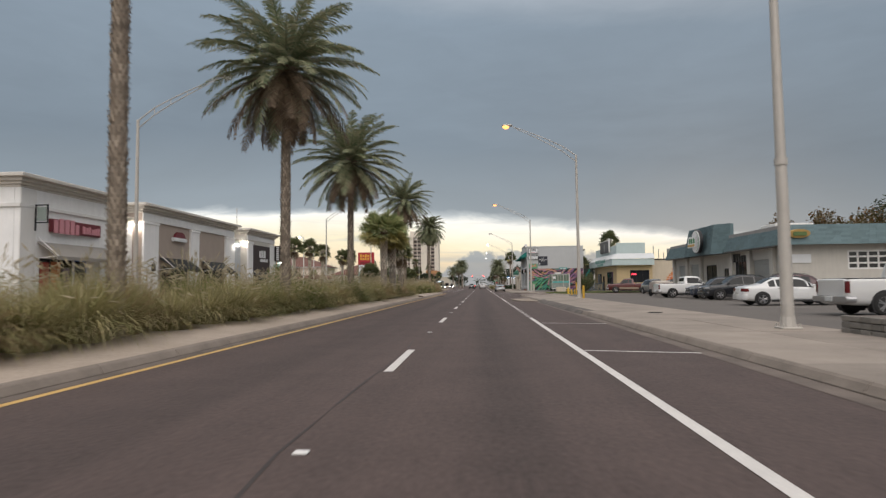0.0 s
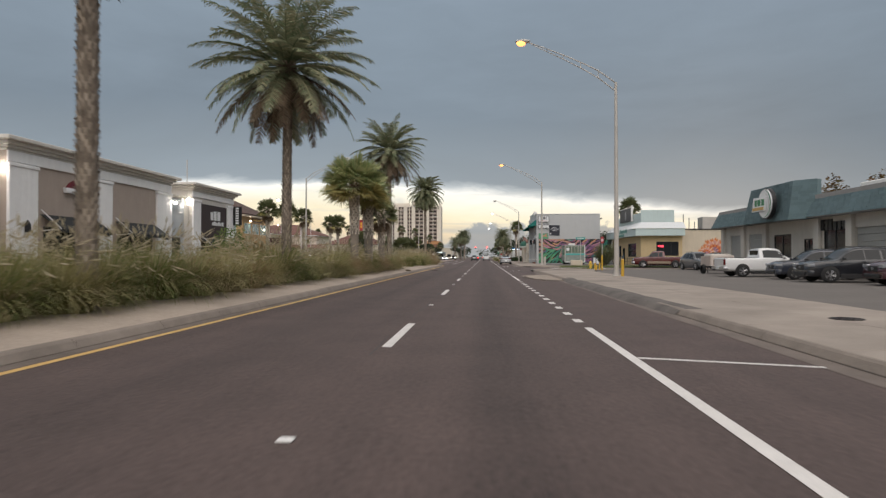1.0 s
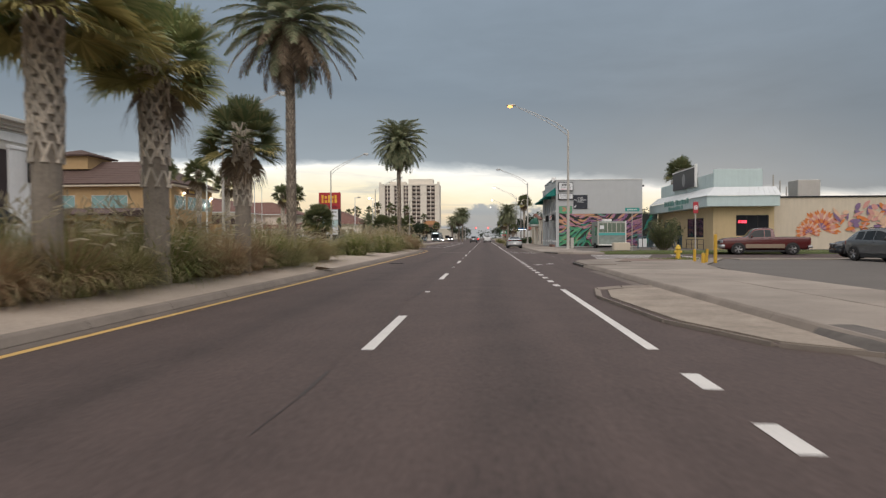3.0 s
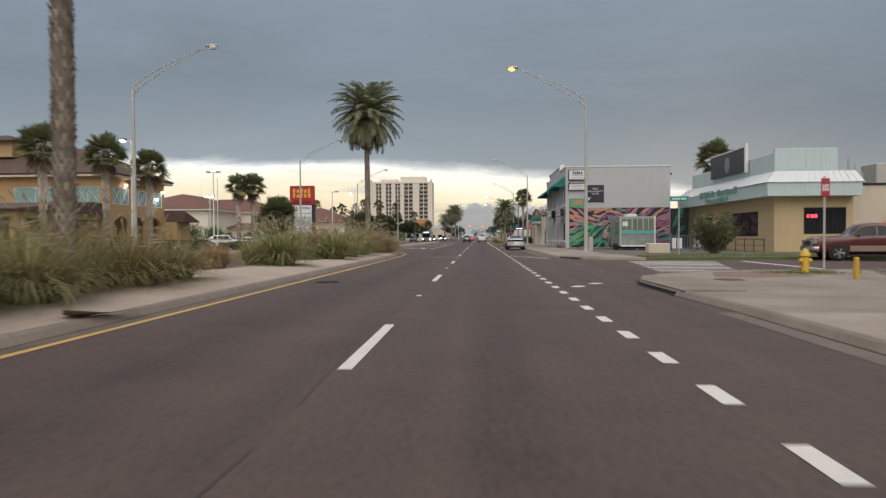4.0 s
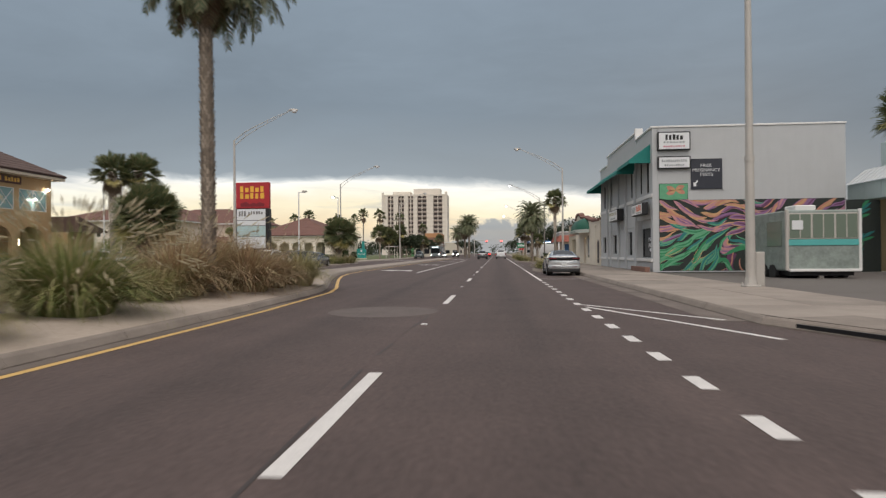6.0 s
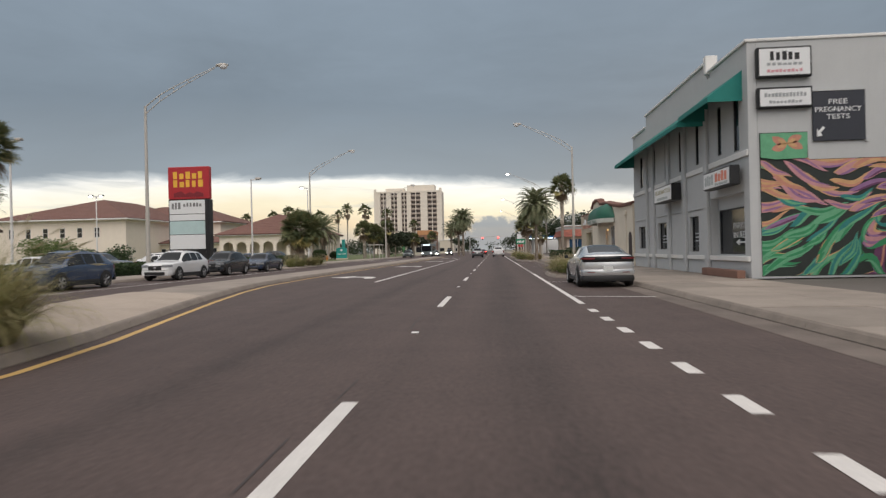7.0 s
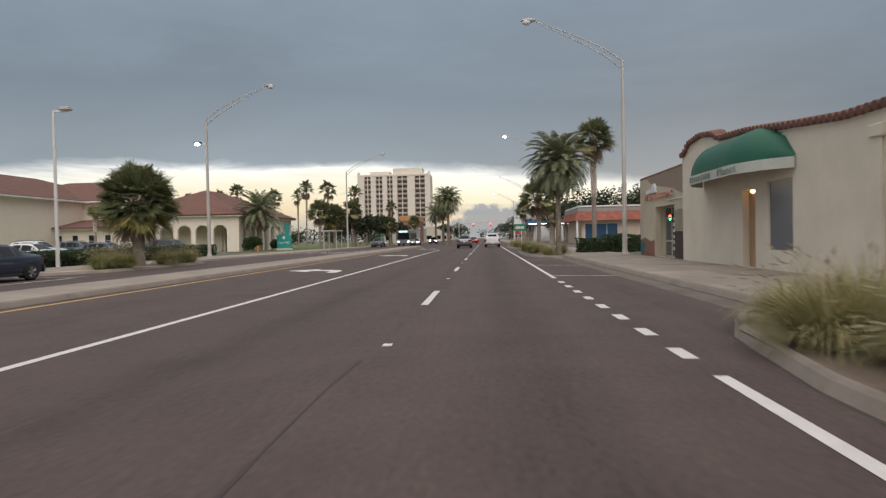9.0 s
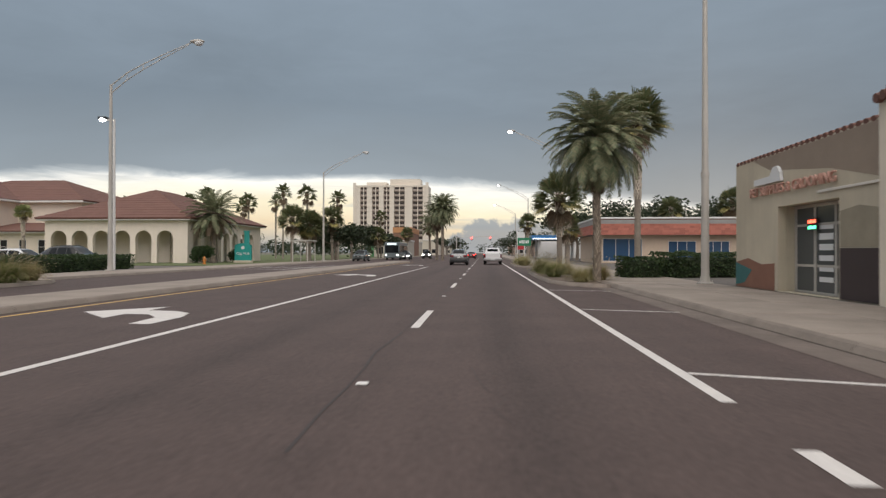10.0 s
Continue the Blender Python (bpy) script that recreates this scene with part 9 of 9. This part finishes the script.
def car(style, x, y, turn, col, label, ground=0.0, lit=None, size=1.0, category="car", tail_panel=False, stripe=None, short=False, group="parked vehicles"):
    """A vehicle whose body is drawn through cross-sections from tail to nose; local +x is ahead."""
    (L, W, H, wr, axles), st, cabin, wind = STYLES[style]
    L, W, H = L * size, W * size, H * size
    root = thing({"pickup": "pickup_truck", "suv": "suv", "sedan": "sedan_car", "hatch": "hatchback_car"}[style], label, category, (x, y, ground), turn, group)
    k = size
    hw = W / 2
    m, rings = Mesh(), []
    S = 4
    us = np.array([r[0] for r in st])
    cols = np.array([r[1:] for r in st])
    fine_u = np.concatenate([np.linspace(p, q, S, endpoint=False) for p, q in zip(us, us[1:])] + [us[-1:]])
    fine = np.stack([monotone(us, cols[:, c], fine_u) for c in range(5)], 1)
    for u, (w, zb, zs, zt, r) in zip(fine_u, fine):
        cx = (u - 0.5) * L
        w, r, zb, zs, zt = w * hw, r * hw, zb * k, zs * k, zt * k
        f = min(1.0, max(0.0, (zt - zs) / (0.30 * k)))
        sh = (w * 0.965, zs)
        half = [(0.0, zb), (0.82 * w, zb), (w * 0.95, zb + 0.07 * k), (w * 0.99, zb + 0.2 * k), (w, zb + (zs - zb) * 0.62), (w * 0.985, zs - 0.07 * k), sh,
                (r + (sh[0] - r) * (0.5 - 0.37 * f), zs + (zt - zs) * (0.62 + 0.24 * f)), (r * 0.92, zt - 0.016 * k), (r * 0.55, zt + 0.012 * k), (0.0, zt + 0.02 * k)]
        ring = [(cx, p[0], p[1]) for p in half] + [(cx, -p[0], p[1]) for p in half[-2:0:-1]]
        rings.append(ring)
    n = len(rings[0])
    fs = [(i * n + j, i * n + (j + 1) % n, (i + 1) * n + (j + 1) % n, (i + 1) * n + j) for i in range(len(rings) - 1) for j in range(n)]
    m.add([p for r in rings for p in r], fs + [tuple(range(n))[::-1], tuple(range((len(rings) - 1) * n, len(rings) * n))])
    part("body", m, paint(col), root, smooth=True)

    def surf(i, j):
        """A point of the body's skin: i along the stations, j round the section."""
        i *= S
        i0, j0 = min(int(i), len(rings) - 2), int(math.floor(j))
        a0, a1, f = rings[i0], rings[i0 + 1], j - j0
        return Vector(a0[j0 % n]).lerp(Vector(a0[(j0 + 1) % n]), f).lerp(Vector(a1[j0 % n]).lerp(Vector(a1[(j0 + 1) % n]), f), i - i0)

    def patch(name, i0, i1, j0, j1, material, off=0.008, ni=6, nj=2, taper=0.0, label=""):
        """A panel or pane that follows the skin and stands a little proud of it."""
        top, low = [], []
        for q in range(ni + 1):
            for w in range(nj + 1):
                i, j = i0 + (i1 - i0) * q / ni, j0 + (j1 - j0) * w / nj
                j += taper * (1 - 2 * w / nj) * abs(2 * q / ni - 1) ** 3
                p = surf(i, j)
                d = (surf(i + 0.02, j) - surf(i - 0.02, j)).cross(surf(i, j + 0.02) - surf(i, j - 0.02)).normalized()
                if d.dot(p - Vector((p.x * 0.8, 0, 0.5))) < 0:
                    d = -d
                top.append(p + d * off)
                low.append(p - d * 0.012)
        k, nn = nj + 1, len(top)
        fc = [(q * k + w, q * k + w + 1, (q + 1) * k + w + 1, (q + 1) * k + w) for q in range(ni) for w in range(nj)]
        rim_i = [w for w in range(k)] + [q * k + nj for q in range(1, ni + 1)] + [ni * k + w for w in range(nj - 1, -1, -1)] + [q * k for q in range(ni - 1, 0, -1)]
        fc += [tuple(x + nn for x in f) for f in fc] + [(u, w, w + nn, u + nn) for u, w in zip(rim_i, rim_i[1:] + rim_i[:1])]
        return part(name, Mesh().add(top + low, fc), material, root, label, smooth=True)

    side = {"hatch": ((3.72, 3.98), (4.1, 5.15), (5.27, 6.72)), "sedan": ((3.55, 3.95), (4.06, 5.0), (5.12, 6.72)), "suv": ((3.2, 3.92), (4.06, 5.0), (5.12, 6.75)), "pickup": ((4.35, 5.0), (5.1, 6.75)) if not short else ((4.3, 6.72),)}[style]
    doors = {"hatch": ((3.75, 5.2), (5.22, 6.95)), "sedan": ((3.9, 5.05), (5.07, 6.9)), "suv": ((3.9, 5.05), (5.07, 6.85)), "pickup": ((4.1, 5.05), (5.07, 6.9)) if not short else ((4.15, 6.9),)}[style]
    for g in (1, -1):
        def js(v):
            return v if g > 0 else n - v
        for i0, i1 in side:
            patch("side_window", i0, i1, js(6.1), js(6.93), car_glass, 0.006)
        for i0, i1 in doors:
            patch("door", i0, i1, js(2.9), js(5.98), paint(col), 0.005, 6, 6)
            p = surf(i0 + 0.28, js(5.45))
            part("door_handle", Mesh().box(p.x - 0.1, p.x + 0.1, p.y - 0.03, p.y + 0.03, p.z - 0.016, p.z + 0.016, c=0.01), paint(col), root)
    patch("windscreen", 6.12, 6.9, 8.12, 11.88, car_glass, 0.006, 6, 8)
    if style == "pickup":
        xb = rings[4 * S][0][0]
        part("rear_window", Mesh().box(xb - 0.05, xb + 0.02, -hw * 0.6, hw * 0.6, 1.34 * k, 1.70 * k, c=0.01), car_glass, root)
        # flat black sheet on the bed stands for the shaded hollow
        part("bed_liner", Mesh().box((0.03 - 0.5) * L, (0.37 - 0.5) * L, -hw * 0.8, hw * 0.8, 1.222 * k, 1.235 * k), trim_black, root)
        part("tailgate", Mesh().box(-L / 2 - 0.02, -L / 2 + 0.05, -hw * 0.78, hw * 0.78, 0.66 * k, 1.19 * k, c=0.012), paint(col), root)
    else:
        i0, i1 = {"hatch": (2.95, 3.93), "sedan": (3.15, 3.9), "suv": (1.35, 2.9)}[style]
        patch("rear_window", i0, i1, 8.15, 11.85, car_glass, 0.006, 6, 8)

    def band(name, tail, z0, z1, u_end, y_in, material, grow=0.012, g=0, label=""):
        """A bumper or lamp wrapped round the end of the body; g: one side only."""
        def edge(sg):
            out = []
            for u in np.linspace(0, u_end, 7):
                uu = u if tail else 1 - u
                w = float(np.interp(uu, fine_u, fine[:, 0])) * hw * 0.99
                out.append(((uu - 0.5) * L + (-grow if tail else grow) * (1 - u / u_end * 0.6), sg * (w + grow)))
            return out
        xi = (u_end - 0.5) * L if tail else (0.5 - u_end) * L
        if g:
            e = edge(g)
            x0 = e[0][0]
            outline = [(x0, g * y_in * hw)] + e + [(xi, g * y_in * hw)]
        else:
            outline = edge(-1)[::-1] + edge(1)
        zm, c = (z0 + z1) / 2, 0.18
        q = Mesh()
        cx0, cy0 = sum(p[0] for p in outline) / len(outline), sum(p[1] for p in outline) / len(outline)
        levels = [(z0, 0.97), (z0 + (z1 - z0) * c, 1.0), (z1 - (z1 - z0) * c, 1.0), (z1, 0.97)]
        no = len(outline)
        q.add([(cx0 + (px - cx0) * f, cy0 + (py - cy0) * f, z) for z, f in levels for px, py in outline],
              [tuple(range(no))[::-1], tuple(range(3 * no, 4 * no))] + [(l * no + i, l * no + (i + 1) % no, (l + 1) * no + (i + 1) % no, (l + 1) * no + i) for l in range(3) for i in range(no)])
        return part(name, q, material, root, label, smooth=True)

    # wheels in dark arches
    for ux in axles:
        for g in (-1, 1):
            cx, cy = (ux - 0.5) * L, g * (hw - 0.10)
            R = (wr + 0.05) * k
            pts = [(cx + R * math.cos(t), wr * k + 0.02 + R * math.sin(t)) for t in (math.pi * (-0.22 + 1.44 * q / 20) for q in range(21))]
            part("wheel_arch", Mesh().prism(pts, "y", g * (hw - 0.3), g * (hw + 0.004)), trim_black, root)
            tw = part("wheel", tyre_mesh(wr * k), tyre_rubber, root, smooth=True)
            tw.location = (cx, cy + g * 0.02, wr * k)
            rim = Mesh().tube([(0, g * 0.03, 0), (0, g * 0.085, 0)], wr * 0.17 * k, 14)
            for a in range(5):
                t = 2 * math.pi * a / 5 + ux
                for dt in (-0.16, 0.16):
                    rim.tube([(math.cos(t + dt) * 0.05, g * 0.085, math.sin(t + dt) * 0.05), (math.cos(t + dt) * wr * 0.66 * k, g * 0.095, math.sin(t + dt) * wr * 0.66 * k)], 0.021 * k, 5)
            rim.add(*ring_mesh(wr * 0.74 * k, wr * 0.64 * k, g * 0.06, g * 0.108, 24))
            part("rim", rim, rim_metal, tw)
            part("brake_disc", Mesh().tube([(0, g * -0.02, 0), (0, g * 0.02, 0)], wr * 0.66 * k, 20), trim_black, tw)
    lamp = tail_lit if lit == "tail" else tail_red
    t0, t1, ue, yi = {"sedan": (0.72, 0.88, 0.05, 0.45), "hatch": (0.935, 0.995, 0.05, 0.48), "suv": (0.86, 1.04, 0.045, 0.52), "pickup": (0.76, 1.14, 0.012, 0.80)}[style]
    h0, h1, hu, hy = {"sedan": (0.58, 0.72, 0.075, 0.42), "hatch": (0.58, 0.72, 0.08, 0.45), "suv": (0.76, 0.90, 0.06, 0.45), "pickup": (0.84, 1.02, 0.03, 0.55)}[style]
    if tail_panel:
        band("tail_panel", True, 0.845, 1.035, 0.012, 0, trim_gloss, 0.010, 0, "gloss black tail panel")
    for g in (-1, 1):
        band("tail_light", True, t0 * k, t1 * k, ue, yi, lamp, 0.02 if tail_panel else 0.012, g)
        band("head_light", False, h0 * k, h1 * k, hu, hy, head_lit if lit == "head" else head_clear, 0.012, g)
        mx, mz = (st[wind][0] - 0.56) * L, st[wind][3] * k + 0.12
        mm = Mesh().box(mx - 0.06, mx + 0.07, min(g * (hw + 0.02), g * (hw + 0.15)), max(g * (hw + 0.02), g * (hw + 0.15)), mz - 0.055, mz + 0.07, c=0.03)
        mm.box(mx - 0.02, mx + 0.05, min(g * hw * 0.9, g * (hw + 0.06)), max(g * hw * 0.9, g * (hw + 0.06)), mz - 0.06, mz - 0.03, c=0.008)
        part("mirror", mm, trim_black if style in ("hatch", "suv") else paint(col), root)
        part("sill", Mesh().box((axles[0] - 0.5) * L + wr + 0.1, (axles[1] - 0.5) * L - wr - 0.1, min(g * (hw - 0.05), g * (hw + 0.008)), max(g * (hw - 0.05), g * (hw + 0.008)), 0.2 * k, (0.42 if style == "suv" else 0.31) * k, c=0.01), trim_black, root)
        if style == "suv":
            part("roof_rail", Mesh().tube([((u - 0.5) * L, g * hw * 0.6, z * k) for u, z in ((0.17, 1.60), (0.22, 1.68), (0.36, 1.715), (0.48, 1.715), (0.55, 1.65))], 0.018, 6), trim_black, root)
        if stripe:
            part("side_stripe", Mesh().box((axles[0] - 0.5) * L + wr + 0.1, (axles[1] - 0.5) * L - wr - 0.1, min(g * (hw - 0.03), g * (hw + 0.012)), max(g * (hw - 0.03), g * (hw + 0.012)), 0.46 * k, 0.74 * k, c=0.008), paint(stripe), root, "tan lower side panel")
    if style == "hatch":
        band("rear_valance", True, 0.22, 0.40, 0.06, 0, trim_black, 0.014)
        band("rear_bumper", True, 0.41, 0.60, 0.05, 0, paint(col), 0.022)
        for g in (-1, 1):
            part("reflector", Mesh().box(-L / 2 - 0.052, -L / 2, min(g * 0.45, g * 0.68), max(g * 0.45, g * 0.68), 0.50, 0.52), tail_red, root)
    else:
        b0, b1 = {"sedan": (0.30, 0.60), "suv": (0.32, 0.58), "pickup": (0.46, 0.64)}[style]
        band("rear_bumper", True, b0 * k, b1 * k, 0.04, 0, {"sedan": paint(col), "suv": trim_black, "pickup": rim_metal}[style], 0.04 if style != "pickup" else 0.1)
    f0, f1 = {"sedan": (0.26, 0.5), "hatch": (0.26, 0.5), "suv": (0.30, 0.58), "pickup": (0.46, 0.70)}[style]
    band("front_bumper", False, f0 * k, f1 * k, 0.05, 0, paint(col) if style != "pickup" else rim_metal, 0.02 if style != "pickup" else 0.08)
    g0, g1 = {"sedan": (0.52, 0.66), "hatch": (0.52, 0.66), "suv": (0.60, 0.84), "pickup": (0.74, 1.0)}[style]
    part("front_grille", Mesh().box(L / 2 - 0.12, L / 2 + 0.014, -hw * 0.42, hw * 0.42, g0 * k, g1 * k, c=0.02), trim_black, root)
    if style in ("suv", "sedan", "hatch"):
        part("lower_grille", Mesh().box(L / 2 - 0.1, L / 2 + (0.075 if style != "sedan" else 0.05), -hw * 0.62, hw * 0.62, (0.33 if style == "suv" else 0.24) * k, (0.50 if style == "suv" else 0.38) * k, c=0.02), trim_black, root)
        part("badge", Mesh().ball((L / 2 + 0.014, 0, (g0 + g1) / 2 * k), (0.02, 0.09, 0.06), 10), rim_metal, root)
    zp = {"sedan": 0.70, "hatch": 0.555, "suv": 0.76, "pickup": 0.50}[style] * k
    xp = -L / 2 - (0.125 if style == "pickup" else 0.016)
    part("plate_recess", Mesh().box(xp - 0.002, -L / 2 + 0.02, -0.22, 0.22, zp - 0.03, zp + 0.17, c=0.006), paint(col), root)
    part("number_plate", Mesh().box(xp - 0.012, xp, -0.155, 0.155, zp - 0.01, zp + 0.145, c=0.004), plate_grey, root)
    return root


def ring_mesh(r0, r1, y0, y1, n=20):
    vs = []
    for k in range(n):
        c, s = math.cos(2 * math.pi * k / n), math.sin(2 * math.pi * k / n)
        vs += [(r0 * c, y0, r0 * s), (r0 * c, y1, r0 * s), (r1 * c, y1, r1 * s), (r1 * c, y0, r1 * s)]
    return vs, [(4 * k + i, 4 * k + (i + 1) % 4, 4 * ((k + 1) % n) + (i + 1) % 4, 4 * ((k + 1) % n) + i) for k in range(n) for i in range(4)]


white, black, silver, navy_c, blue_c, grey_c, maroon = (0.70, 0.70, 0.70), (0.015, 0.016, 0.02), (0.58, 0.59, 0.595), (0.03, 0.055, 0.11), (0.025, 0.06, 0.16), (0.10, 0.105, 0.11), (0.10, 0.018, 0.018)
car("hatch", 3.47, 115.2, 90, silver, "silver hatchback with black tail panel parked at the kerb", tail_panel=True)
car("suv", -18.9, 117.6, -90, navy_c, "dark blue suv parked along the far kerb")
car("suv", -18.9, 127.0, -90, white, "white suv parked along the far kerb")
car("suv", -18.8, 133.2, -90, black, "black suv parked along the far kerb", size=0.96)
car("sedan", -18.9, 140.4, -90, (0.016, 0.026, 0.055), "dark navy sedan parked along the far kerb")
Z = 0.09
car("pickup", 16.9, 51.2, 0, white, "old white pickup parked before the repair shop", Z, size=0.94, short=True)
car("sedan", 15.7, 32.8, -4, white, "white sedan parked in the repair shop's lot", Z)
car("suv", 17.6, 46.8, 176, (0.03, 0.035, 0.05), "dark grey suv parked nose to the street", Z, size=0.95)
car("suv", 17.4, 43.2, 178, black, "black suv parked nose to the street", Z)
car("suv", 18.6, 39.6, 176, (0.06, 0.02, 0.025), "dark maroon suv parked in the lot", Z)
car("pickup", 15.2, 22.5, 0, (0.66, 0.66, 0.655), "white pickup parked by the planter", Z, size=1.06)
car("pickup", 20.2, 85.2, 168, maroon, "dark red pickup with tan lower panels on the side street", -0.002, size=1.05, stripe=(0.30, 0.23, 0.17))
car("suv", 19.35, 69.5, -84, grey_c, "dark grey suv nosing out of the side street", 0.09, size=0.96)
car("suv", 23.2, 76.9, 165, black, "black suv on the side street", -0.002)
car("pickup", -45.5, 114.6, 0, white, "white pickup under the drive-through canopy", 0.08)
for x, y, a, c, sty, lb in ((-30.5, 131, 0, white, "sedan", "white sedan parked in the bank's lot"), (-31, 138, 0, grey_c, "suv", "grey suv parked in the bank's lot"), (-33.5, 152, 0, white, "suv", "white suv parked in the bank's lot"),
                            (-36.5, 160, 0, silver, "pickup", "silver pickup parked in the bank's lot"), (-40.5, 177, 0, (0.06, 0.08, 0.10), "suv", "blue-grey suv parked by the town hall"),
                            (-47.5, 174, 0, white, "sedan", "white sedan parked by the town hall"), (-31.5, 159, 0, white, "sedan", "white sedan in the bank's lot"), (-29.5, 164, 0, navy_c, "sedan", "dark sedan in the bank's lot"), (-31, 154, 0, silver, "suv", "silver suv in the bank's lot"), (-36, 165.5, 0, white, "suv", "boxy white suv in the bank's lot"), (-31, 147, 0, white, "sedan", "white sedan nosed to the hedge"), (-31, 171, 0, white, "sedan", "white sedan by the lot's hedge"), (-30.5, 176, 0, black, "suv", "black suv by the lot's hedge"), (-31, 125, 0, white, "suv", "white suv nosed to the hedge")):
    car(sty, x, y, a, c, lb, 0.08)
# small loaded trailer behind the white pickup
tr_ = thing("utility_trailer", "weathered grey utility trailer with pale tailboard and load", "trailer", (16.55, 57.6, Z), 90, "parked vehicles")
for g in (-1, 1):
    part("side_board", Mesh().box(-0.9, 0.9, g * 0.8 - 0.03, g * 0.8 + 0.03, 0.55, 1.25, c=0.01), mat("weathered_board", (0.48, 0.40, 0.35), 0.9, var=0.25), tr_)
    part("wheel", tyre_mesh(0.33), tyre_rubber, tr_, smooth=True).location = (0, g * 0.98, 0.33)
part("bed", Mesh().box(-0.9, 0.9, -0.82, 0.82, 0.45, 0.55, c=0.01), black_metal, tr_)
part("tailboard", Mesh().box(-0.96, -0.9, -0.8, 0.8, 0.55, 1.3, c=0.01), mat("pale_tailboard", (0.60, 0.53, 0.48), 0.8, var=0.15), tr_)
part("load", Mesh().box(-0.75, 0.8, -0.7, 0.7, 0.56, 1.42, c=0.12), mat("pale_tarp", (0.46, 0.42, 0.38), 0.8, var=0.25), tr_)
part("drawbar", Mesh().tube([(0.9, 0, 0.5), (1.9, 0, 0.45)], 0.05, 6).tube([(1.8, 0, 0.45), (1.8, 0, 0.0)], 0.03, 6), black_metal, tr_)
T = "traffic on the avenue"
car("suv", -3.05, 198.4, 90, (0.22, 0.22, 0.225), "grey suv driving ahead along the avenue", lit=None, group=T)
car("pickup", 0.55, 201.8, 90, white, "white pickup driving ahead", lit=None, group=T)
for x, y in ((-3.2, 262), (-3.4, 292), (0.3, 270), (0.2, 300)):
    car("sedan", x, y, 90, maroon if y < 280 else grey_c, "car waiting at the signal with lit tail lamps", lit="tail", group=T)
car("sedan", -15.0, 246, -90, grey_c, "oncoming car with lit head lamps", lit="head", group=T)
car("suv", -12.6, 262, -90, black, "oncoming dark car with lit head lamps", lit="head", group=T)
car("suv", -18.6, 222, -90, (0.08, 0.10, 0.10), "dark suv parked along the far kerb")
# bus
b = thing("city_bus", "grey city bus with dark windscreen coming along the avenue", "bus", (-16.2, 236.0, 0.0), 0)
part("body", Mesh().box(-1.28, 1.28, -0.0, 11.5, 0.35, 3.05, c=0.12), mat("bus_grey", (0.14, 0.17, 0.18), 0.4), b)
part("windscreen", Mesh().box(-1.12, 1.12, -0.03, 0.0, 1.25, 2.5, c=0.01), car_glass, b)
part("destination_sign", Mesh().box(-0.8, 0.8, -0.04, 0.0, 2.6, 2.92, c=0.01), glow("bus_display", (0.8, 0.95, 1.0), 0.8), b)
for s in (-1, 1):
    part("head_light", Mesh().ball((s * 0.98, -0.02, 0.85), (0.16, 0.06, 0.12), 8), head_lit, b)
    for y in (2.2, 8.6):
        part("wheel", Mesh().tube([(s * 1.0, y, 0.48), (s * 1.29, y, 0.48)], 0.48, 16), tyre_rubber, b)
    for k in range(6):
        part("side_window", Mesh().box(s * 1.281 - 0.01, s * 1.281 + 0.01, 1.0 + k * 1.7, 2.5 + k * 1.7, 1.4, 2.5), car_glass, b)
